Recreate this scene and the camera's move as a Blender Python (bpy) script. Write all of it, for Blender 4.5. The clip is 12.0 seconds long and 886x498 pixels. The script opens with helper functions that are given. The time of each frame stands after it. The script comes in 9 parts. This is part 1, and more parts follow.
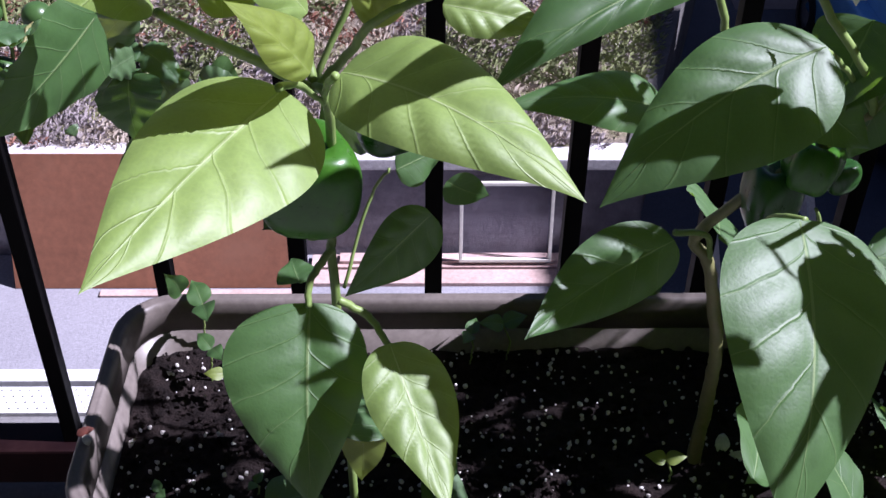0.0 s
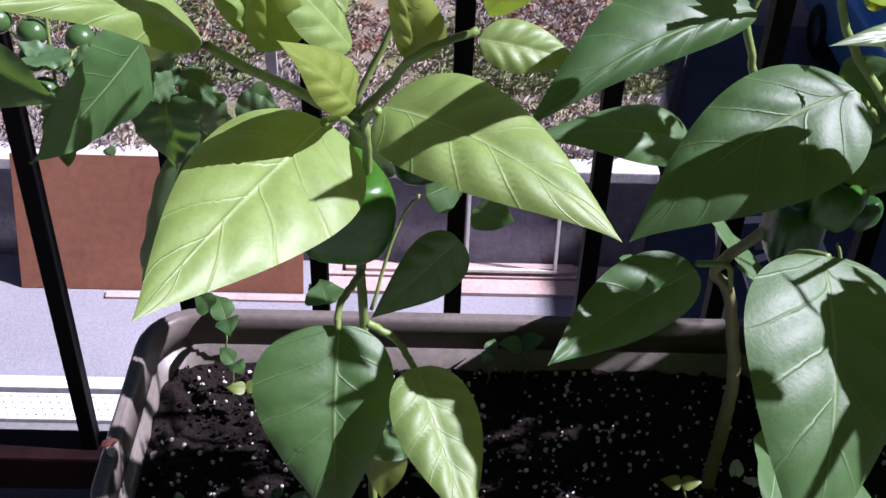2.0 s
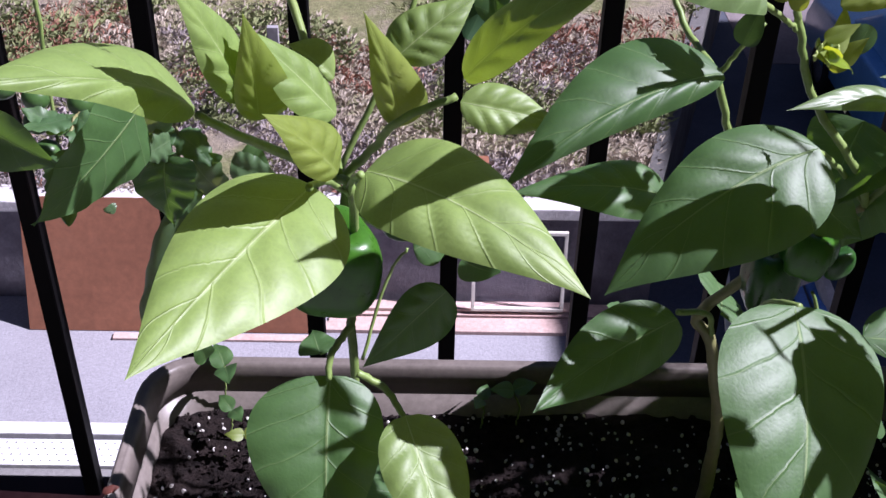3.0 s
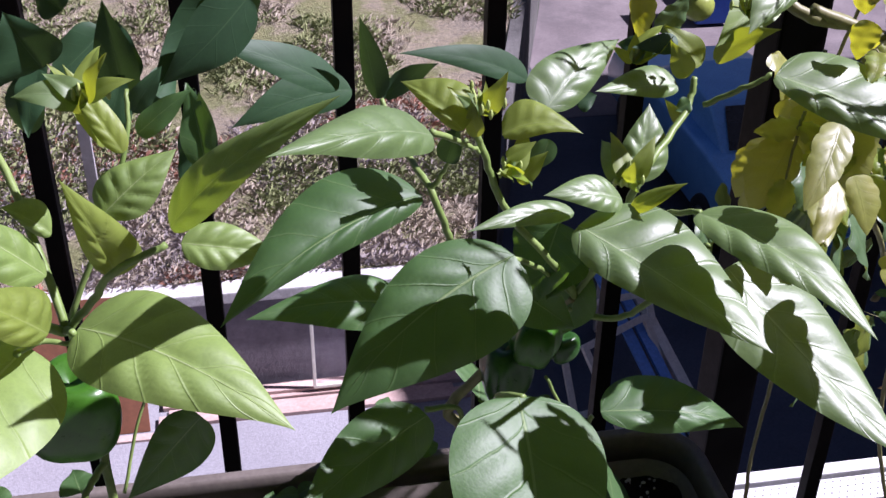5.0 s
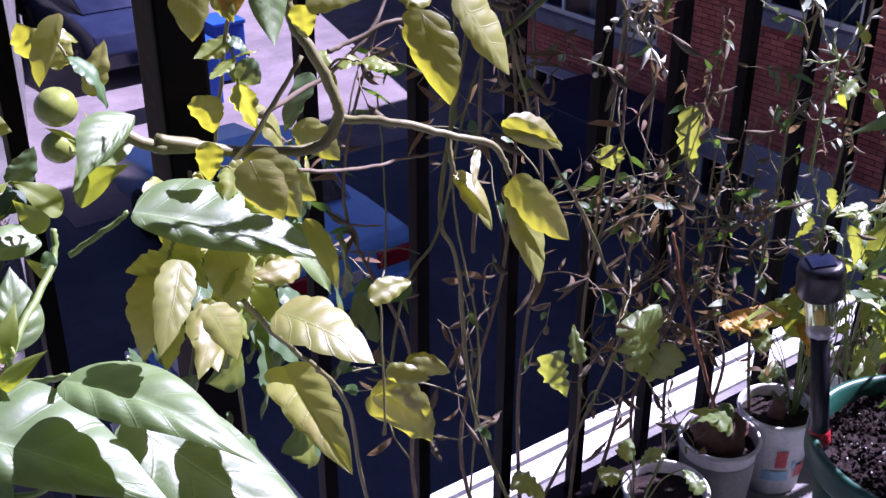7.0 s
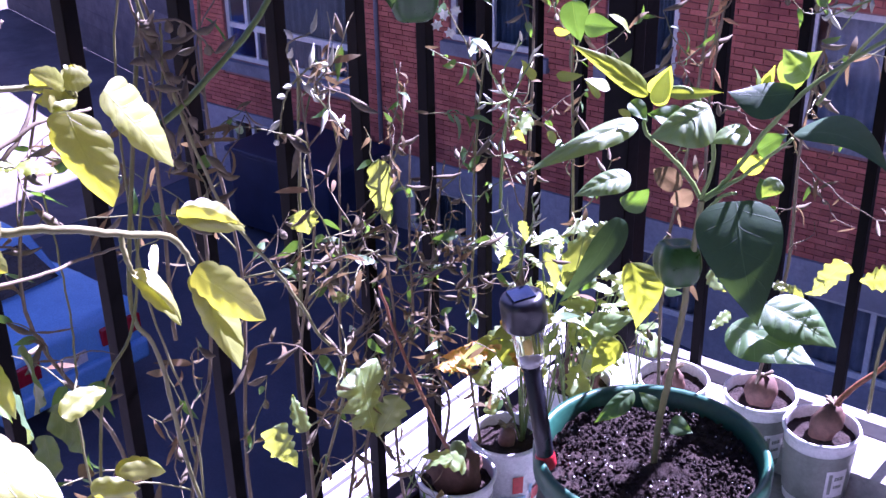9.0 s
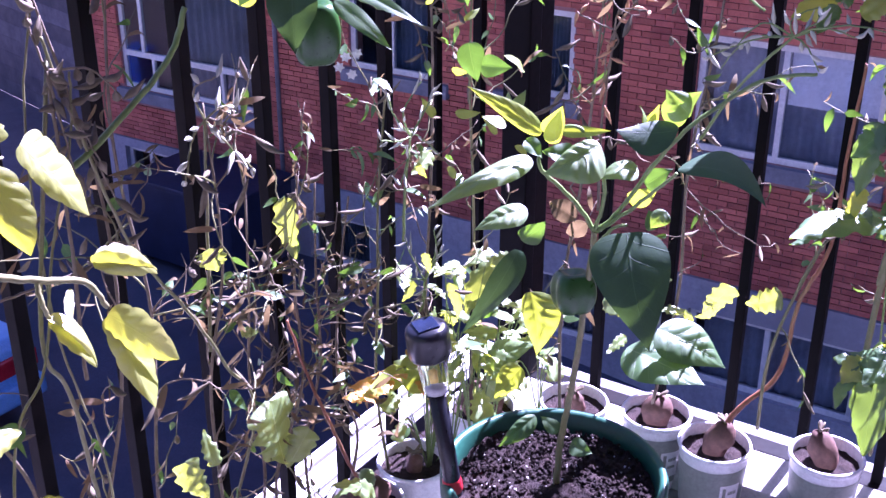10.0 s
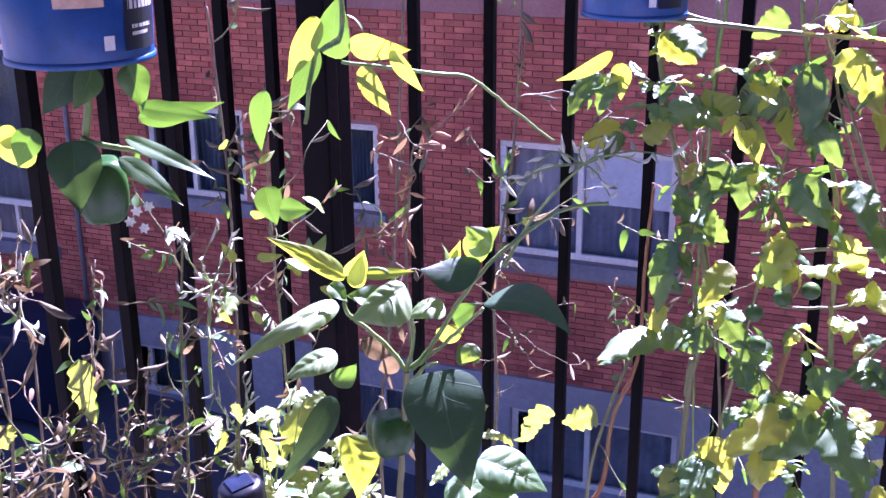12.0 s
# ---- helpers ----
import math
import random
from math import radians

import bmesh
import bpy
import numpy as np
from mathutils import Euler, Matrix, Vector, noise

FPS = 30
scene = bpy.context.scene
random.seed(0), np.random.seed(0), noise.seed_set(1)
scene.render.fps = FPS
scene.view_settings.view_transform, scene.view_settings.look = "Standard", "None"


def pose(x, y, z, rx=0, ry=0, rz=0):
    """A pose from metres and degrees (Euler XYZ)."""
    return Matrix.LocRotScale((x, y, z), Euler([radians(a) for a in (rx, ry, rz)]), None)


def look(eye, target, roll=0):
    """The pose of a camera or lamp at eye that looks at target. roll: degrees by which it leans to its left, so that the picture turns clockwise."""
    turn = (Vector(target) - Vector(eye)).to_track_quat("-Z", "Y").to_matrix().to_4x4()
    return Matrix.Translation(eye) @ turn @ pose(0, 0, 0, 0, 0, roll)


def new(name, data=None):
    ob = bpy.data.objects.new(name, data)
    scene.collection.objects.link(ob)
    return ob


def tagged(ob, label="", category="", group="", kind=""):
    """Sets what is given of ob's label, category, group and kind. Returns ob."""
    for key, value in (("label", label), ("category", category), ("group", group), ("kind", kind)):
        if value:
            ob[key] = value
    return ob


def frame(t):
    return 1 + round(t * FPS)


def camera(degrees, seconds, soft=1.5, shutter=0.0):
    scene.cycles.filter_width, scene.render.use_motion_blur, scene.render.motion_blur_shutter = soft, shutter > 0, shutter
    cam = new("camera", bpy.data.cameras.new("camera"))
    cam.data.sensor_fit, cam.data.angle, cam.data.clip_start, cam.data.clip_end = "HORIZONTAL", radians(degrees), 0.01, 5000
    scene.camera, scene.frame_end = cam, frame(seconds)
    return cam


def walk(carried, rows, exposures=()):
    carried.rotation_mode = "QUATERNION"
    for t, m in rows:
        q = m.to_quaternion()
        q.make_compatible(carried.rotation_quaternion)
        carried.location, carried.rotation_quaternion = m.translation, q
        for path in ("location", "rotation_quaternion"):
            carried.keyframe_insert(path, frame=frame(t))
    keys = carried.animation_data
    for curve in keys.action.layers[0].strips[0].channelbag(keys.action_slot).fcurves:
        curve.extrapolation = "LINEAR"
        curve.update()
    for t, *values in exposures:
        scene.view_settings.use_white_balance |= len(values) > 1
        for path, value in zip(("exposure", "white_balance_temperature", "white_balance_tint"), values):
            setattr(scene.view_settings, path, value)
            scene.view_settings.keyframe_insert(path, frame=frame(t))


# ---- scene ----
# stops of the camera's own exposure on the way
EXPOSURES = [(0.0, 0.95, 5400, 33), (5.0, 0.9, 5600, 35), (6.5, 1.25, 5350, 46), (7.5, 1.88, 5150, 60), (9.5, 2.88, 4950, 64), (12.0, 3.03, 5020, 63)]
cam = camera(42.51, 12.0)
# seconds, eye, yaw, pitch, lean
PATH = [
    (0.0, (-0.0140, 0.1490, 0.8954), -1.68, -38.23, 0.96),
    (0.5, (-0.0184, 0.1506, 0.8968), -1.72, -38.48, 1.49),
    (1.0, (-0.0259, 0.1505, 0.8992), -1.94, -38.55, 2.35),
    (1.5, (-0.0308, 0.1500, 0.9016), -1.61, -38.32, 2.61),
    (2.0, (-0.0280, 0.1458, 0.9111), -1.38, -37.84, 2.13),
    (2.5, (-0.0246, 0.1393, 0.9204), -0.46, -36.92, 1.34),
    (4.5, (0.0306, 0.1109, 0.9761), -6.36, -33.08, 0.91),
    (5.0, (0.0458, 0.1109, 0.9813), -10.43, -32.33, 0.85),
    (5.5, (0.0567, 0.1223, 0.9857), -17.98, -32.24, 2.64),
    (6.0, (0.0757, 0.1251, 0.9882), -24.30, -30.66, 1.80),
    (6.5, (0.1077, 0.1194, 0.9884), -30.22, -30.54, 0.67),
    (7.0, (0.1398, 0.1043, 1.0027), -36.31, -28.05, 0.13),
    (7.5, (0.1708, 0.1046, 1.0075), -41.52, -26.43, -0.68),
    (9.5, (0.1722, 0.1009, 1.0290), -54.35, -25.61, -0.47),
    (10.0, (0.1455, 0.0843, 1.0423), -56.96, -24.78, 0.04),
    (10.5, (0.1508, 0.0918, 1.0437), -58.64, -24.03, -0.73),
    (11.0, (0.1778, 0.0934, 1.0448), -61.89, -23.00, -0.09),
    (11.5, (0.1841, 0.0966, 1.0470), -64.66, -22.65, -0.46),
    (12.0, (0.1783, 0.0923, 1.0656), -66.95, -19.32, -0.46),
]
walk(cam, [(t, pose(*eye, 90 + pitch, 0, yaw) @ pose(0, 0, 0, 0, 0, lean)) for t, eye, yaw, pitch, lean in PATH], EXPOSURES)
# ---- end of path ----

# ---------------------------------------------------------------- light
SUN = Vector((1.0, -0.06, 1.05)).normalized()      # towards the sun
world = bpy.data.worlds.new("sky")
scene.world = world
world.use_nodes = True
wn = world.node_tree
sky = wn.nodes.new("ShaderNodeTexSky")
sky.sky_type = "NISHITA"
sky.sun_disc = False
sky.sun_elevation = math.asin(SUN.z)
sky.sun_rotation = math.atan2(SUN.x, SUN.y)
wn.links.new(sky.outputs["Color"], wn.nodes["Background"].inputs["Color"])
wn.nodes["Background"].inputs["Strength"].default_value = 0.022
lamp = bpy.data.lights.new("sun", "SUN")
lamp.energy, lamp.angle, lamp.color = 5.5, radians(0.6), (1.0, 0.95, 0.86)
sun = new("sun", lamp)
sun.matrix_world = look(SUN * 40, (0, 0, 0))


# ---------------------------------------------------------------- materials
def shader(name, rough=0.6, metal=0.0, spec=0.5):
    m = bpy.data.materials.new(name)
    m.use_nodes = True
    nt = m.node_tree
    b = nt.nodes["Principled BSDF"]
    b.inputs["Roughness"].default_value = rough
    b.inputs["Metallic"].default_value = metal
    b.inputs["Specular IOR Level"].default_value = spec
    return m, nt, b


def node(nt, kind, **values):
    n = nt.nodes.new(kind)
    for k, v in values.items():
        n.inputs[k.replace("_", " ")].default_value = v
    return n


def coords(nt):
    return nt.nodes.new("ShaderNodeTexCoord").outputs["Object"]


def noise_tex(nt, scale, detail=4.0, rough=0.6, vec=None):
    n = node(nt, "ShaderNodeTexNoise", Scale=scale, Detail=detail, Roughness=rough)
    nt.links.new(vec or coords(nt), n.inputs["Vector"])
    return n.outputs["Fac"]


def ramp(nt, fac, stops):
    r = nt.nodes.new("ShaderNodeValToRGB")
    e = r.color_ramp.elements
    while len(e) < len(stops):
        e.new(0.5)
    for el, (p, c) in zip(e, stops):
        el.position, el.color = p, (*c, 1.0)
    nt.links.new(fac, r.inputs["Fac"])
    return r.outputs["Color"]


def mix(nt, fac, a, b, blend="MIX"):
    m = nt.nodes.new("ShaderNodeMix")
    m.data_type, m.blend_type = "RGBA", blend
    for sock, v in ((m.inputs["Factor"], fac), (m.inputs[6], a), (m.inputs[7], b)):
        if isinstance(v, bpy.types.NodeSocket):
            nt.links.new(v, sock)
        elif isinstance(v, tuple):
            sock.default_value = (*v, 1.0)
        else:
            sock.default_value = v
    return m.outputs[2]


def bump(nt, b, height, strength=0.3, distance=0.002):
    n = node(nt, "ShaderNodeBump", Strength=strength, Distance=distance)
    nt.links.new(height, n.inputs["Height"])
    nt.links.new(n.outputs["Normal"], b.inputs["Normal"])


def surface(name, dark, light, scale=8.0, fine=60.0, rough=0.7, metal=0.0, spec=0.4, bump_by=0.3, depth=0.002, stain=None, rand=0.0):
    """Two-scale mottled colour with fine relief."""
    m, nt, b = shader(name, rough, metal, spec)
    c = coords(nt)
    col = ramp(nt, noise_tex(nt, scale, 5, 0.6, c), [(0.3, dark), (0.7, light)])
    f = noise_tex(nt, fine, 6, 0.7, c)
    g = ramp(nt, f, [(0.25, (0.72, 0.72, 0.72)), (0.75, (1.15, 1.15, 1.15))])
    col = mix(nt, 1.0, col, g, "MULTIPLY")
    if stain:
        s = ramp(nt, noise_tex(nt, scale * 0.35, 6, 0.7, c), [(0.5, (0, 0, 0)), (0.68, (1, 1, 1))])
        col = mix(nt, s, col, stain)
    if rand:
        info = nt.nodes.new("ShaderNodeObjectInfo")
        v = ramp(nt, info.outputs["Random"], [(0.0, (1 - rand,) * 3), (1.0, (1 + rand,) * 3)])
        col = mix(nt, 1.0, col, v, "MULTIPLY")
    nt.links.new(col, b.inputs["Base Color"])
    r = ramp(nt, f, [(0.2, (rough * 0.8,) * 3), (0.8, (min(1, rough * 1.2),) * 3)])
    nt.links.new(r, b.inputs["Roughness"])
    bump(nt, b, f, bump_by, depth)
    return m


PAINT_BLACK = surface("black_rail_paint", (0.002, 0.002, 0.0022), (0.004, 0.0036, 0.004), 14, 90, 0.55, 0, 0.05, 0.15, 0.0006, (0.008, 0.005, 0.0045))
PAINT_MAROON = surface("dark_maroon_rail_paint", (0.008, 0.003, 0.004), (0.016, 0.006, 0.006), 14, 90, 0.5, 0, 0.15, 0.2, 0.0006)
ALUMINIUM = surface("white_edge_metal", (0.72, 0.72, 0.74), (0.86, 0.86, 0.86), 9, 70, 0.4, 0.0, 0.5, 0.1, 0.0005)
HOLE = surface("dark_hole", (0.02, 0.02, 0.025), (0.04, 0.04, 0.045), 9, 70, 0.8)
CONCRETE = surface("balcony_concrete", (0.16, 0.155, 0.155), (0.25, 0.245, 0.24), 6, 120, 0.9, 0, 0.2, 0.5, 0.003, (0.16, 0.155, 0.15))
PAVER = surface("pale_paver", (0.3, 0.29, 0.28), (0.46, 0.44, 0.42), 14, 90, 0.9, 0, 0.2, 0.8, 0.006, (0.24, 0.225, 0.21))
ASPHALT = surface("asphalt", (0.068, 0.076, 0.098), (0.1, 0.11, 0.138), 0.8, 40, 0.95, 0, 0.15, 0.6, 0.01, (0.055, 0.06, 0.078))
# sunlit asphalt of the yard, its brightness put into a paler colour
SUNLIT_GROUND = surface("sunlit_pale_ground", (0.26, 0.255, 0.28), (0.33, 0.325, 0.355), 0.8, 40, 0.95, 0, 0.15, 0.6, 0.01, (0.26, 0.255, 0.28))
WALL_CONCRETE = surface("old_retaining_concrete", (0.12, 0.11, 0.13), (0.27, 0.25, 0.28), 1.6, 18, 0.95, 0, 0.15, 0.7, 0.02, (0.07, 0.065, 0.075))
DIM_CONCRETE = surface("dimmed_dark_concrete", (0.07, 0.068, 0.066), (0.15, 0.145, 0.14), 1.6, 18, 0.95, 0, 0.15, 0.7, 0.02, (0.05, 0.06, 0.04))
COPING = surface("pale_coping_concrete", (0.5, 0.48, 0.48), (0.68, 0.66, 0.66), 3, 25, 0.95, 0, 0.15, 0.6, 0.02)
STUCCO = surface("house_brown_wall", (0.17, 0.11, 0.09), (0.24, 0.155, 0.13), 1.5, 60, 0.95, 0, 0.15, 0.5, 0.004)
FOUNDATION = surface("grey_painted_foundation", (0.3, 0.29, 0.3), (0.4, 0.385, 0.4), 0.9, 16, 0.9, 0, 0.2, 0.5, 0.01, (0.24, 0.23, 0.24))
BRICK = surface("red_brick", (0.42, 0.118, 0.08), (0.56, 0.185, 0.122), 3, 60, 0.9, 0, 0.15, 0.5, 0.004, (0.33, 0.088, 0.07), 0.22)
MORTAR = surface("mortar", (0.3, 0.145, 0.125), (0.4, 0.22, 0.195), 2, 40, 0.95, 0, 0.15, 0.6, 0.004)
WHITE_FRAME = surface("white_window_frame", (0.64, 0.61, 0.54), (0.76, 0.73, 0.66), 2, 30, 0.5, 0, 0.4, 0.1, 0.001)
SILL = surface("grey_stone_sill", (0.16, 0.16, 0.18), (0.25, 0.25, 0.27), 4, 30, 0.85)
CURTAIN = surface("grey_net_curtain", (0.13, 0.135, 0.17), (0.27, 0.27, 0.31), 2, 20, 0.95)
BLIND = surface("pale_roller_blind", (0.55, 0.53, 0.57), (0.68, 0.66, 0.69), 1.5, 30, 0.9)
CURTAIN_DIM = surface("blue_grey_curtain", (0.04, 0.058, 0.078), (0.09, 0.115, 0.15), 2, 20, 0.95)
PLYWOOD = surface("brown_plywood", (0.19, 0.08, 0.045), (0.27, 0.115, 0.065), 1.2, 14, 0.75, 0, 0.3, 0.2, 0.002, (0.24, 0.115, 0.07))
BOARD = surface("weathered_board", (0.42, 0.3, 0.27), (0.58, 0.44, 0.4), 3, 30, 0.85, 0, 0.2, 0.4, 0.003)
TROUGH = surface("taupe_planter_plastic", (0.13, 0.112, 0.098), (0.18, 0.156, 0.138), 9, 140, 0.42, 0, 0.45, 0.12, 0.0006)
SOIL = surface("potting_soil", (0.008, 0.006, 0.006), (0.03, 0.021, 0.019), 60, 240, 0.95, 0, 0.15, 1.0, 0.006)
PERLITE = surface("perlite", (0.45, 0.43, 0.4), (0.75, 0.72, 0.68), 60, 400, 0.9)
POT_GREEN = surface("green_pot_plastic", (0.012, 0.07, 0.045), (0.02, 0.11, 0.07), 12, 140, 0.4, 0, 0.5, 0.1, 0.0005)
CUP_WHITE = surface("white_cup_plastic", (0.62, 0.62, 0.63), (0.74, 0.74, 0.75), 20, 200, 0.35, 0, 0.5, 0.08, 0.0004)


# ---------------------------------------------------------------- mesh helpers
def part(name, bm, material, parent=None, label="", smooth=False):
    me = bpy.data.meshes.new(name)
    if smooth:
        for f in bm.faces:
            f.smooth = True
    bm.to_mesh(me)
    bm.free()
    for m in material if isinstance(material, (list, tuple)) else (material,):
        me.materials.append(m)
    ob = new(name, me)
    if parent:
        ob.parent = parent
    return tagged(ob, label)


def thing(name, label, category, at=(0, 0, 0), group="", kind=""):
    ob = new(name)
    ob.location = at
    ob.empty_display_size = 0.05
    return tagged(ob, label, category, group, kind)


def box(bm, lo, hi, bevel=0.0):
    """An upright box between two corners, with rounded edges."""
    lo, hi = Vector(lo), Vector(hi)
    r = bmesh.ops.create_cube(bm, size=1.0)
    for v in r["verts"]:
        v.co = Vector((lo[i] + (v.co[i] + 0.5) * (hi[i] - lo[i]) for i in range(3)))
    if bevel:
        es = list({e for v in r["verts"] for e in v.link_edges})
        bmesh.ops.bevel(bm, geom=es, offset=bevel, segments=2, profile=0.7, affect="EDGES")
    return bm


def boxed(lo, hi, bevel=0.0):
    return box(bmesh.new(), lo, hi, bevel)


def tube(bm, points, radii, sides=8, cap=True):
    """A round stalk along points."""
    points = [Vector(p) for p in points]
    if not isinstance(radii, (list, tuple)):
        radii = [radii] * len(points)
    rings, side = [], None
    for i, p in enumerate(points):
        d = (points[min(i + 1, len(points) - 1)] - points[max(i - 1, 0)]).normalized()
        if side is None:
            side = d.orthogonal().normalized()
        side = (side - d * side.dot(d)).normalized()
        up = d.cross(side)
        rings.append([bm.verts.new(p + radii[i] * (side * math.cos(a) + up * math.sin(a))) for a in (2 * math.pi * k / sides for k in range(sides))])
    for a, b in zip(rings, rings[1:]):
        for k in range(sides):
            bm.faces.new((a[k], a[(k + 1) % sides], b[(k + 1) % sides], b[k]))
    if cap:
        bm.faces.new(rings[0][::-1])
        bm.faces.new(rings[-1])
    return bm


def lathe(bm, profile, sides=40, centre=(0, 0, 0), material=0):
    """A turned shape from (radius, height) pairs."""
    c = Vector(centre)
    rings = []
    for r, z in profile:
        if r < 1e-6:
            rings.append([bm.verts.new(c + Vector((0, 0, z)))])
        else:
            rings.append([bm.verts.new(c + Vector((r * math.cos(2 * math.pi * k / sides), r * math.sin(2 * math.pi * k / sides), z))) for k in range(sides)])
    for a, b in zip(rings, rings[1:]):
        for k in range(sides):
            j = (k + 1) % sides
            q = [a[k % len(a)], a[j % len(a)], b[j % len(b)], b[k % len(b)]]
            q = [v for i, v in enumerate(q) if v not in q[:i]]
            if len(q) > 2:
                bm.faces.new(q).material_index = material
    return bm


def curve_points(ps, n=8):
    """A smooth line through a few points."""
    ps = [Vector(p) for p in ps]
    out = []
    for i in range(len(ps) - 1):
        a, b, c, d = ps[max(i - 1, 0)], ps[i], ps[i + 1], ps[min(i + 2, len(ps) - 1)]
        for k in range(n):
            t = k / n
            out.append(0.5 * (2 * b + (c - a) * t + (2 * a - 5 * b + 4 * c - d) * t * t + (3 * b - a - 3 * c + d) * t ** 3))
    return out + [ps[-1]]

# ---------------------------------------------------------------- ground and yard
GROUND = -5.56
BUILDING_X = 11.0
WALL_Y = 8.25
TERRACE = -4.54


def sheet(name, corners, n, height, material, label, category):
    """A ground sheet over a quadrilateral, with height(x, y)."""
    a, b, c, d = (Vector((*p, 0)) for p in corners)
    bm = bmesh.new()
    rows = []
    for i in range(n + 1):
        row = []
        for j in range(n + 1):
            u, v = i / n, j / n
            p = (a * (1 - u) + b * u) * (1 - v) + (d * (1 - u) + c * u) * v
            p.z = height(p.x, p.y)
            row.append(bm.verts.new(p))
        rows.append(row)
    for i in range(n):
        for j in range(n):
            bm.faces.new((rows[i][j], rows[i + 1][j], rows[i + 1][j + 1], rows[i][j + 1]))
    ob = part(name, bm, material, None, label, True)
    return tagged(ob, category=category, kind="structure")


def driveway(x, y):
    """Ground height: level, but for the driveway that falls along the brick building."""
    k = min(1.0, max(0.0, (x - 5.0) / 3.0))
    return GROUND - 0.12 * min(10.0, max(0.0, 8.5 - y)) * k * k * (3 - 2 * k)


bm = bmesh.new()
xs = [-400.0, 0.0] + [5.0 + 0.375 * i for i in range(9)] + [12.0, 60.0, 400.0]
ys = [-400.0, -60.0] + [-1.5 + 1.25 * i for i in range(9)] + [30.0, 400.0]
rows = [[bm.verts.new((x, y, driveway(x, y))) for y in ys] for x in xs]
for i in range(len(xs) - 1):
    for j in range(len(ys) - 1):
        bm.faces.new((rows[i][j], rows[i + 1][j], rows[i + 1][j + 1], rows[i][j + 1]))
tagged(part("ground", bm, ASPHALT, None, "grey asphalt yard and driveway between buildings", True), category="ground", kind="structure")


tagged(part("pavement", boxed((-30, -1.3, GROUND - 0.1), (1.75, WALL_Y + 0.05, GROUND + 0.006)), SUNLIT_GROUND, None, "pale sunlit ground in front of the low wall"), category="pavement", kind="structure")
FAR_PAVING = surface("worn_pinkish_concrete", (0.14, 0.12, 0.125), (0.22, 0.19, 0.195), 1.2, 30, 0.9, 0, 0.2, 0.4, 0.004, (0.1, 0.09, 0.095))
tagged(part("pavement", boxed((4.0, 13.2, GROUND - 0.1), (26, 34, GROUND + 0.006)), FAR_PAVING, None, "pale sunlit concrete paving beyond the driveway"), category="pavement", kind="structure")


def grass_material():
    m, nt, b = shader("dry_weedy_grass", 0.95, 0, 0.1)
    c = coords(nt)
    col = ramp(nt, noise_tex(nt, 1.1, 6, 0.7, c), [(0.35, (0.25, 0.22, 0.18)), (0.46, (0.31, 0.27, 0.2)), (0.56, (0.2, 0.21, 0.1)), (0.66, (0.27, 0.26, 0.14)), (0.76, (0.31, 0.23, 0.17))])
    f = noise_tex(nt, 24, 8, 0.75, c)
    col = mix(nt, 1.0, col, ramp(nt, f, [(0.3, (0.6, 0.6, 0.62)), (0.7, (1.35, 1.32, 1.3))]), "MULTIPLY")
    nt.links.new(col, b.inputs["Base Color"])
    bump(nt, b, f, 1.0, 0.05)
    return m


GRASS_GROUND = grass_material()


def bank(x, y):
    return TERRACE + 0.02 + 0.12 * max(0.0, y - 8.6) + 0.05 * noise.noise(Vector((x * 0.9, y * 0.9, 0)))


def terrace_edge(y):
    return 2.15 + (y - 9.2) * 0.31


sheet("grass_bank", [(-30, 8.42), (terrace_edge(8.42), 8.42), (terrace_edge(40), 40), (-30, 40)], 90, bank, GRASS_GROUND, "dry weedy grass bank behind the retaining wall", "grass")

# the low retaining wall and its coping
retaining = thing("retaining_wall", "low stained concrete retaining wall with pale coping", "wall", (0, WALL_Y, GROUND), kind="structure")
part("wall_face", boxed((-30, 0, 0), (1.98, 0.2, TERRACE - GROUND - 0.07), 0.01), WALL_CONCRETE, retaining)
part("coping", boxed((-30, -0.03, TERRACE - GROUND - 0.07), (2.0, 0.24, TERRACE - GROUND + 0.04), 0.015), COPING, retaining, "pale weathered concrete coping")
bm = bmesh.new()
ys = [8.45 + i for i in range(32)]
low = [bm.verts.new((terrace_edge(y) - 0.08, y - WALL_Y, -0.02)) for y in ys] + [bm.verts.new((terrace_edge(y) + 0.08, y - WALL_Y, -0.02)) for y in ys]
high = [bm.verts.new((terrace_edge(y) - 0.1, y - WALL_Y, bank(terrace_edge(y), y) - GROUND + 0.03)) for y in ys] + [bm.verts.new((terrace_edge(y) + 0.06, y - WALL_Y, bank(terrace_edge(y), y) - GROUND + 0.03)) for y in ys]
n = len(ys)
for k in range(n - 1):
    bm.faces.new((low[n + k], low[n + k + 1], high[n + k + 1], high[n + k]))
    bm.faces.new((high[k], high[n + k], high[n + k + 1], high[k + 1]))
    bm.faces.new((low[k + 1], low[k], high[k], high[k + 1]))
bm.faces.new((low[0], low[n], high[n], high[0]))
# end wall darkened so its reflection in the far window stays dim
part("end_wall", bm, DIM_CONCRETE, retaining, "dark concrete end wall")


# ---------------------------------------------------------------- brick building across the driveway
GLASS, gnt, gb = shader("window_glass", 0.02, 0, 0.2)
gb.inputs["Transmission Weight"].default_value = 1.0
gb.inputs["IOR"].default_value = 1.2
gb.inputs["Base Color"].default_value = (0.85, 0.9, 0.92, 1)


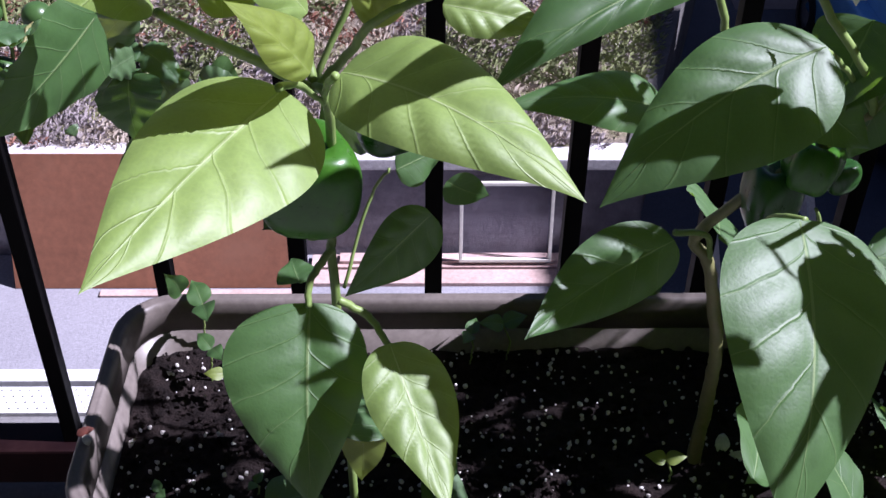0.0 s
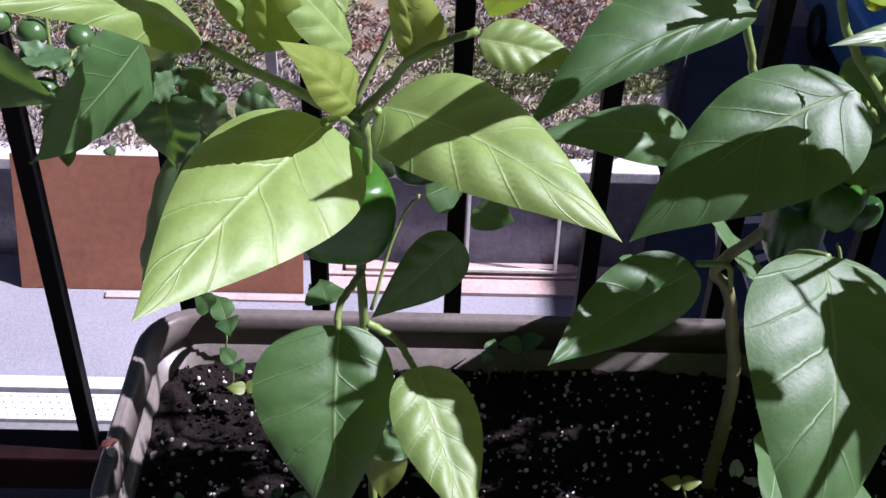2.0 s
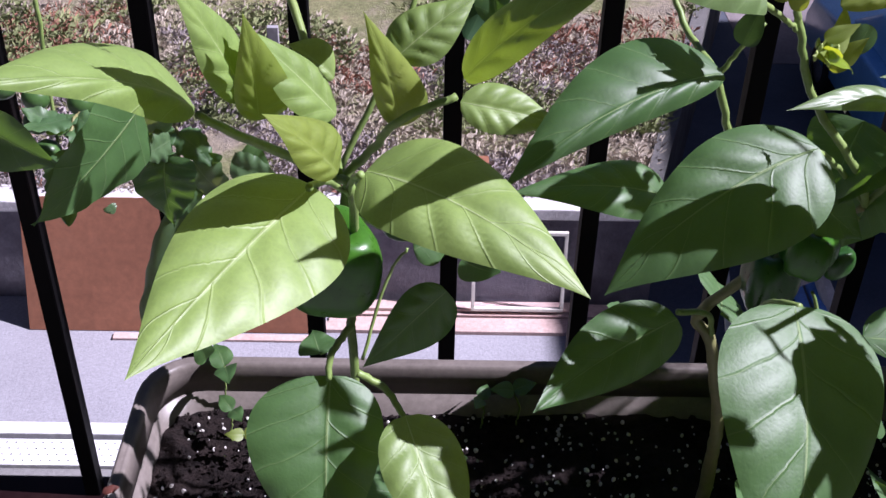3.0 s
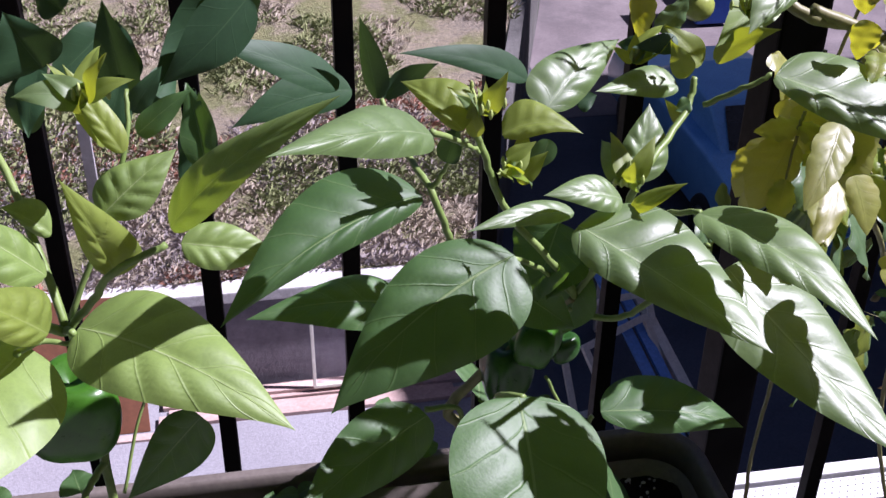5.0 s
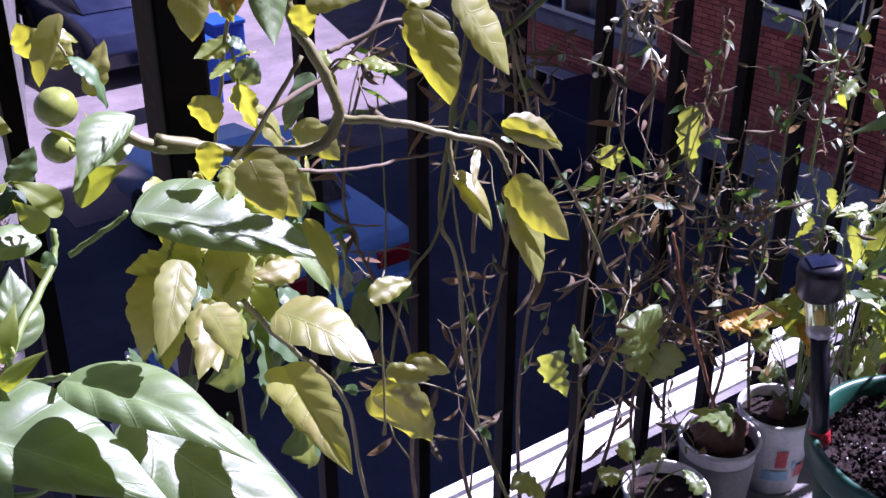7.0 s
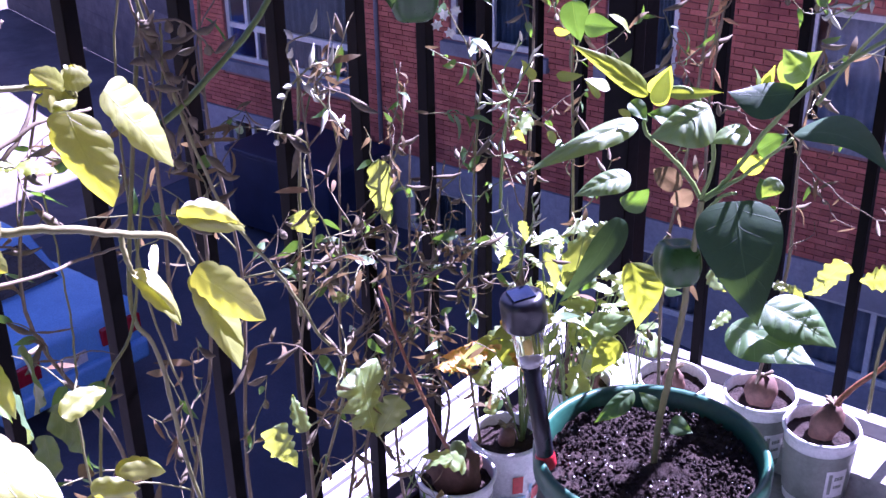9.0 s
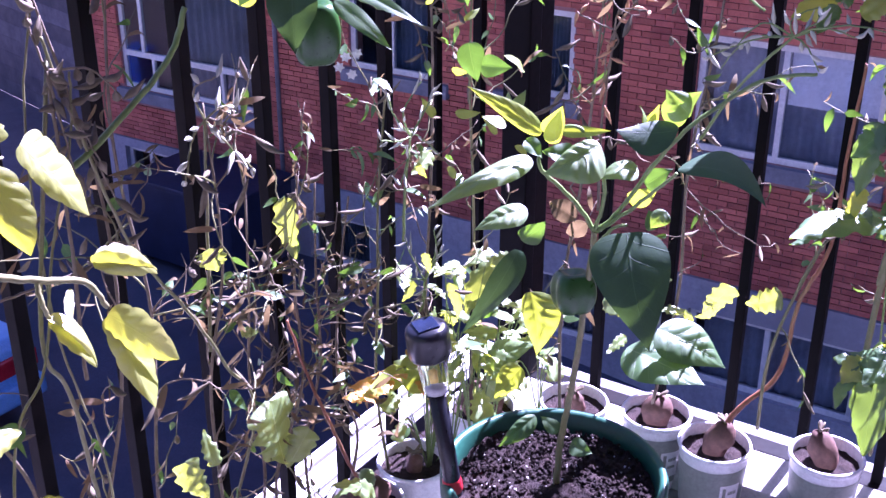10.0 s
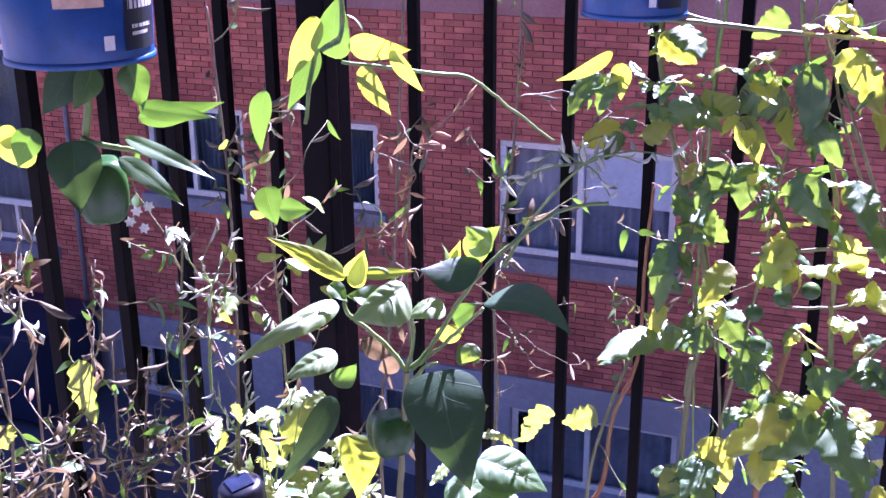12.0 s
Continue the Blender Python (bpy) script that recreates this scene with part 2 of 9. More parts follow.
def holed_wall(x0, x1, yr, zr, holes):
    """A wall across x, with openings (y0, y1, z0, z1) cut right through."""
    ycuts = sorted({*yr, *(h[0] for h in holes), *(h[1] for h in holes)})
    zcuts = sorted({*zr, *(h[2] for h in holes), *(h[3] for h in holes)})
    bm = bmesh.new()
    verts = {}

    def v(x, y, z):
        if (x, y, z) not in verts:
            verts[x, y, z] = bm.verts.new((x, y, z))
        return verts[x, y, z]
    solid = {}
    for i in range(len(ycuts) - 1):
        for j in range(len(zcuts) - 1):
            cy, cz = (ycuts[i] + ycuts[i + 1]) / 2, (zcuts[j] + zcuts[j + 1]) / 2
            solid[i, j] = not any(h[0] < cy < h[1] and h[2] < cz < h[3] for h in holes)
    for (i, j), full in solid.items():
        if not full:
            continue
        a, b, c, d = ycuts[i], ycuts[i + 1], zcuts[j], zcuts[j + 1]
        bm.faces.new((v(x0, b, c), v(x0, a, c), v(x0, a, d), v(x0, b, d)))
        bm.faces.new((v(x1, a, c), v(x1, b, c), v(x1, b, d), v(x1, a, d)))
        for di, dj, q in ((-1, 0, ((x0, a, c), (x1, a, c), (x1, a, d), (x0, a, d))), (1, 0, ((x0, b, c), (x0, b, d), (x1, b, d), (x1, b, c))),
                          (0, -1, ((x0, a, c), (x0, b, c), (x1, b, c), (x1, a, c))), (0, 1, ((x0, a, d), (x1, a, d), (x1, b, d), (x0, b, d)))):
            if not solid.get((i + di, j + dj), False):
                bm.faces.new([v(*p) for p in q])
    return bm


# openings: y0, y1, z0, z1, upright bars, cross bar height or 0
UPPER = [(2.15, 4.03, -2.78, -1.55, 2, 0), (5.43, 6.3, -2.5, -1.51, 1, 0), (7.12, 8.46, -2.56, -1.47, 2, 0), (10.05, 12.5, -3.45, -0.9, 2, -2.94),
         (-2.2, -0.3, -2.8, -1.6, 2, 0), (2.15, 4.08, 0.2, 1.4, 2, 0), (7.38, 8.6, 0.4, 1.4, 2, 0)]
BASEMENT = [(1.98, 3.86, -5.5, -4.6, 2, 0), (4.9, 5.9, -5.42, -4.62, 2, 0), (8.2, 9.2, -5.3, -4.62, 2, 0), (11.6, 12.6, -5.3, -4.35, 2, 0)]
TOP, FOOT, Y0, Y1 = 4.8, -4.22, -9.0, 13.1
LOW_TOP, STEP_Y = 3.9, 9.9          # unseen lower end section, stepped to let sun onto the bank
building = thing("brick_building", "red brick apartment building with grey painted foundation", "building", (BUILDING_X + 0.12, 0.051, GROUND - 0.247))
building.rotation_euler.z = 0.0165
up = -GROUND
part("wall", holed_wall(0.02, 0.3, (Y0, Y1), (FOOT + up, TOP + up), [(a, b, c + up, d + up) for a, b, c, d, *_ in UPPER] + [(STEP_Y, Y1, LOW_TOP + up, TOP + up)]), MORTAR, building, "mortar joints of the brick wall")
part("foundation", holed_wall(-0.03, 0.3, (Y0, Y1), (-1.3, FOOT + up), [(a, b, c + up, d + up) for a, b, c, d, *_ in BASEMENT]), FOUNDATION, building, "grey painted masonry foundation")
# unseen roof heights and end overhang, sized by where their shadows fall
part("roof", boxed((-0.1, Y0 - 0.1, TOP + up), (9, STEP_Y + 0.1, TOP + up + 0.25), 0.03), SILL, building, "unseen dark flat roof edge")
part("roof", boxed((-0.1, STEP_Y + 0.001, LOW_TOP + up), (9, Y1 + 0.75, LOW_TOP + up + 0.25), 0.03), SILL, building, "unseen dark flat roof edge")
part("step_wall", boxed((0.3, STEP_Y - 0.3, LOW_TOP + up), (9, STEP_Y, TOP + up)), MORTAR, building)
part("side_wall", boxed((0.3, Y1 - 0.3, 0), (9, Y1, LOW_TOP + up)), MORTAR, building)
part("back_wall", boxed((8.7, Y0, 0), (9, Y1 - 0.31, LOW_TOP + up)), MORTAR, building)
part("room_wall", boxed((1.6, Y0, 0), (1.7, Y1 - 0.31, LOW_TOP + up - 0.01)), SILL, building)
part("end_wall", boxed((0.31, Y0, 0), (8.69, Y0 + 0.3, TOP + up)), MORTAR, building)


def window(y0, y1, z0, z1, bars, cross, sill=True):
    z0, z1, cross = z0 + up, z1 + up, cross + up if cross else 0
    bm = bmesh.new()
    w, t = 0.07, 0.05
    for lo, hi in (((0.05, y0, z0), (0.05 + t, y1, z0 + w)), ((0.05, y0, z1 - w), (0.05 + t, y1, z1)),
                   ((0.05, y0, z0 + w + 0.001), (0.05 + t, y0 + w, z1 - w - 0.001)), ((0.05, y1 - w, z0 + w + 0.001), (0.05 + t, y1, z1 - w - 0.001))):
        box(bm, lo, hi, 0.006)
    win = part("window", bm, WHITE_FRAME, building, "white framed sliding window")
    if bars > 1:
        m = (y0 + y1) / 2 + 0.06 if not cross else y1 - 0.42
        part("mullion", boxed((0.045, m - 0.03, cross + 0.041 if cross else z0 + w), (0.1, m + 0.03, z1 - w), 0.005), WHITE_FRAME, win)
    if cross:
        for k in (0.24, 0.76):
            q = y0 + k * (y1 - y0)
            part("mullion", boxed((0.045, q - 0.025, z0 + w), (0.1, q + 0.025, cross - 0.041), 0.005), WHITE_FRAME, win)
        part("transom", boxed((0.042, y0 + w, cross - 0.04), (0.103, y1 - w, cross + 0.04), 0.005), WHITE_FRAME, win)
    p = part("pane", boxed((0.072, y0 + w, z0 + w), (0.08, y1 - w, z1 - w)), GLASS, win)
    p.visible_shadow = False
    # folded curtain hung behind the pane, leaving a dark gap
    bm = bmesh.new()
    rnd = random.Random(round(y0 * 10))
    a, b = y0 + 0.05, y0 + (y1 - y0) * (0.93 if y0 < 5 else 0.6)
    top = [], []
    for k in range(61):
        y = a + (b - a) * k / 60
        x = 0.2 + 0.025 * math.sin(k * 1.1 + rnd.random() * 0.5)
        top[0].append(bm.verts.new((x, y, z0 + 0.02)))
        top[1].append(bm.verts.new((x, y, z1)))
    for k in range(60):
        bm.faces.new((top[0][k], top[0][k + 1], top[1][k + 1], top[1][k]))
    part("curtain", bm, CURTAIN if y0 < 5 else CURTAIN_DIM, win, "grey folded net curtain" if y0 < 5 else "blue-grey folded curtain", True)
    if 2 < y0 < 3 and -3 < z0 - up < 0:
        part("roller_blind", boxed((0.12, y0 + 0.08, z0 + 0.5 * (z1 - z0)), (0.125, (y0 + y1) / 2 + 0.02, z1)), BLIND, win, "half-lowered pale roller blind")
    if sill:
        part("sill", boxed((-0.06, y0 - 0.1, z0 - 0.17), (0.05, y1 + 0.1, z0 - 0.004), 0.012), SILL, win, "grey stone sill")


for o in UPPER:
    window(*o)
for o in BASEMENT:
    window(*o, sill=False)
bm = bmesh.new()
tube(bm, [(-0.03, 9.6, FOOT + up + 0.01), (-0.03, 9.6, TOP + up - 0.1)], 0.03)
part("conduit", bm, SILL, building, "thin grey conduit pipe", True)

# the house that carries the balcony, unseen behind the camera; brown limits bounce light
tagged(part("house_wall", boxed((-9, -1.6, GROUND), (4, -1.3, 5.5), 0.01), STUCCO, None, "unseen house wall behind the balcony, assumed brown"), category="wall", kind="structure")

# ---------------------------------------------------------------- balcony
RAIL_Y, STEP, BAR = 0.90, 0.114, 0.0145
CORNER_X = 1.64
tagged(part("floor", boxed((-3.0, -1.3, -0.16), (CORNER_X + 0.1, RAIL_Y + 0.1, 0.0), 0.006), CONCRETE, None, "worn grey concrete balcony floor"), category="floor", kind="structure")
edge = thing("edge_flashing", "white metal drip edge with rows of small holes", "trim", (0, 0, 0), kind="structure")
part("inner_strip", boxed((-3.0, RAIL_Y + 0.102, -0.02), (CORNER_X + 0.1, RAIL_Y + 0.141, 0.002), 0.001), ALUMINIUM, edge)
part("outer_strip", boxed((-3.0, RAIL_Y + 0.147, -0.03), (CORNER_X + 0.1, RAIL_Y + 0.165, 0.005), 0.0015), ALUMINIUM, edge)
bm = bmesh.new()
for i in range(-80, 175):
    for j in range(4):
        bmesh.ops.create_circle(bm, cap_ends=True, segments=6, radius=0.0011, matrix=Matrix.Translation((i * 0.01 + 0.005 * (j % 2), RAIL_Y + 0.108 + j * 0.009, 0.0025)))
tagged(part("hole", bm, HOLE, edge, "rows of small dark holes"), kind="stuff")


def railing(name, label, place, turn, bars, posts, length, foot, deep, paint, note):
    r = thing(name, label, "railing", place, kind="structure")
    r.rotation_euler.z = turn
    part("bottom_rail", boxed((length[0], -0.019, foot - deep), (length[1], 0.019, foot), 0.003), paint, r, note)
    part("top_rail", boxed((length[0], -0.022, 1.05), (length[1], 0.022, 1.075), 0.004), PAINT_BLACK, r)
    data = None
    for x in bars:
        if data is None:
            ob = part("baluster", boxed((-BAR / 2, -BAR / 2, foot), (BAR / 2, BAR / 2, 1.05), 0.0012), PAINT_BLACK, r)
            data = ob.data
        else:
            ob = new("baluster", data)
            ob.parent = r
        ob.location = (x, 0, 0)
    for x, y, w, d in posts:
        part("post", boxed((x - w / 2, y - d / 2, 0.0), (x + w / 2, y + d / 2, 1.049), 0.003), PAINT_BLACK, r, "thicker black post")
    return r


railing("railing_front", "black painted steel balcony railing with maroon bottom rail", (0, RAIL_Y, 0), 0.0,
        [k * STEP + (0.012 if k > 4 else 0) for k in range(-24, 14) if k != 4], [(0.468, 0, 0.04, 0.04), (CORNER_X - 0.021, 0, 0.036, 0.045), (CORNER_X + 0.022, 0.004, 0.04, 0.045)], (-2.8, CORNER_X - 0.04), 0.076, 0.045, PAINT_MAROON, "dark maroon bottom rail")
railing("railing_side", "black painted steel side railing of the balcony", (CORNER_X, RAIL_Y, 0), -math.pi / 2,
        [0.03 + k * STEP for k in range(1, 17)], [], (0.03, 2.1), 0.036, 0.022, PAINT_BLACK, "")

# ---------------------------------------------------------------- leaves
def leaf_material(name, blade, vein, glow, through_it=0.35, rough=0.42, blotch=None, crinkle=0.65, gloss=0.75):
    """A leaf with a pale midrib and side veins, letting light through."""
    m, nt, b = shader(name, rough, 0, gloss)
    uv = nt.nodes.new("ShaderNodeUVMap")
    sep = nt.nodes.new("ShaderNodeSeparateXYZ")
    nt.links.new(uv.outputs["UV"], sep.inputs[0])

    def math_node(op, a, b=0.0, c=None):
        n = nt.nodes.new("ShaderNodeMath")
        n.operation = op
        for sock, v in zip(n.inputs, (a, b, c)):
            if isinstance(v, bpy.types.NodeSocket):
                nt.links.new(v, sock)
            elif v is not None:
                sock.default_value = v
        return n.outputs[0]
    along, across = sep.outputs[0], math_node("ABSOLUTE", math_node("SUBTRACT", sep.outputs[1], 0.5))
    # side veins sweep forwards from the midrib
    c = coords(nt)
    drift = math_node("MULTIPLY", math_node("SUBTRACT", noise_tex(nt, 22, 2, 0.5, c), 0.5), 0.09)
    offset = math_node("MULTIPLY", math_node("GREATER_THAN", sep.outputs[1], 0.5), 0.07)
    phase = math_node("ADD", math_node("ADD", drift, offset), math_node("SUBTRACT", along, math_node("MULTIPLY", math_node("POWER", across, 0.75), 0.42)))
    wave = math_node("ABSOLUTE", math_node("SUBTRACT", math_node("FRACT", math_node("MULTIPLY", phase, 5.5)), 0.5))
    side = math_node("MULTIPLY", math_node("LESS_THAN", wave, 0.009), 0.55)
    rib = math_node("LESS_THAN", across, math_node("MULTIPLY", math_node("SUBTRACT", 1.08, along), 0.012))
    veins = math_node("MAXIMUM", rib, side)
    big, fine = noise_tex(nt, 25, 4, 0.6, c), noise_tex(nt, 160, 5, 0.65, c)
    col = mix(nt, 1.0, blade, ramp(nt, big, [(0.3, (0.9, 0.92, 0.88)), (0.7, (1.1, 1.07, 1.05))]), "MULTIPLY")
    col = mix(nt, 1.0, col, ramp(nt, fine, [(0.3, (0.9, 0.9, 0.9)), (0.7, (1.08, 1.08, 1.08))]), "MULTIPLY")
    if blotch:
        col = mix(nt, ramp(nt, noise_tex(nt, 18, 3, 0.5, c), [(0.52, (0, 0, 0)), (0.66, (1, 1, 1))]), col, blotch)
    net = node(nt, "ShaderNodeTexVoronoi", Scale=330.0)
    net.feature = "DISTANCE_TO_EDGE"
    nt.links.new(c, net.inputs["Vector"])
    cells = math_node("MINIMUM", net.outputs["Distance"], 0.3)
    col = mix(nt, 1.0, col, ramp(nt, cells, [(0.0, (1.07, 1.06, 1.04)), (0.1, (1.0, 1.0, 1.0)), (0.3, (0.97, 0.97, 0.97))]), "MULTIPLY")
    info = nt.nodes.new("ShaderNodeObjectInfo")
    col = mix(nt, 1.0, col, ramp(nt, info.outputs["Random"], [(0, (0.88, 0.9, 0.88)), (1, (1.12, 1.1, 1.06))]), "MULTIPLY")
    col = mix(nt, math_node("MULTIPLY", veins, 0.6), col, vein)
    nt.links.new(col, b.inputs["Base Color"])
    # quilted relief between the veins
    quilt = math_node("ADD", math_node("MULTIPLY", math_node("MINIMUM", wave, 0.045), 5.0), math_node("MULTIPLY", big, 0.5))
    height = math_node("ADD", math_node("ADD", quilt, math_node("ADD", math_node("MULTIPLY", fine, 0.11), math_node("MULTIPLY", cells, 0.08))), math_node("MULTIPLY", math_node("MINIMUM", across, 0.022), 14.0))
    size = nt.nodes.new("ShaderNodeAttribute")
    size.attribute_name = "leaf_width"
    height = math_node("MULTIPLY", height, math_node("MINIMUM", math_node("POWER", math_node("MULTIPLY", size.outputs["Fac"], 15.0), 1.4), 1.2))
    bmp = node(nt, "ShaderNodeBump", Strength=crinkle, Distance=0.0016)
    nt.links.new(height, bmp.inputs["Height"])
    nt.links.new(bmp.outputs["Normal"], b.inputs["Normal"])
    t = node(nt, "ShaderNodeBsdfTranslucent")
    t.inputs["Color"].default_value = (*glow, 1)
    ms = nt.nodes.new("ShaderNodeMixShader")
    ms.inputs[0].default_value = through_it
    out = nt.nodes["Material Output"]
    nt.links.new(b.outputs[0], ms.inputs[1])
    nt.links.new(t.outputs[0], ms.inputs[2])
    nt.links.new(ms.outputs[0], out.inputs["Surface"])
    return m


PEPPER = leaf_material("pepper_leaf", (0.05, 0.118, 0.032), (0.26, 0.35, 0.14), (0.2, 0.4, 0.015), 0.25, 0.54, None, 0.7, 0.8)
# darker copy of the pepper leaf, with the bush's shade in its colour
THICK_SHADED = leaf_material("thick_shaded_pepper_leaf", (0.024, 0.066, 0.028), (0.06, 0.12, 0.05), (0.14, 0.26, 0.03), 0.12, 0.58, None, 0.4, 0.4)
SMOOTH = leaf_material("sleek_pepper_leaf", (0.12, 0.195, 0.068), (0.3, 0.38, 0.2), (0.36, 0.54, 0.02), 0.28, 0.5, None, 0.6, 1.25)
PALE = leaf_material("pale_pepper_leaf", (0.175, 0.265, 0.068), (0.38, 0.46, 0.22), (0.38, 0.54, 0.02), 0.26, 0.54, None, 0.65, 0.8)
YOUNG = leaf_material("young_pepper_leaf", (0.2, 0.27, 0.05), (0.32, 0.39, 0.13), (0.48, 0.55, 0.015), 0.42, 0.52, None, 0.6)
TOMATO = leaf_material("yellowing_tomato_leaf", (0.27, 0.3, 0.07), (0.15, 0.19, 0.04), (0.58, 0.58, 0.008), 0.44, 0.46, (0.36, 0.34, 0.11), 0.9, 1.6)
TOMATO_DARK = leaf_material("green_tomato_leaf", (0.075, 0.14, 0.062), (0.18, 0.25, 0.13), (0.32, 0.4, 0.05), 0.24, 0.42, None, 0.75, 0.75)
LOBED = leaf_material("lobed_tomato_leaf", (0.18, 0.255, 0.055), (0.3, 0.34, 0.13), (0.7, 0.72, 0.03), 0.44, 0.46, (0.28, 0.27, 0.07), 0.9, 0.9)
LOBED_DARK = leaf_material("dark_lobed_tomato_leaf", (0.062, 0.132, 0.05), (0.17, 0.25, 0.12), (0.28, 0.44, 0.025), 0.24, 0.5, None, 0.9, 0.7)
YELLOWED = leaf_material("bright_yellow_leaf", (0.5, 0.3, 0.05), (0.55, 0.4, 0.12), (0.7, 0.4, 0.03), 0.4, 0.5, (0.45, 0.2, 0.06), 0.9, 0.6)
RADISH = leaf_material("radish_leaf", (0.14, 0.22, 0.075), (0.4, 0.46, 0.28), (0.5, 0.56, 0.04), 0.36, 0.42, None, 0.9, 1.1)
DRY = leaf_material("dried_leaf", (0.13, 0.105, 0.062), (0.2, 0.165, 0.11), (0.28, 0.19, 0.08), 0.28, 0.8, (0.2, 0.125, 0.08), 1.0, 0.15)
STALK = surface("green_stalk", (0.14, 0.22, 0.05), (0.22, 0.3, 0.09), 30, 200, 0.45, 0, 0.4, 0.2, 0.0008)
VINE = surface("old_vine_stem", (0.13, 0.14, 0.045), (0.23, 0.22, 0.085), 30, 200, 0.5, 0, 0.5, 0.3, 0.0008, (0.2, 0.18, 0.09))
STRAW = surface("dry_straw_stem", (0.15, 0.12, 0.08), (0.26, 0.215, 0.15), 30, 200, 0.8, 0, 0.2, 0.3, 0.0008)


def outline(u, kind):
    """Half width of a blade, 0 to 1, at u from its base to its tip."""
    if kind is RADISH:
        return max(0.02, (u ** 0.8 * (1 - u) ** 0.32) / 0.66) * (1 + 0.16 * math.sin(u * 30))
    w = (u ** 0.62 * (1 - u) ** 1.2) / 0.311
    if kind is TOMATO or kind is TOMATO_DARK:
        w = (u ** 0.5 * (1 - u) ** 0.85) / 0.445 * (0.92 + 0.14 * abs(math.sin(math.pi * 4.2 * u)) ** 0.7)
    if kind is LOBED or kind is LOBED_DARK:
        w = (u ** 0.5 * (1 - u) ** 0.85) / 0.445 * (0.86 + 0.24 * ((u * 4.6 + 0.3) % 1.0) + 0.04 * math.sin(u * 53))
    if kind is DRY:
        w = (u ** 0.7 * (1 - u) ** 0.9) / 0.42
    return w


def blade(bm, base, tip, width, normal, sag, kind, seed, nu=30, nv=10):
    """One leaf blade from base to tip, folded along its midrib, arched and waved."""
    base, tip, normal = Vector(base), Vector(tip), Vector(normal).normalized()
    axis = tip - base
    length = axis.length
    axis.normalize()
    normal = (normal - axis * normal.dot(axis)).normalized()
    side = normal.cross(axis)
    rnd = random.Random(seed)
    fold, lean_side, curl = rnd.uniform(0.14, 0.36), rnd.uniform(-0.3, 0.3), rnd.uniform(0.0, 0.1)
    wave, ph = rnd.uniform(0.02, 0.05), rnd.uniform(0, 6.3)
    bend = rnd.uniform(-0.05, 0.05)
    crimp = 0.0
    if kind in (TOMATO, TOMATO_DARK, LOBED, LOBED_DARK, YELLOWED, RADISH):
        crimp, bend, wave = rnd.uniform(0.05, 0.28), rnd.uniform(-0.1, 0.1), wave * 1.3
    uvl = bm.loops.layers.uv.verify()
    wide = bm.verts.layers.float.get("leaf_width") or bm.verts.layers.float.new("leaf_width")
    grid = []
    for i in range(nu + 1):
        u = i / nu
        w = 0.5 * width * max(outline(u, kind), 0.0)
        mid = base + axis * (length * u) + normal * (sag * length * 4 * u * (1 - u) - curl * length * u ** 3) + side * (bend * length * math.sin(math.pi * u))
        row = []
        for j in range(nv + 1):
            s = 2 * j / nv - 1
            lift = fold * (1 + (lean_side if s > 0 else -lean_side)) * abs(s) * w - 0.16 * w * s * s + wave * width * math.sin(ph + u * 11 + (2 if s > 0 else 0)) * s * s
            if nu > 20 and kind not in (THICK_SHADED, SMOOTH):
                lift += 0.036 * min(1.3, (width / 0.065) ** 2) * width * math.cos(6.283 * 5.5 * (u - 0.21 * abs(s) ** 0.8)) * abs(s) * (1 - 0.6 * abs(s)) * min(1, 6 * u * (1 - u))
            if crimp:
                lift -= crimp * w * s ** 4
                lift += 0.03 * width * math.sin(ph + u * 23 + s * 2.5) * abs(s)
            lag = (-0.12 * abs(s) * w) if kind is not RADISH else 0.0
            v = bm.verts.new(mid + side * (s * w) + normal * lift + axis * lag)
            v[wide] = width
            row.append(v)
        grid.append(row)
    for i in range(nu):
        for j in range(nv):
            f = bm.faces.new((grid[i][j], grid[i][j + 1], grid[i + 1][j + 1], grid[i + 1][j]))
            f.smooth = True
            for lp, (a, b) in zip(f.loops, ((i, j), (i, j + 1), (i + 1, j + 1), (i + 1, j))):
                lp[uvl].uv = (a / nu, b / nv)
    return bm


leaf_count = 0


def leaf(plant, kind, base, tip, width, normal, sag=0.05):
    global leaf_count
    leaf_count += 1
    ob = part("leaf", blade(bmesh.new(), base, tip, width, normal, sag, kind, leaf_count), kind, plant)
    ob.matrix_parent_inverse = Matrix.Translation(plant.location).inverted()
    return ob


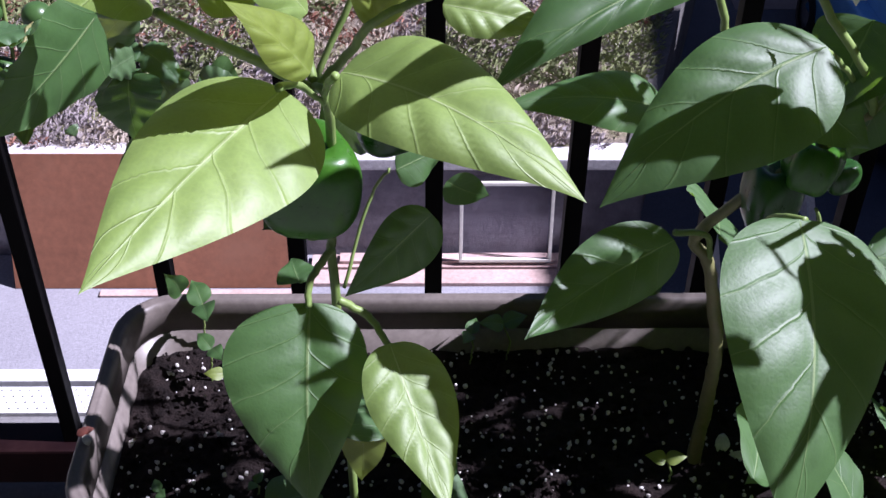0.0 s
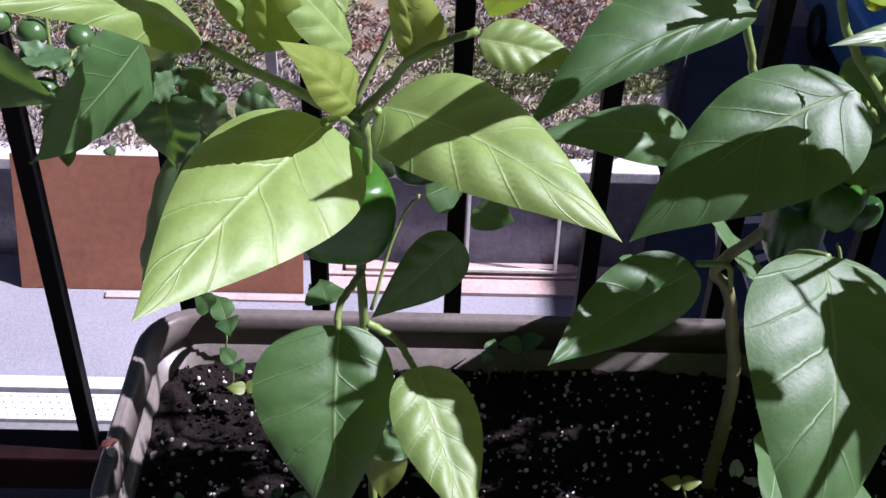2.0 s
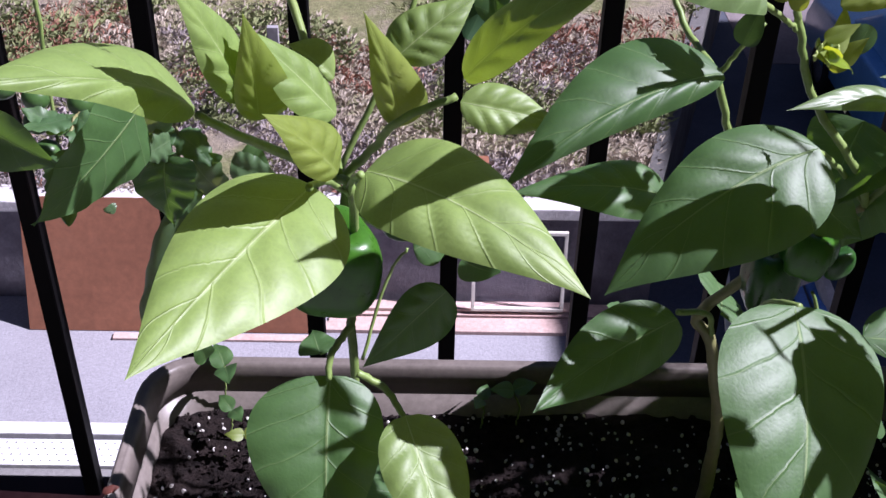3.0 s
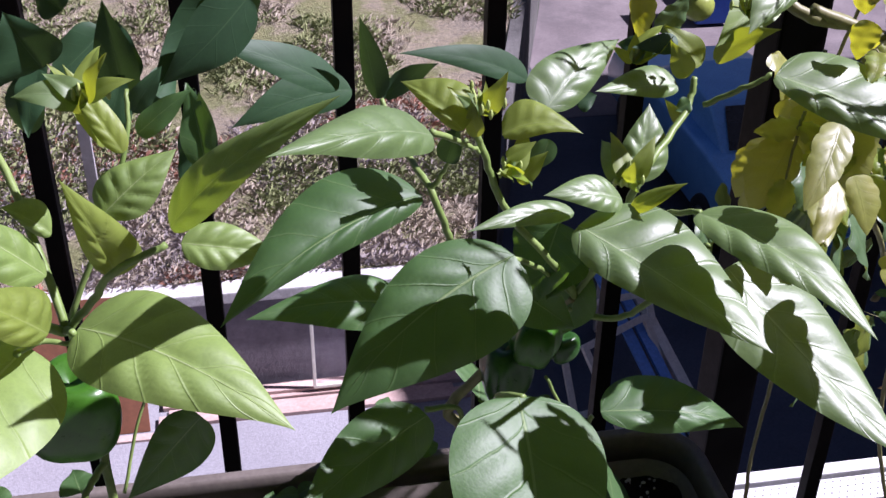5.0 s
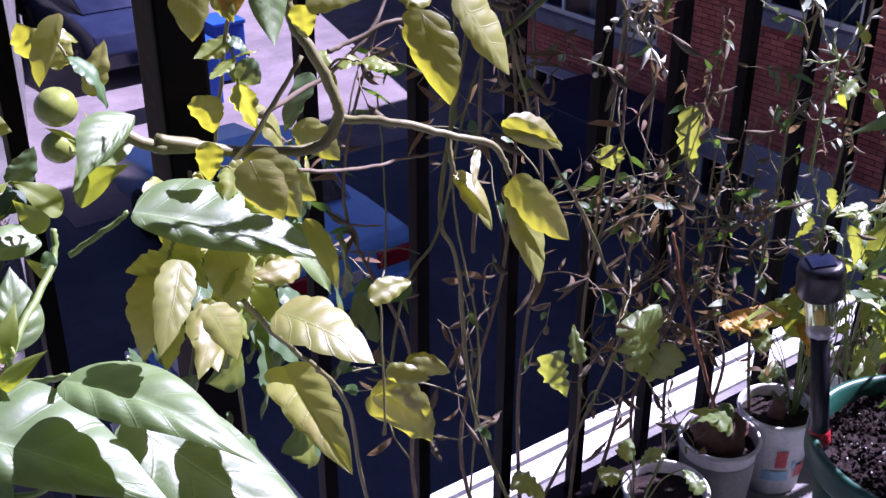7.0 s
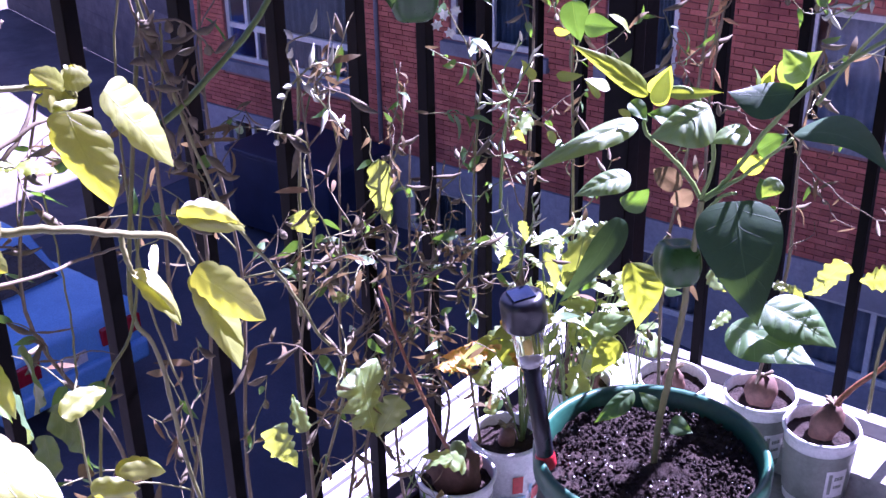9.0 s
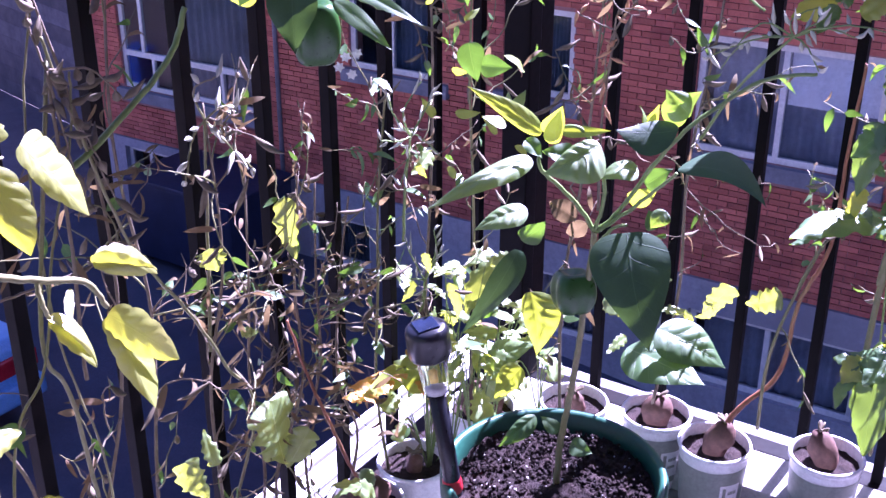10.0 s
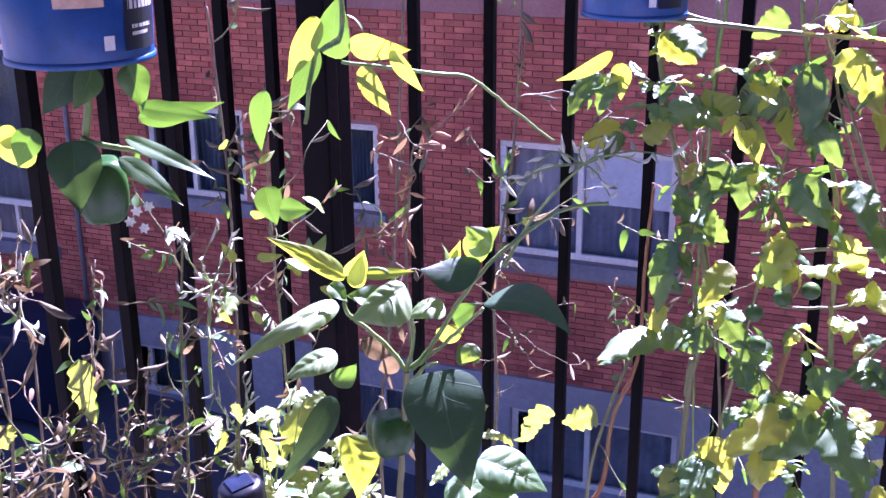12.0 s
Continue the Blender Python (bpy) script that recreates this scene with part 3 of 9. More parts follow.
def shaped(plant, kind, base, mid, tip, left, right):
    """A leaf from base to tip whose midrib passes mid, with its two halves reaching out by left and right at the widest."""
    global leaf_count
    leaf_count += 1
    base, mid, tip, left, right = (Vector(p) for p in (base, mid, tip, left, right))
    rnd = random.Random(leaf_count * 7)
    bm = bmesh.new()
    uvl = bm.loops.layers.uv.verify()
    wide = bm.verts.layers.float.new("leaf_width")
    axis = tip - base
    length = axis.length
    k = min(0.6, max(0.2, (mid - base).dot(axis) / length ** 2))
    normal = axis.cross(left - right).normalized()
    half = (left.length + right.length) / 2
    wave, ph, droop = rnd.uniform(0.03, 0.07), rnd.uniform(0, 6.3), rnd.uniform(0.0, 0.05)
    nu, nv = (46, 16) if length > 0.045 else (22, 10)
    puff, pleat = (0.08, 0.12) if kind is TOMATO else (0.12, 0.03) if kind is THICK_SHADED else (0.26, 0.24)
    peak = max(outline(i / 200, kind) for i in range(201))
    grid = []
    for i in range(nu + 1):
        u = i / nu
        centre = base * ((u - k) * (u - 1) / k) + mid * (u * (u - 1) / (k * (k - 1))) + tip * (u * (u - k) / (1 - k))
        centre -= normal * droop * length * u ** 4
        w = max(outline(u, kind), 0.0) / peak
        row = []
        for j in range(nv + 1):
            s = 2 * j / nv - 1
            m = abs(s)
            reach = (left if s > 0 else right) * (m * w)
            h = min(half, 0.024) * w
            phase = 5.5 * (u - 0.42 * (m / 2) ** 0.75 + (0.07 if s > 0 else 0.0))
            groove = abs(math.sin(math.pi * (phase - 0.5))) ** 0.65
            lift = h * (puff * m * (1 - m) + pleat * groove * m ** 0.6 * (1 - m ** 3) * min(1, 5 * u * (1 - u))) + wave * h * s * s * math.sin(ph + 9 * u + (2 if s > 0 else 0))
            v = bm.verts.new(centre + reach + normal * lift - axis * (0.05 * m * w))
            v[wide] = 2 * half
            row.append(v)
        grid.append(row)
    for i in range(nu):
        for j in range(nv):
            f = bm.faces.new((grid[i][j], grid[i][j + 1], grid[i + 1][j + 1], grid[i + 1][j]))
            f.smooth = True
            for lp, (a, b) in zip(f.loops, ((i, j), (i, j + 1), (i + 1, j + 1), (i + 1, j))):
                lp[uvl].uv = (a / nu, b / nv)
    ob = part("leaf", bm, kind, plant)
    ob.matrix_parent_inverse = Matrix.Translation(plant.location).inverted()
    return ob


def stem(plant, material, points, r0, r1):
    ps = curve_points(points, 7)
    n = len(ps)
    rnd = random.Random(n + int(abs(points[0][0]) * 1000))
    bm = tube(bmesh.new(), [p + Vector((rnd.uniform(-1, 1), rnd.uniform(-1, 1), rnd.uniform(-1, 1))) * 0.0006 for p in ps],
              [(r0 + (r1 - r0) * k / (n - 1)) * rnd.uniform(0.96, 1.05) for k in range(n)], 8)
    ob = part("stem", bm, material, plant, "", True)
    ob.matrix_parent_inverse = Matrix.Translation(plant.location).inverted()
    return ob


def compound(plant, base, tip, size, seed, yellow=0.3, pairs=2):
    """A drooping tomato leaf: lobed leaflets in pairs along a thin stalk."""
    rnd = random.Random(seed)
    base, tip = Vector(base), Vector(tip)
    mid = (base + tip) / 2 + Vector((0, 0, 0.25 * (tip - base).length))
    ps = curve_points([base, mid, tip], 6)
    stem(plant, VINE, [base, mid, tip], 0.0012, 0.0007)
    axis = (tip - base).normalized()
    out = axis.cross(Vector((0, 0, 1)))
    out = out.normalized() if out.length > 0.05 else Vector((0, 1, 0))
    spots = [(ps[-1], axis + Vector((0, 0, -0.5)), 1.0)]
    for k in range(pairs):
        p = ps[int((k + 0.6) / (pairs + 0.4) * (len(ps) - 1))]
        for sgn in (-1, 1):
            spots.append((p, out * sgn * rnd.uniform(0.7, 1.1) + axis * 0.4 + Vector((0, 0, rnd.uniform(-0.6, 0.3))), rnd.uniform(0.55, 0.9)))
    for p, d, f in spots:
        d = (d + Vector((rnd.gauss(0, 0.25), rnd.gauss(0, 0.25), rnd.gauss(0, 0.2)))).normalized()
        n = Vector((rnd.gauss(-0.1, 0.4), rnd.gauss(-0.15, 0.4), 0.9))
        kind = LOBED if rnd.random() < yellow else LOBED_DARK
        leaf(plant, kind, p, p + d * size * f * 0.85, size * f * rnd.uniform(0.4, 0.62), n, rnd.uniform(-0.12, 0.18))


def frond(plant, base, tip, size, seed, pairs):
    """A yellowed leaf with small rounded lobes along its rib."""
    rnd = random.Random(seed)
    base, tip = Vector(base), Vector(tip)
    stem(plant, VINE, [base, (base + tip) / 2 + Vector((0, 0, 0.008)), tip], 0.001, 0.0006)
    axis = (tip - base).normalized()
    out = axis.cross(Vector((0, 0, 1))).normalized()
    for k in range(pairs * 2 + 1):
        p = base.lerp(tip, 0.3 + 0.7 * k / (pairs * 2))
        for sgn in (-1, 1):
            d = (out * sgn + axis * 0.6 + Vector((0, 0, rnd.uniform(-0.3, 0.4)))).normalized()
            leaf(plant, YELLOWED, p, p + d * size * rnd.uniform(0.6, 1.0), size * 0.7, (rnd.gauss(0, 0.4), -0.4, 1), 0.12)


# ---------------------------------------------------------------- the trough
SOIL_Z = 0.240


def rounded_ring(bm, x0, x1, y0, y1, r, z, seg=6):
    vs = []
    for cx, cy, a0 in ((x1 - r, y1 - r, 0), (x0 + r, y1 - r, 90), (x0 + r, y0 + r, 180), (x1 - r, y0 + r, 270)):
        for k in range(seg + 1):
            a = radians(a0 + 90 * k / seg)
            vs.append(bm.verts.new((cx + r * math.cos(a), cy + r * math.sin(a), z)))
    return vs


def lofted(bm, rings):
    for a, b in zip(rings, rings[1:]):
        n = len(a)
        for k in range(n):
            bm.faces.new((a[k], a[(k + 1) % n], b[(k + 1) % n], b[k]))


def trough(x0, x1, y0, y1, h):
    t = thing("planter_trough", "long taupe plastic planter trough with rolled rim", "planter", ((x0 + x1) / 2, (y0 + y1) / 2, 0))
    w, d = (x1 - x0) / 2, (y1 - y0) / 2
    bm = bmesh.new()
    rings = []
    for inset, z, r in ((0.03, 0.0, 0.03), (0.028, 0.004, 0.03), (0.009, h - 0.031, 0.042), (0.0132, h - 0.031, 0.038), (0.021, SOIL_Z - 0.02, 0.034)):
        rings.append(rounded_ring(bm, -w + inset, w - inset, -d + inset, d - inset, r, z))
    lofted(bm, rings)
    bm.faces.new(rings[0][::-1])
    part("shell", bm, TROUGH, t, "", True)
    bm = bmesh.new()
    rings = []
    for inset, z, r in ((0.008, h - 0.03, 0.042), (0.001, h - 0.028, 0.046), (0.0, h - 0.012, 0.046), (0.0006, h - 0.004, 0.046), (0.0025, h - 0.0008, 0.045), (0.0045, h, 0.044), (0.0062, h - 0.0016, 0.043),
                        (0.0078, h - 0.0012, 0.042), (0.0098, h - 0.002, 0.04), (0.0115, h - 0.005, 0.039), (0.013, h - 0.03, 0.038)):
        rings.append(rounded_ring(bm, -w + inset, w - inset, -d + inset, d - inset, r, z))
    lofted(bm, rings + rings[:1])
    part("rim", bm, TROUGH, t, "rolled taupe rim", True)
    return t


TR = (-0.255, 0.417, 0.625, 0.862)
trough(*TR, 0.29)


def soil_bed(bm, inside, z, lo, hi, n, rough=0.004):
    """A lumpy bed of earth clipped to a shape."""
    vs = {}
    for i in range(n + 1):
        for j in range(n + 1):
            x, y = lo[0] + (hi[0] - lo[0]) * i / n, lo[1] + (hi[1] - lo[1]) * j / n
            p = inside(x, y)
            h = rough * (noise.noise(Vector((p[0] * 60, p[1] * 60, 3))) + 0.6 * noise.noise(Vector((p[0] * 160, p[1] * 160, 9))) + 1.6 * noise.noise(Vector((p[0] * 14, p[1] * 14, 1))))
            vs[i, j] = bm.verts.new((p[0], p[1], z + h))
    for i in range(n):
        for j in range(n):
            bm.faces.new((vs[i, j], vs[i + 1, j], vs[i + 1, j + 1], vs[i, j + 1]))
    return bm


def add_crumbs(name, count, place, size, seed, material, label, category):
    """Small grains built from one lump, in one mesh."""
    rnd = random.Random(seed)
    src = bmesh.new()
    bmesh.ops.create_icosphere(src, subdivisions=1, radius=1.0)
    base = [v.co.copy() for v in src.verts]
    tris = [[v.index for v in f.verts] for f in src.faces]
    src.free()
    verts, faces = [], []
    for _ in range(count):
        x, y, z = place(rnd)
        s = rnd.uniform(*size)
        m = Euler((rnd.random() * 6, rnd.random() * 6, rnd.random() * 6)).to_matrix() @ Matrix.Diagonal((s, s * rnd.uniform(0.6, 1), s * 0.7))
        o = len(verts)
        verts += [m @ (v * rnd.uniform(0.8, 1.2)) + Vector((x, y, z)) for v in base]
        faces += [[o + i for i in t] for t in tris]
    me = bpy.data.meshes.new(name)
    me.from_pydata(verts, [], faces)
    me.materials.append(material)
    return tagged(new(name, me), label, category, kind="stuff")


bm = soil_bed(bmesh.new(), lambda x, y: (x, y), SOIL_Z, (TR[0] + 0.018, TR[2] + 0.018), (TR[1] - 0.018, TR[3] - 0.018), 110)
tagged(part("trough_soil", bm, SOIL, None, "dark moist potting soil filling the trough", True), category="soil", kind="stuff")
in_trough = lambda r: (r.uniform(TR[0] + 0.022, TR[1] - 0.022), r.uniform(TR[2] + 0.022, TR[3] - 0.022), SOIL_Z + r.uniform(-0.001, 0.004))
on_trough = lambda r: (r.uniform(TR[0] + 0.022, TR[1] - 0.022), r.uniform(TR[2] + 0.022, TR[3] - 0.022), SOIL_Z + r.uniform(0.0025, 0.006))
add_crumbs("perlite_grains", 900, on_trough, (0.0006, 0.0026), 5, PERLITE, "white perlite grains scattered in the dark soil", "perlite")
add_crumbs("soil_crumbs", 2500, in_trough, (0.001, 0.004), 6, SOIL, "dark crumbs of soil in the trough", "soil")

REDSTEM = surface("reddish_brown_stem", (0.19, 0.065, 0.035), (0.33, 0.15, 0.075), 30, 200, 0.55, 0, 0.3, 0.3, 0.0008, (0.27, 0.17, 0.07))
pepper_a = thing("pepper_plant", "bushy bell pepper plant with large green leaves growing in the trough", "plant", (-0.055, 0.66, SOIL_Z), "bell pepper plants")
pepper_b = thing("pepper_plant", "tall bell pepper plant with glossy leaves at the trough's end", "plant", (0.195, 0.72, SOIL_Z), "bell pepper plants")
pepper_c = thing("pepper_plant", "bell pepper plant with heart-shaped leaves growing in the round green pot", "plant", (1.123, 0.564, 0.245), "bell pepper plants")
hanging_pepper = thing("hanging_pepper_plant", "pepper plant growing downwards out of a hanging blue tub", "plant", (0.955, 0.77, 0.88), "hanging pepper plants")
hanging_pepper_b = thing("hanging_pepper_plant", "thin pepper shoots with yellow-green leaves hanging by the corner post", "plant", (1.2, 0.55, 0.9), "hanging pepper plants")
tomato = thing("tomato_plant", "leggy tomato vine with yellowing leaves trained along the railing", "plant", (0.8, 0.84, 0.0), "tomato plants")
tomato_left = thing("tomato_plant", "dark-leaved tomato plant with a truss of green fruit", "plant", (-0.42, 0.8, 0.0), "tomato plants")
tomato_right = thing("tomato_plant", "tangled tomato plant with curled leaves climbing the side railing", "plant", (1.42, 0.3, 0.0), "tomato plants")
radish_leaves = thing("radish_plant", "patch of radish plants with lobed leaves growing in the white cups", "plant", (1.0, 0.8, 0.12))
# ---- leaves begin ----
shaped(pepper_a, PALE, (-0.071, 0.575, 0.647), (-0.094, 0.526, 0.647), (-0.130, 0.450, 0.642), (0.031, -0.013, -0.017), (-0.030, 0.018, 0.004))
shaped(pepper_a, PALE, (-0.046, 0.575, 0.655), (-0.009, 0.544, 0.661), (0.052, 0.505, 0.640), (0.015, 0.027, 0.006), (-0.015, -0.019, -0.012))
shaped(pepper_b, PEPPER, (0.183, 0.635, 0.636), (0.142, 0.617, 0.626), (0.073, 0.585, 0.577), (0.024, -0.021, -0.026), (-0.018, 0.019, 0.011))
shaped(pepper_b, PEPPER, (0.134, 0.660, 0.665), (0.086, 0.635, 0.662), (0.019, 0.600, 0.631), (0.007, -0.003, -0.011), (-0.017, 0.028, 0.011))
shaped(pepper_a, PEPPER, (0.131, 0.720, 0.549), (0.081, 0.699, 0.570), (0.031, 0.690, 0.571), (0.004, -0.015, -0.013), (-0.000, 0.019, 0.007))
shaped(pepper_a, PALE, (-0.001, 0.670, 0.640), (0.026, 0.667, 0.636), (0.054, 0.670, 0.627), (0.005, 0.011, 0.009), (-0.001, -0.008, -0.011))
shaped(pepper_a, PALE, (-0.001, 0.620, 0.680), (0.037, 0.594, 0.730), (0.084, 0.580, 0.766), (-0.004, 0.017, 0.005), (0.006, -0.009, -0.006))
shaped(pepper_b, SMOOTH, (0.130, 0.600, 0.732), (0.091, 0.550, 0.761), (0.050, 0.515, 0.773), (0.002, -0.004, -0.012), (-0.006, 0.029, -0.001))
shaped(pepper_b, YOUNG, (0.154, 0.645, 0.711), (0.142, 0.661, 0.720), (0.126, 0.685, 0.725), (-0.005, 0.001, -0.003), (0.016, 0.011, 0.008))
shaped(pepper_b, YOUNG, (0.167, 0.610, 0.725), (0.180, 0.608, 0.731), (0.206, 0.600, 0.728), (-0.000, 0.013, 0.007), (-0.000, -0.005, -0.005))
shaped(pepper_b, SMOOTH, (0.205, 0.665, 0.711), (0.222, 0.680, 0.722), (0.263, 0.720, 0.727), (-0.020, 0.004, 0.006), (0.010, -0.002, -0.010))
shaped(pepper_b, SMOOTH, (0.294, 0.700, 0.704), (0.266, 0.690, 0.709), (0.238, 0.683, 0.711), (0.003, -0.004, -0.006), (-0.000, 0.015, 0.006))
shaped(pepper_b, SMOOTH, (0.256, 0.655, 0.665), (0.264, 0.667, 0.685), (0.271, 0.680, 0.703), (-0.012, 0.003, 0.002), (0.019, 0.003, -0.004))
shaped(pepper_b, SMOOTH, (0.230, 0.600, 0.688), (0.209, 0.592, 0.698), (0.185, 0.590, 0.700), (0.000, -0.006, -0.007), (-0.003, 0.010, 0.006))
shaped(pepper_b, SMOOTH, (0.208, 0.610, 0.676), (0.178, 0.596, 0.685), (0.146, 0.585, 0.686), (-0.002, -0.005, -0.004), (-0.003, 0.007, 0.004))
shaped(pepper_b, YOUNG, (0.235, 0.600, 0.681), (0.245, 0.592, 0.693), (0.258, 0.585, 0.704), (0.001, 0.006, 0.002), (0.002, -0.005, -0.002))
shaped(pepper_b, SMOOTH, (0.258, 0.567, 0.696), (0.281, 0.530, 0.697), (0.316, 0.483, 0.676), (0.020, 0.012, 0.001), (-0.013, -0.007, -0.004))
shaped(pepper_b, SMOOTH, (0.205, 0.592, 0.679), (0.232, 0.564, 0.670), (0.284, 0.515, 0.647), (0.029, 0.026, 0.007), (-0.015, -0.008, -0.007))
shaped(pepper_b, SMOOTH, (0.295, 0.600, 0.639), (0.326, 0.564, 0.607), (0.370, 0.505, 0.575), (0.031, 0.021, 0.002), (-0.027, -0.012, -0.006))
shaped(pepper_b, SMOOTH, (0.337, 0.664, 0.723), (0.375, 0.641, 0.712), (0.436, 0.610, 0.684), (0.021, 0.027, 0.011), (-0.011, -0.007, -0.007))
shaped(pepper_b, PEPPER, (0.273, 0.710, 0.446), (0.320, 0.707, 0.443), (0.396, 0.720, 0.408), (0.003, 0.029, 0.009), (-0.002, -0.012, -0.011))
shaped(pepper_b, PEPPER, (0.146, 0.705, 0.464), (0.109, 0.692, 0.449), (0.050, 0.640, 0.440), (0.017, -0.003, -0.023), (-0.015, 0.011, 0.020))
shaped(pepper_b, PEPPER, (0.189, 0.630, 0.536), (0.188, 0.576, 0.508), (0.172, 0.505, 0.426), (0.050, 0.017, -0.014), (-0.051, -0.003, 0.011))
shaped(pepper_a, PEPPER, (-0.074, 0.635, 0.474), (-0.075, 0.606, 0.446), (-0.073, 0.565, 0.379), (0.033, 0.007, -0.005), (-0.047, -0.001, 0.002))
shaped(pepper_a, PALE, (-0.029, 0.610, 0.466), (-0.017, 0.581, 0.448), (0.004, 0.530, 0.421), (0.025, 0.015, -0.006), (-0.022, -0.009, 0.001))
shaped(pepper_a, PEPPER, (-0.005, 0.700, 0.488), (-0.030, 0.698, 0.460), (-0.059, 0.690, 0.428), (0.016, 0.002, -0.020), (-0.010, 0.002, 0.015))
shaped(pepper_a, PALE, (-0.100, 0.585, 0.687), (-0.108, 0.566, 0.724), (-0.119, 0.550, 0.757), (-0.006, -0.013, -0.003), (0.001, 0.017, 0.006))
shaped(pepper_a, PALE, (-0.061, 0.600, 0.670), (-0.079, 0.584, 0.702), (-0.097, 0.570, 0.730), (-0.007, -0.015, -0.003), (0.001, 0.015, 0.003))
shaped(pepper_a, YOUNG, (-0.095, 0.585, 0.675), (-0.092, 0.566, 0.706), (-0.092, 0.555, 0.740), (-0.009, -0.004, 0.002), (0.014, 0.012, -0.003))
shaped(pepper_a, YOUNG, (-0.033, 0.630, 0.647), (-0.036, 0.611, 0.683), (-0.046, 0.600, 0.721), (-0.010, -0.004, 0.004), (0.015, 0.014, -0.004))
shaped(pepper_a, PALE, (-0.034, 0.630, 0.685), (-0.017, 0.635, 0.699), (0.005, 0.645, 0.712), (-0.011, 0.009, 0.006), (0.011, -0.005, -0.008))
shaped(pepper_a, YOUNG, (-0.021, 0.640, 0.714), (-0.033, 0.647, 0.735), (-0.046, 0.660, 0.755), (-0.006, -0.001, -0.002), (0.007, 0.004, 0.002))
shaped(pepper_a, PALE, (-0.067, 0.660, 0.658), (-0.077, 0.659, 0.669), (-0.090, 0.660, 0.677), (-0.003, -0.002, -0.004), (0.002, 0.008, 0.010))
shaped(pepper_a, PALE, (-0.127, 0.600, 0.673), (-0.148, 0.551, 0.712), (-0.187, 0.500, 0.739), (-0.000, -0.010, -0.009), (-0.022, 0.038, 0.002))
shaped(pepper_b, THICK_SHADED, (0.098, 0.760, 0.687), (0.061, 0.742, 0.716), (0.017, 0.730, 0.738), (-0.008, -0.007, -0.004), (0.005, 0.011, 0.008))
shaped(pepper_b, THICK_SHADED, (0.110, 0.800, 0.668), (0.071, 0.782, 0.671), (0.031, 0.770, 0.660), (0.001, -0.003, -0.013), (-0.007, 0.005, 0.016))
shaped(pepper_b, THICK_SHADED, (0.122, 0.760, 0.679), (0.118, 0.760, 0.704), (0.111, 0.750, 0.737), (-0.006, 0.003, -0.001), (0.010, -0.002, 0.000))
shaped(pepper_b, THICK_SHADED, (0.126, 0.760, 0.679), (0.141, 0.762, 0.690), (0.159, 0.750, 0.704), (-0.003, -0.000, 0.008), (0.005, 0.001, -0.006))
shaped(pepper_b, THICK_SHADED, (0.218, 0.760, 0.685), (0.182, 0.751, 0.705), (0.133, 0.745, 0.715), (-0.006, -0.004, -0.005), (0.004, 0.007, 0.008))
shaped(pepper_a, THICK_SHADED, (0.052, 0.740, 0.766), (0.025, 0.746, 0.743), (-0.010, 0.720, 0.711), (0.011, 0.003, -0.016), (-0.013, 0.000, 0.013))
shaped(pepper_a, THICK_SHADED, (0.002, 0.700, 0.662), (0.012, 0.710, 0.681), (0.016, 0.700, 0.718), (-0.008, 0.005, 0.002), (0.011, -0.004, -0.002))
shaped(tomato, TOMATO, (0.377, 0.578, 0.686), (0.387, 0.557, 0.685), (0.405, 0.525, 0.671), (0.019, 0.012, 0.002), (-0.014, -0.007, -0.005))
shaped(tomato, TOMATO, (0.370, 0.560, 0.664), (0.363, 0.521, 0.661), (0.361, 0.480, 0.649), (0.011, -0.011, 0.009), (-0.012, 0.010, -0.002))
shaped(tomato, TOMATO, (0.347, 0.650, 0.688), (0.336, 0.643, 0.672), (0.325, 0.640, 0.648), (0.011, -0.004, -0.006), (-0.016, 0.008, 0.004))
shaped(tomato, TOMATO, (0.365, 0.670, 0.700), (0.364, 0.664, 0.686), (0.366, 0.660, 0.668), (0.011, -0.002, 0.001), (-0.011, 0.005, 0.000))
shaped(tomato, TOMATO, (0.384, 0.650, 0.695), (0.383, 0.644, 0.678), (0.384, 0.640, 0.652), (0.014, -0.003, -0.001), (-0.014, 0.006, -0.000))
shaped(tomato, TOMATO, (0.347, 0.610, 0.683), (0.345, 0.601, 0.671), (0.344, 0.585, 0.657), (0.014, 0.003, -0.002), (-0.009, 0.002, 0.001))
shaped(tomato, TOMATO, (0.387, 0.620, 0.690), (0.398, 0.615, 0.688), (0.410, 0.610, 0.686), (0.005, 0.009, 0.004), (-0.002, -0.006, -0.005))
shaped(tomato, TOMATO, (0.380, 0.600, 0.766), (0.381, 0.590, 0.754), (0.386, 0.580, 0.737), (0.012, -0.005, 0.002), (-0.010, 0.007, -0.004))
shaped(tomato, TOMATO, (0.590, 0.638, 0.681), (0.594, 0.631, 0.652), (0.600, 0.616, 0.611), (0.028, 0.010, -0.010), (-0.011, 0.004, 0.003))
shaped(tomato, TOMATO, (0.587, 0.638, 0.684), (0.604, 0.629, 0.665), (0.633, 0.625, 0.631), (0.009, 0.000, 0.011), (-0.009, 0.004, -0.012))
shaped(tomato, TOMATO, (0.586, 0.645, 0.719), (0.606, 0.641, 0.714), (0.638, 0.640, 0.693), (0.006, 0.007, 0.010), (-0.002, -0.001, -0.006))
shaped(tomato, TOMATO, (0.542, 0.640, 0.700), (0.551, 0.626, 0.688), (0.560, 0.620, 0.664), (0.008, 0.007, 0.003), (-0.005, 0.002, 0.003))
shaped(tomato, TOMATO, (0.503, 0.620, 0.820), (0.503, 0.609, 0.797), (0.509, 0.600, 0.767), (0.016, -0.007, -0.002), (-0.011, 0.010, 0.002))
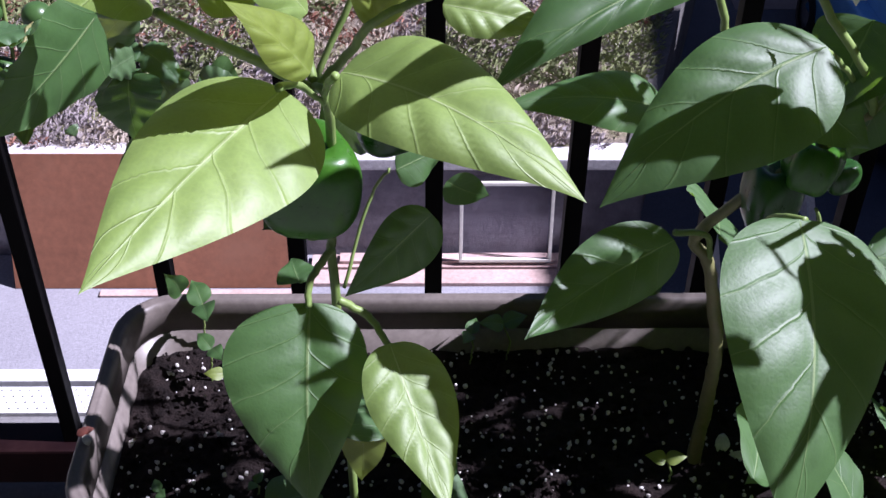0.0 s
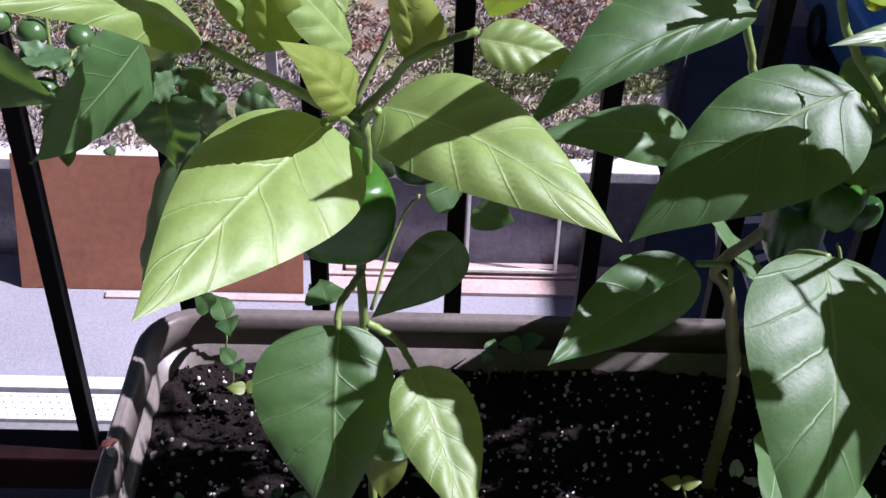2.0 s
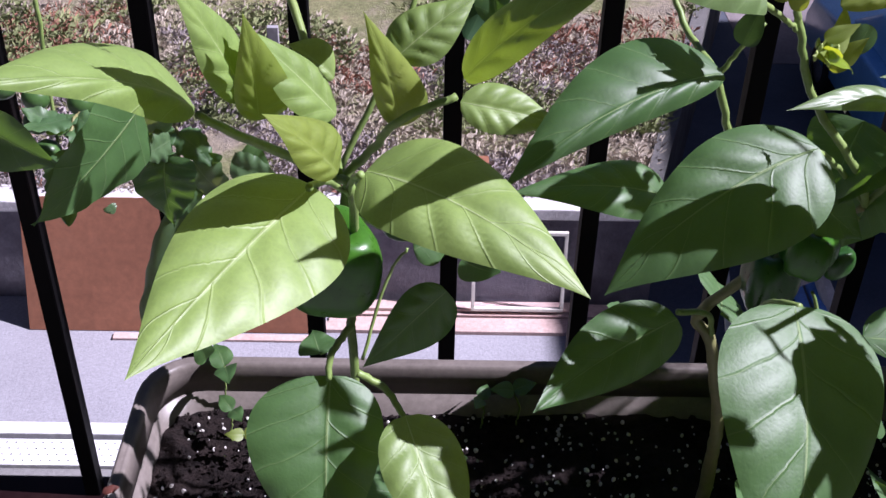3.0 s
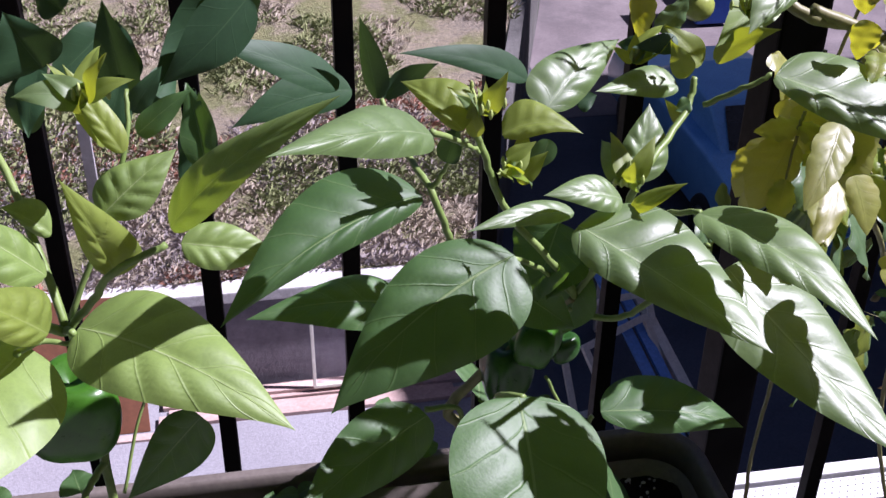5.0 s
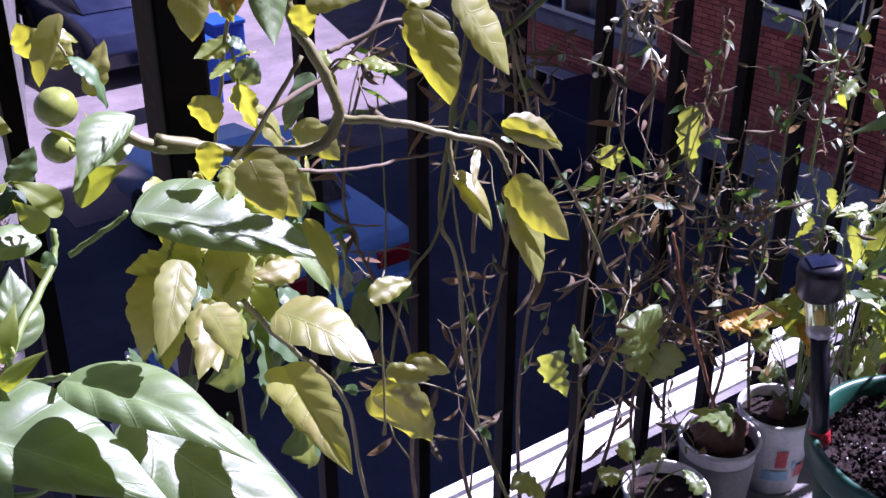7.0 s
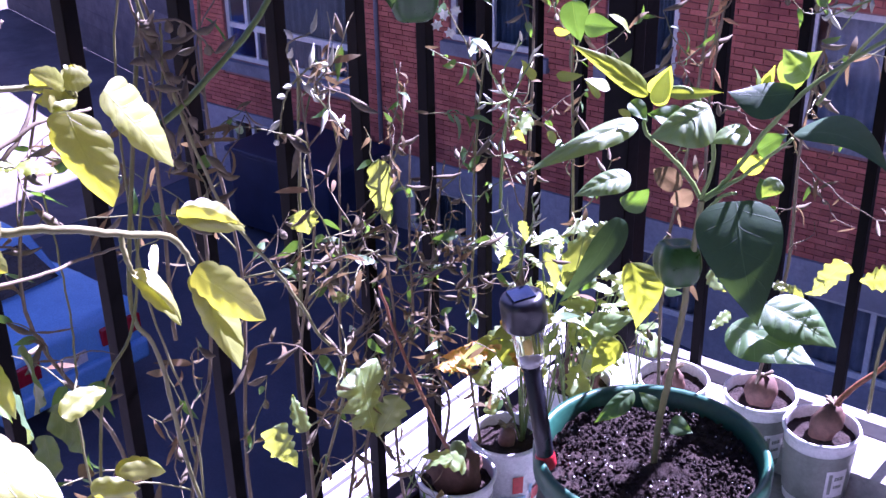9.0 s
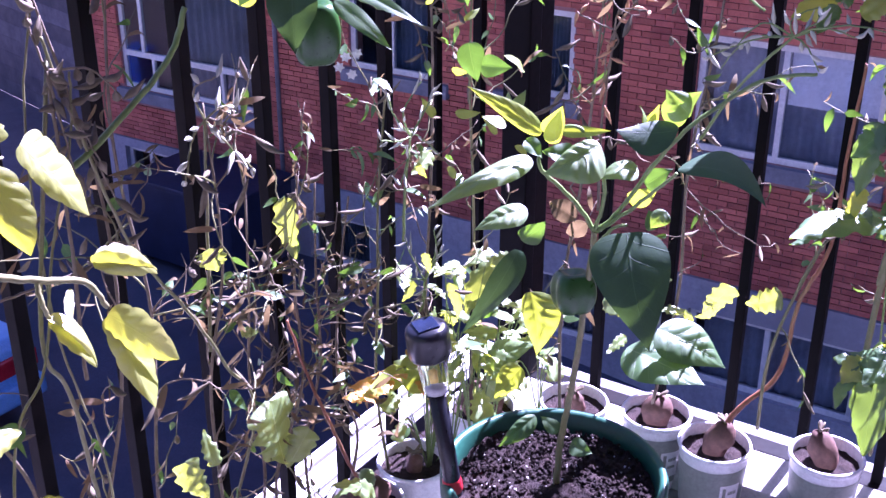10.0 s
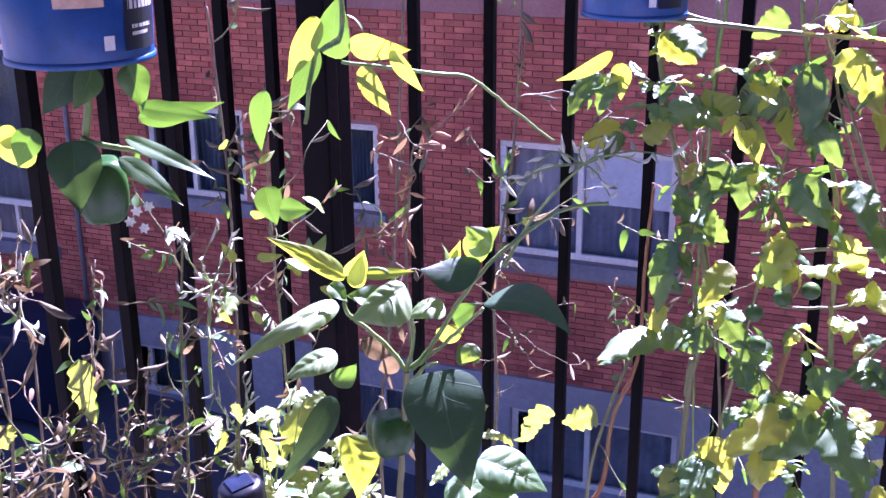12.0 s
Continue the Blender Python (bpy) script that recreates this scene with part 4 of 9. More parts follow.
shaped(tomato, TOMATO, (0.528, 0.620, 0.825), (0.539, 0.614, 0.806), (0.558, 0.605, 0.774), (0.020, 0.014, 0.008), (-0.010, -0.002, -0.005))
shaped(tomato, TOMATO, (0.429, 0.620, 0.835), (0.445, 0.615, 0.839), (0.462, 0.610, 0.837), (0.004, 0.008, 0.013), (-0.001, -0.003, -0.008))
shaped(tomato, SMOOTH, (0.407, 0.615, 0.857), (0.403, 0.611, 0.841), (0.399, 0.600, 0.823), (0.014, 0.006, -0.005), (-0.012, 0.001, 0.004))
shaped(tomato, YELLOWED, (0.392, 0.630, 0.853), (0.390, 0.627, 0.844), (0.387, 0.625, 0.831), (0.008, -0.002, -0.001), (-0.007, 0.004, 0.001))
shaped(tomato, TOMATO, (0.370, 0.630, 0.861), (0.367, 0.624, 0.848), (0.364, 0.620, 0.827), (0.009, -0.003, -0.004), (-0.011, 0.006, 0.001))
shaped(tomato, TOMATO, (0.508, 0.625, 0.831), (0.498, 0.621, 0.839), (0.486, 0.620, 0.846), (-0.002, 0.000, -0.004), (0.000, 0.000, 0.008))
shaped(tomato, TOMATO, (0.507, 0.625, 0.835), (0.514, 0.622, 0.835), (0.522, 0.620, 0.832), (0.002, 0.002, 0.006), (-0.001, -0.001, -0.007))
shaped(tomato, TOMATO, (0.531, 0.730, 0.486), (0.548, 0.720, 0.470), (0.579, 0.715, 0.421), (0.015, -0.001, 0.017), (-0.006, 0.003, -0.012))
shaped(tomato, TOMATO, (0.566, 0.735, 0.495), (0.584, 0.731, 0.489), (0.607, 0.730, 0.472), (0.004, 0.003, 0.007), (-0.003, -0.001, -0.009))
shaped(tomato, TOMATO, (0.414, 0.670, 0.736), (0.424, 0.663, 0.720), (0.440, 0.660, 0.691), (0.013, -0.002, 0.008), (-0.013, 0.005, -0.010))
shaped(tomato, TOMATO, (0.320, 0.560, 0.744), (0.308, 0.544, 0.733), (0.293, 0.530, 0.716), (0.008, -0.004, -0.003), (-0.008, 0.006, 0.002))
shaped(tomato, TOMATO, (0.327, 0.550, 0.721), (0.331, 0.545, 0.709), (0.336, 0.540, 0.692), (0.013, 0.005, -0.001), (-0.008, -0.001, -0.000))
shaped(tomato, SMOOTH, (0.344, 0.660, 0.780), (0.322, 0.643, 0.775), (0.300, 0.630, 0.763), (0.000, -0.003, -0.006), (-0.016, 0.007, 0.007))
shaped(tomato, TOMATO, (0.319, 0.680, 0.835), (0.310, 0.678, 0.817), (0.303, 0.680, 0.798), (0.004, -0.000, -0.001), (-0.010, 0.003, -0.000))
shaped(tomato, TOMATO, (0.253, 0.700, 0.791), (0.268, 0.688, 0.786), (0.285, 0.680, 0.778), (0.007, 0.004, 0.010), (-0.008, 0.001, -0.012))
shaped(tomato, TOMATO, (0.271, 0.720, 0.757), (0.273, 0.718, 0.742), (0.275, 0.720, 0.724), (0.010, -0.001, 0.001), (-0.006, 0.002, -0.000))
shaped(pepper_b, THICK_SHADED, (0.291, 0.700, 0.732), (0.275, 0.694, 0.734), (0.260, 0.690, 0.734), (0.000, -0.005, -0.006), (-0.000, 0.005, 0.003))
shaped(tomato, TOMATO, (0.448, 0.720, 0.713), (0.463, 0.716, 0.692), (0.486, 0.720, 0.665), (0.009, 0.000, 0.004), (-0.016, 0.004, -0.007))
shaped(tomato, TOMATO, (0.487, 0.740, 0.718), (0.499, 0.737, 0.701), (0.517, 0.740, 0.681), (0.012, 0.000, 0.004), (-0.011, 0.003, -0.005))
shaped(tomato, TOMATO, (0.383, 0.730, 0.675), (0.395, 0.727, 0.654), (0.412, 0.730, 0.624), (0.015, 0.000, 0.004), (-0.013, 0.004, -0.004))
shaped(tomato, TOMATO, (0.374, 0.720, 0.652), (0.366, 0.720, 0.634), (0.354, 0.720, 0.610), (0.018, -0.002, -0.009), (-0.016, 0.006, 0.003))
shaped(tomato, TOMATO, (0.418, 0.730, 0.664), (0.432, 0.726, 0.640), (0.453, 0.730, 0.605), (0.022, 0.000, 0.002), (-0.015, 0.004, -0.006))
shaped(pepper_a, YOUNG, (-0.058, 0.565, 0.660), (-0.069, 0.542, 0.690), (-0.080, 0.525, 0.713), (-0.005, -0.015, 0.000), (0.002, 0.029, -0.002))
shaped(pepper_c, THICK_SHADED, (1.090, 0.486, 0.593), (1.062, 0.465, 0.562), (1.035, 0.431, 0.505), (0.020, -0.032, 0.008), (-0.012, 0.037, -0.004))
shaped(pepper_c, THICK_SHADED, (1.120, 0.451, 0.657), (1.121, 0.415, 0.664), (1.100, 0.357, 0.647), (0.026, -0.005, 0.008), (-0.010, -0.000, -0.007))
shaped(pepper_c, SMOOTH, (1.080, 0.588, 0.652), (1.032, 0.608, 0.645), (0.970, 0.640, 0.626), (-0.002, -0.011, -0.009), (0.007, 0.009, 0.005))
shaped(pepper_c, SMOOTH, (1.080, 0.515, 0.681), (1.054, 0.529, 0.671), (1.035, 0.551, 0.659), (-0.009, -0.019, -0.021), (0.005, 0.012, 0.007))
shaped(pepper_c, THICK_SHADED, (1.130, 0.458, 0.692), (1.119, 0.484, 0.687), (1.100, 0.509, 0.691), (-0.018, -0.001, -0.018), (0.011, 0.006, 0.008))
shaped(pepper_c, SMOOTH, (1.110, 0.487, 0.651), (1.098, 0.503, 0.653), (1.090, 0.520, 0.642), (-0.012, -0.009, -0.007), (0.014, 0.008, 0.003))
shaped(pepper_c, SMOOTH, (1.140, 0.451, 0.704), (1.133, 0.461, 0.717), (1.130, 0.474, 0.729), (-0.008, 0.010, -0.010), (0.007, -0.003, 0.011))
shaped(pepper_c, YOUNG, (1.060, 0.567, 0.688), (1.028, 0.585, 0.716), (1.000, 0.613, 0.742), (-0.005, 0.003, -0.007), (0.006, -0.000, 0.010))
shaped(pepper_c, YOUNG, (1.060, 0.553, 0.679), (1.053, 0.548, 0.699), (1.050, 0.543, 0.719), (-0.003, 0.011, 0.001), (0.003, -0.006, 0.002))
shaped(pepper_c, THICK_SHADED, (1.080, 0.600, 0.550), (1.047, 0.608, 0.513), (1.020, 0.631, 0.469), (0.015, -0.011, -0.008), (-0.008, 0.009, 0.006))
shaped(pepper_c, YOUNG, (1.160, 0.627, 0.460), (1.147, 0.610, 0.433), (1.140, 0.607, 0.393), (0.005, -0.029, 0.009), (0.001, 0.018, -0.006))
shaped(pepper_c, PEPPER, (1.300, 0.564, 0.340), (1.288, 0.518, 0.341), (1.270, 0.450, 0.340), (0.038, -0.006, 0.005), (-0.036, 0.004, -0.013))
shaped(pepper_c, PEPPER, (1.300, 0.526, 0.378), (1.310, 0.493, 0.365), (1.330, 0.446, 0.335), (0.033, -0.002, 0.010), (-0.029, 0.004, -0.015))
shaped(pepper_c, SMOOTH, (1.100, 0.601, 0.586), (1.079, 0.618, 0.584), (1.060, 0.642, 0.569), (-0.010, -0.009, -0.010), (0.010, 0.010, 0.005))
shaped(pepper_c, SMOOTH, (1.300, 0.758, 0.250), (1.299, 0.728, 0.283), (1.310, 0.697, 0.299), (0.024, 0.018, 0.009), (-0.012, -0.018, -0.007))
shaped(pepper_c, YOUNG, (1.280, 0.700, 0.278), (1.268, 0.713, 0.257), (1.260, 0.729, 0.228), (0.003, -0.012, -0.009), (0.001, 0.016, 0.010))
shaped(pepper_c, PEPPER, (1.140, 0.603, 0.314), (1.120, 0.613, 0.304), (1.100, 0.629, 0.284), (-0.001, -0.008, -0.010), (0.000, 0.008, 0.004))
shaped(pepper_c, SMOOTH, (1.150, 0.470, 0.598), (1.144, 0.477, 0.591), (1.140, 0.482, 0.580), (-0.002, -0.010, -0.006), (0.003, 0.009, 0.002))
leaf(pepper_a, YOUNG, (-0.050, 0.660, 0.351), (-0.051, 0.650, 0.302), 0.030, (0.04, -0.98, 0.20), 0.02)
leaf(pepper_a, PEPPER, (-0.085, 0.680, 0.451), (-0.092, 0.700, 0.455), 0.026, (-0.13, -0.24, 0.96), 0.00)
leaf(pepper_a, YOUNG, (-0.030, 0.660, 0.710), (-0.052, 0.660, 0.756), 0.027, (0.86, -0.31, 0.41), 0.05)
leaf(pepper_a, THICK_SHADED, (-0.039, 0.700, 0.690), (-0.024, 0.720, 0.727), 0.025, (-0.22, -0.82, 0.53), 0.02)
leaf(pepper_a, PEPPER, (-0.015, 0.660, 0.714), (0.015, 0.660, 0.739), 0.016, (-0.47, -0.68, 0.57), 0.02)
leaf(pepper_a, THICK_SHADED, (-0.020, 0.720, 0.717), (-0.028, 0.740, 0.748), 0.023, (-0.46, -0.80, 0.40), 0.02)
leaf(pepper_a, THICK_SHADED, (-0.017, 0.740, 0.690), (0.004, 0.780, 0.709), 0.023, (0.73, -0.57, 0.38), 0.02)
leaf(pepper_a, PEPPER, (0.017, 0.680, 0.681), (0.007, 0.720, 0.716), 0.023, (-0.53, -0.63, 0.57), 0.02)
leaf(pepper_a, THICK_SHADED, (-0.063, 0.700, 0.737), (-0.078, 0.700, 0.768), 0.037, (-0.04, -1.00, -0.02), 0.02)
leaf(pepper_a, THICK_SHADED, (-0.083, 0.720, 0.691), (-0.064, 0.720, 0.742), 0.024, (-0.39, -0.91, 0.14), 0.02)
leaf(pepper_a, PEPPER, (-0.174, 0.740, 0.391), (-0.177, 0.720, 0.425), 0.016, (0.65, -0.68, -0.34), 0.00)
leaf(tomato_left, PEPPER, (-0.170, 0.660, 0.639), (-0.211, 0.600, 0.601), 0.056, (0.84, -0.54, -0.05), 0.03)
leaf(tomato_left, PEPPER, (-0.177, 0.720, 0.572), (-0.174, 0.700, 0.534), 0.061, (-0.57, -0.74, 0.35), 0.02)
leaf(tomato_left, TOMATO_DARK, (-0.172, 0.720, 0.584), (-0.184, 0.700, 0.584), 0.024, (0.85, -0.51, 0.15), 0.02)
leaf(tomato_left, TOMATO_DARK, (-0.133, 0.700, 0.582), (-0.108, 0.700, 0.573), 0.022, (0.07, -0.98, 0.20), 0.02)
leaf(tomato_left, PEPPER, (-0.253, 0.640, 0.644), (-0.204, 0.620, 0.623), 0.040, (-0.38, -0.92, -0.02), 0.02)
leaf(tomato_left, TOMATO_DARK, (-0.160, 0.720, 0.569), (-0.139, 0.720, 0.542), 0.029, (-0.01, -1.00, -0.01), 0.02)
leaf(tomato_left, TOMATO_DARK, (-0.210, 0.700, 0.549), (-0.207, 0.700, 0.543), 0.009, (0.46, -0.86, 0.23), 0.00)
leaf(tomato_left, TOMATO_DARK, (-0.193, 0.720, 0.587), (-0.161, 0.700, 0.624), 0.034, (0.03, -0.87, -0.50), 0.02)
leaf(tomato_left, TOMATO_DARK, (-0.169, 0.720, 0.537), (-0.204, 0.700, 0.448), 0.030, (-0.41, -0.84, 0.35), 0.04)
leaf(pepper_b, YOUNG, (0.163, 0.650, 0.704), (0.159, 0.650, 0.726), 0.010, (-0.15, -0.99, -0.03), 0.02)
leaf(pepper_b, YOUNG, (0.182, 0.660, 0.685), (0.199, 0.660, 0.694), 0.009, (-0.24, -0.86, 0.45), 0.02)
leaf(pepper_b, YOUNG, (0.192, 0.670, 0.663), (0.209, 0.670, 0.682), 0.013, (-0.57, -0.64, 0.51), 0.02)
leaf(pepper_b, PEPPER, (0.222, 0.680, 0.627), (0.203, 0.660, 0.585), 0.053, (-0.72, -0.45, 0.54), 0.02)
leaf(pepper_b, PEPPER, (0.241, 0.680, 0.591), (0.226, 0.680, 0.541), 0.037, (-0.85, -0.46, 0.25), 0.02)
leaf(pepper_b, YOUNG, (0.296, 0.690, 0.713), (0.279, 0.680, 0.740), 0.014, (0.05, -0.95, -0.32), 0.02)
leaf(pepper_b, THICK_SHADED, (0.296, 0.740, 0.712), (0.275, 0.760, 0.707), 0.020, (-0.61, -0.48, 0.64), 0.02)
leaf(pepper_b, YOUNG, (0.291, 0.680, 0.687), (0.279, 0.680, 0.705), 0.007, (-0.04, -1.00, -0.03), 0.00)
leaf(pepper_b, PEPPER, (0.295, 0.680, 0.702), (0.286, 0.680, 0.697), 0.010, (-0.27, -0.84, 0.48), 0.00)
leaf(pepper_b, THICK_SHADED, (0.159, 0.720, 0.652), (0.166, 0.720, 0.679), 0.017, (-0.60, -0.78, 0.16), 0.02)
leaf(pepper_b, THICK_SHADED, (0.239, 0.720, 0.687), (0.252, 0.720, 0.691), 0.015, (-0.19, -0.78, 0.60), 0.02)
leaf(pepper_b, PEPPER, (0.212, 0.680, 0.684), (0.201, 0.680, 0.661), 0.016, (0.05, -1.00, -0.02), 0.02)
leaf(pepper_b, PALE, (0.365, 0.735, 0.746), (0.320, 0.708, 0.724), 0.028, (0.09, -0.72, 0.69), 0.03)
leaf(pepper_b, YOUNG, (0.324, 0.720, 0.710), (0.348, 0.690, 0.740), 0.017, (-0.87, -0.32, 0.37), 0.04)
leaf(pepper_b, YOUNG, (0.312, 0.710, 0.711), (0.290, 0.720, 0.734), 0.017, (0.12, -0.86, 0.49), 0.03)
leaf(pepper_b, PALE, (0.420, 0.660, 0.666), (0.441, 0.650, 0.666), 0.022, (-0.22, -0.47, 0.86), 0.02)
leaf(tomato, TOMATO, (0.405, 0.600, 0.697), (0.376, 0.600, 0.699), 0.017, (0.05, -0.66, 0.75), 0.03)
leaf(tomato, TOMATO, (0.349, 0.600, 0.690), (0.327, 0.569, 0.669), 0.017, (0.13, -0.61, 0.78), 0.03)
leaf(tomato, TOMATO, (0.421, 0.620, 0.712), (0.429, 0.600, 0.671), 0.014, (-0.37, -0.86, 0.35), 0.03)
leaf(tomato, TOMATO, (0.354, 0.620, 0.682), (0.353, 0.600, 0.646), 0.018, (-0.05, -0.87, 0.49), 0.02)
leaf(tomato, TOMATO, (0.388, 0.610, 0.699), (0.404, 0.600, 0.689), 0.017, (-0.31, -0.87, 0.38), 0.02)
leaf(tomato, TOMATO, (0.499, 0.660, 0.555), (0.523, 0.640, 0.548), 0.016, (-0.52, -0.76, 0.38), 0.02)
leaf(tomato, TOMATO, (0.586, 0.645, 0.726), (0.638, 0.640, 0.693), 0.018, (-0.28, -0.91, -0.30), 0.04)
leaf(tomato, TOMATO, (0.543, 0.640, 0.700), (0.557, 0.616, 0.666), 0.014, (0.16, -0.78, 0.61), 0.02)
leaf(tomato, TOMATO, (0.562, 0.640, 0.713), (0.546, 0.623, 0.696), 0.007, (-0.03, -0.69, 0.72), 0.02)
leaf(tomato, TOMATO, (0.437, 0.640, 0.829), (0.439, 0.640, 0.809), 0.016, (-0.76, -0.65, -0.08), 0.02)
leaf(tomato, TOMATO, (0.391, 0.640, 0.852), (0.387, 0.620, 0.833), 0.015, (-0.64, -0.46, 0.62), 0.03)
leaf(tomato, TOMATO, (0.503, 0.630, 0.831), (0.493, 0.630, 0.844), 0.016, (-0.47, -0.80, -0.36), 0.02)
leaf(tomato, TOMATO, (0.510, 0.630, 0.831), (0.528, 0.630, 0.834), 0.018, (-0.01, -1.00, 0.06), 0.02)
leaf(tomato, TOMATO, (0.517, 0.630, 0.823), (0.493, 0.630, 0.827), 0.014, (0.09, -0.83, 0.54), 0.02)
leaf(tomato, TOMATO, (0.498, 0.630, 0.832), (0.517, 0.630, 0.819), 0.018, (0.15, -0.96, 0.22), 0.02)
leaf(tomato, TOMATO, (0.500, 0.680, 0.602), (0.537, 0.680, 0.605), 0.019, (-0.05, -0.80, 0.60), 0.02)
leaf(tomato, TOMATO, (0.388, 0.660, 0.753), (0.381, 0.660, 0.731), 0.018, (-0.75, -0.61, 0.24), 0.02)
leaf(pepper_c, YOUNG, (1.060, 0.560, 0.689), (1.050, 0.541, 0.722), 0.022, (-0.77, -0.43, -0.48), 0.02)
leaf(pepper_c, YOUNG, (1.080, 0.557, 0.686), (1.080, 0.504, 0.697), 0.013, (-0.71, 0.14, 0.69), 0.02)
leaf(pepper_c, SMOOTH, (1.140, 0.475, 0.693), (1.140, 0.444, 0.729), 0.028, (-0.99, 0.08, 0.07), 0.02)
leaf(pepper_c, PEPPER, (1.080, 0.541, 0.662), (1.060, 0.566, 0.671), 0.026, (-0.41, -0.58, 0.70), 0.02)
leaf(pepper_c, PEPPER, (1.080, 0.595, 0.671), (1.080, 0.576, 0.655), 0.018, (-0.60, -0.52, 0.61), 0.02)
leaf(pepper_c, PEPPER, (1.120, 0.618, 0.541), (1.120, 0.590, 0.570), 0.025, (-0.98, -0.15, -0.14), 0.02)
leaf(pepper_c, PEPPER, (1.140, 0.491, 0.625), (1.140, 0.465, 0.648), 0.023, (-0.92, 0.25, 0.29), 0.04)
leaf(pepper_c, YOUNG, (1.140, 0.507, 0.604), (1.140, 0.477, 0.626), 0.022, (-0.97, -0.14, -0.19), 0.04)
leaf(pepper_c, PEPPER, (1.160, 0.482, 0.573), (1.160, 0.494, 0.591), 0.023, (-0.64, -0.64, 0.42), 0.02)
leaf(pepper_c, PEPPER, (1.140, 0.604, 0.313), (1.100, 0.627, 0.285), 0.022, (-0.67, -0.56, 0.49), 0.02)
leaf(pepper_c, PEPPER, (1.120, 0.547, 0.309), (1.120, 0.520, 0.305), 0.022, (-0.65, -0.11, 0.75), 0.00)
leaf(pepper_c, PEPPER, (1.120, 0.562, 0.318), (1.120, 0.587, 0.331), 0.017, (-0.62, -0.36, 0.70), 0.00)
leaf(hanging_pepper, THICK_SHADED, (0.950, 0.773, 0.827), (0.930, 0.757, 0.767), 0.047, (-0.79, -0.47, 0.39), 0.02)
leaf(hanging_pepper, PEPPER, (0.960, 0.733, 0.813), (0.960, 0.668, 0.776), 0.019, (-0.59, -0.40, 0.70), 0.03)
leaf(hanging_pepper, PEPPER, (0.960, 0.725, 0.832), (0.970, 0.640, 0.802), 0.016, (-0.55, -0.33, 0.76), 0.03)
leaf(hanging_pepper, YOUNG, (0.950, 0.816, 0.810), (0.940, 0.863, 0.813), 0.029, (-0.98, -0.21, 0.03), 0.04)
leaf(hanging_pepper, PEPPER, (0.970, 0.716, 0.848), (0.980, 0.637, 0.866), 0.021, (-0.96, -0.06, 0.25), 0.04)
leaf(hanging_pepper, THICK_SHADED, (0.950, 0.763, 0.894), (0.930, 0.786, 0.852), 0.032, (-0.71, -0.70, -0.04), 0.02)
leaf(hanging_pepper, PEPPER, (0.960, 0.714, 0.896), (0.960, 0.701, 0.858), 0.027, (-0.87, -0.47, 0.16), 0.02)
leaf(hanging_pepper, PEPPER, (0.960, 0.751, 0.891), (0.940, 0.760, 0.857), 0.025, (-0.61, -0.77, 0.16), 0.02)
leaf(hanging_pepper, PEPPER, (0.960, 0.707, 0.860), (0.970, 0.637, 0.855), 0.018, (-0.89, -0.16, 0.43), 0.04)
leaf(hanging_pepper, PEPPER, (0.950, 0.816, 0.833), (0.940, 0.832, 0.798), 0.027, (-0.89, -0.45, 0.05), 0.02)
leaf(hanging_pepper, YOUNG, (0.950, 0.836, 0.829), (0.940, 0.860, 0.824), 0.019, (-0.92, -0.39, -0.02), 0.02)
leaf(hanging_pepper_b, YOUNG, (1.200, 0.628, 0.883), (1.220, 0.569, 0.874), 0.028, (-0.93, -0.28, -0.25), 0.05)
leaf(hanging_pepper_b, YOUNG, (1.210, 0.587, 0.876), (1.220, 0.555, 0.832), 0.017, (-0.98, -0.19, -0.08), 0.02)
leaf(hanging_pepper_b, YOUNG, (1.200, 0.615, 0.860), (1.200, 0.582, 0.812), 0.025, (-1.00, -0.05, 0.03), 0.02)
leaf(hanging_pepper_b, PEPPER, (1.200, 0.645, 0.866), (1.200, 0.637, 0.931), 0.040, (-0.99, -0.12, -0.02), 0.02)
leaf(hanging_pepper_b, PEPPER, (1.200, 0.666, 0.876), (1.180, 0.692, 0.812), 0.025, (-0.76, -0.65, -0.03), 0.02)
leaf(hanging_pepper_b, PEPPER, (1.180, 0.716, 0.832), (1.180, 0.728, 0.765), 0.025, (-1.00, -0.08, -0.01), 0.02)
leaf(hanging_pepper_b, YOUNG, (1.190, 0.658, 0.909), (1.180, 0.689, 0.840), 0.027, (-0.72, -0.66, -0.19), 0.02)
leaf(hanging_pepper_b, PEPPER, (1.180, 0.708, 0.705), (1.180, 0.670, 0.708), 0.025, (-0.96, 0.02, 0.30), 0.02)
leaf(hanging_pepper_b, PEPPER, (1.180, 0.724, 0.728), (1.180, 0.712, 0.685), 0.030, (-0.82, -0.55, 0.15), 0.02)
leaf(tomato_right, LOBED_DARK, (1.380, 0.328, 0.654), (1.360, 0.336, 0.572), 0.036, (-0.91, 0.34, 0.25), 0.03)
leaf(tomato_right, LOBED_DARK, (1.380, 0.323, 0.645), (1.360, 0.348, 0.615), 0.031, (-0.86, -0.10, 0.50), 0.03)
leaf(tomato_right, LOBED_DARK, (1.380, 0.303, 0.540), (1.275, 0.379, 0.542), 0.049, (-0.17, -0.27, 0.95), 0.05)
leaf(tomato_right, LOBED_DARK, (1.400, 0.282, 0.548), (1.380, 0.312, 0.521), 0.033, (-0.88, -0.19, 0.43), 0.03)
leaf(tomato_right, LOBED_DARK, (1.400, 0.261, 0.835), (1.400, 0.214, 0.803), 0.069, (-0.96, 0.16, -0.24), 0.02)
leaf(tomato_right, LOBED, (1.400, 0.262, 0.796), (1.400, 0.250, 0.747), 0.034, (-0.94, 0.32, -0.08), 0.02)
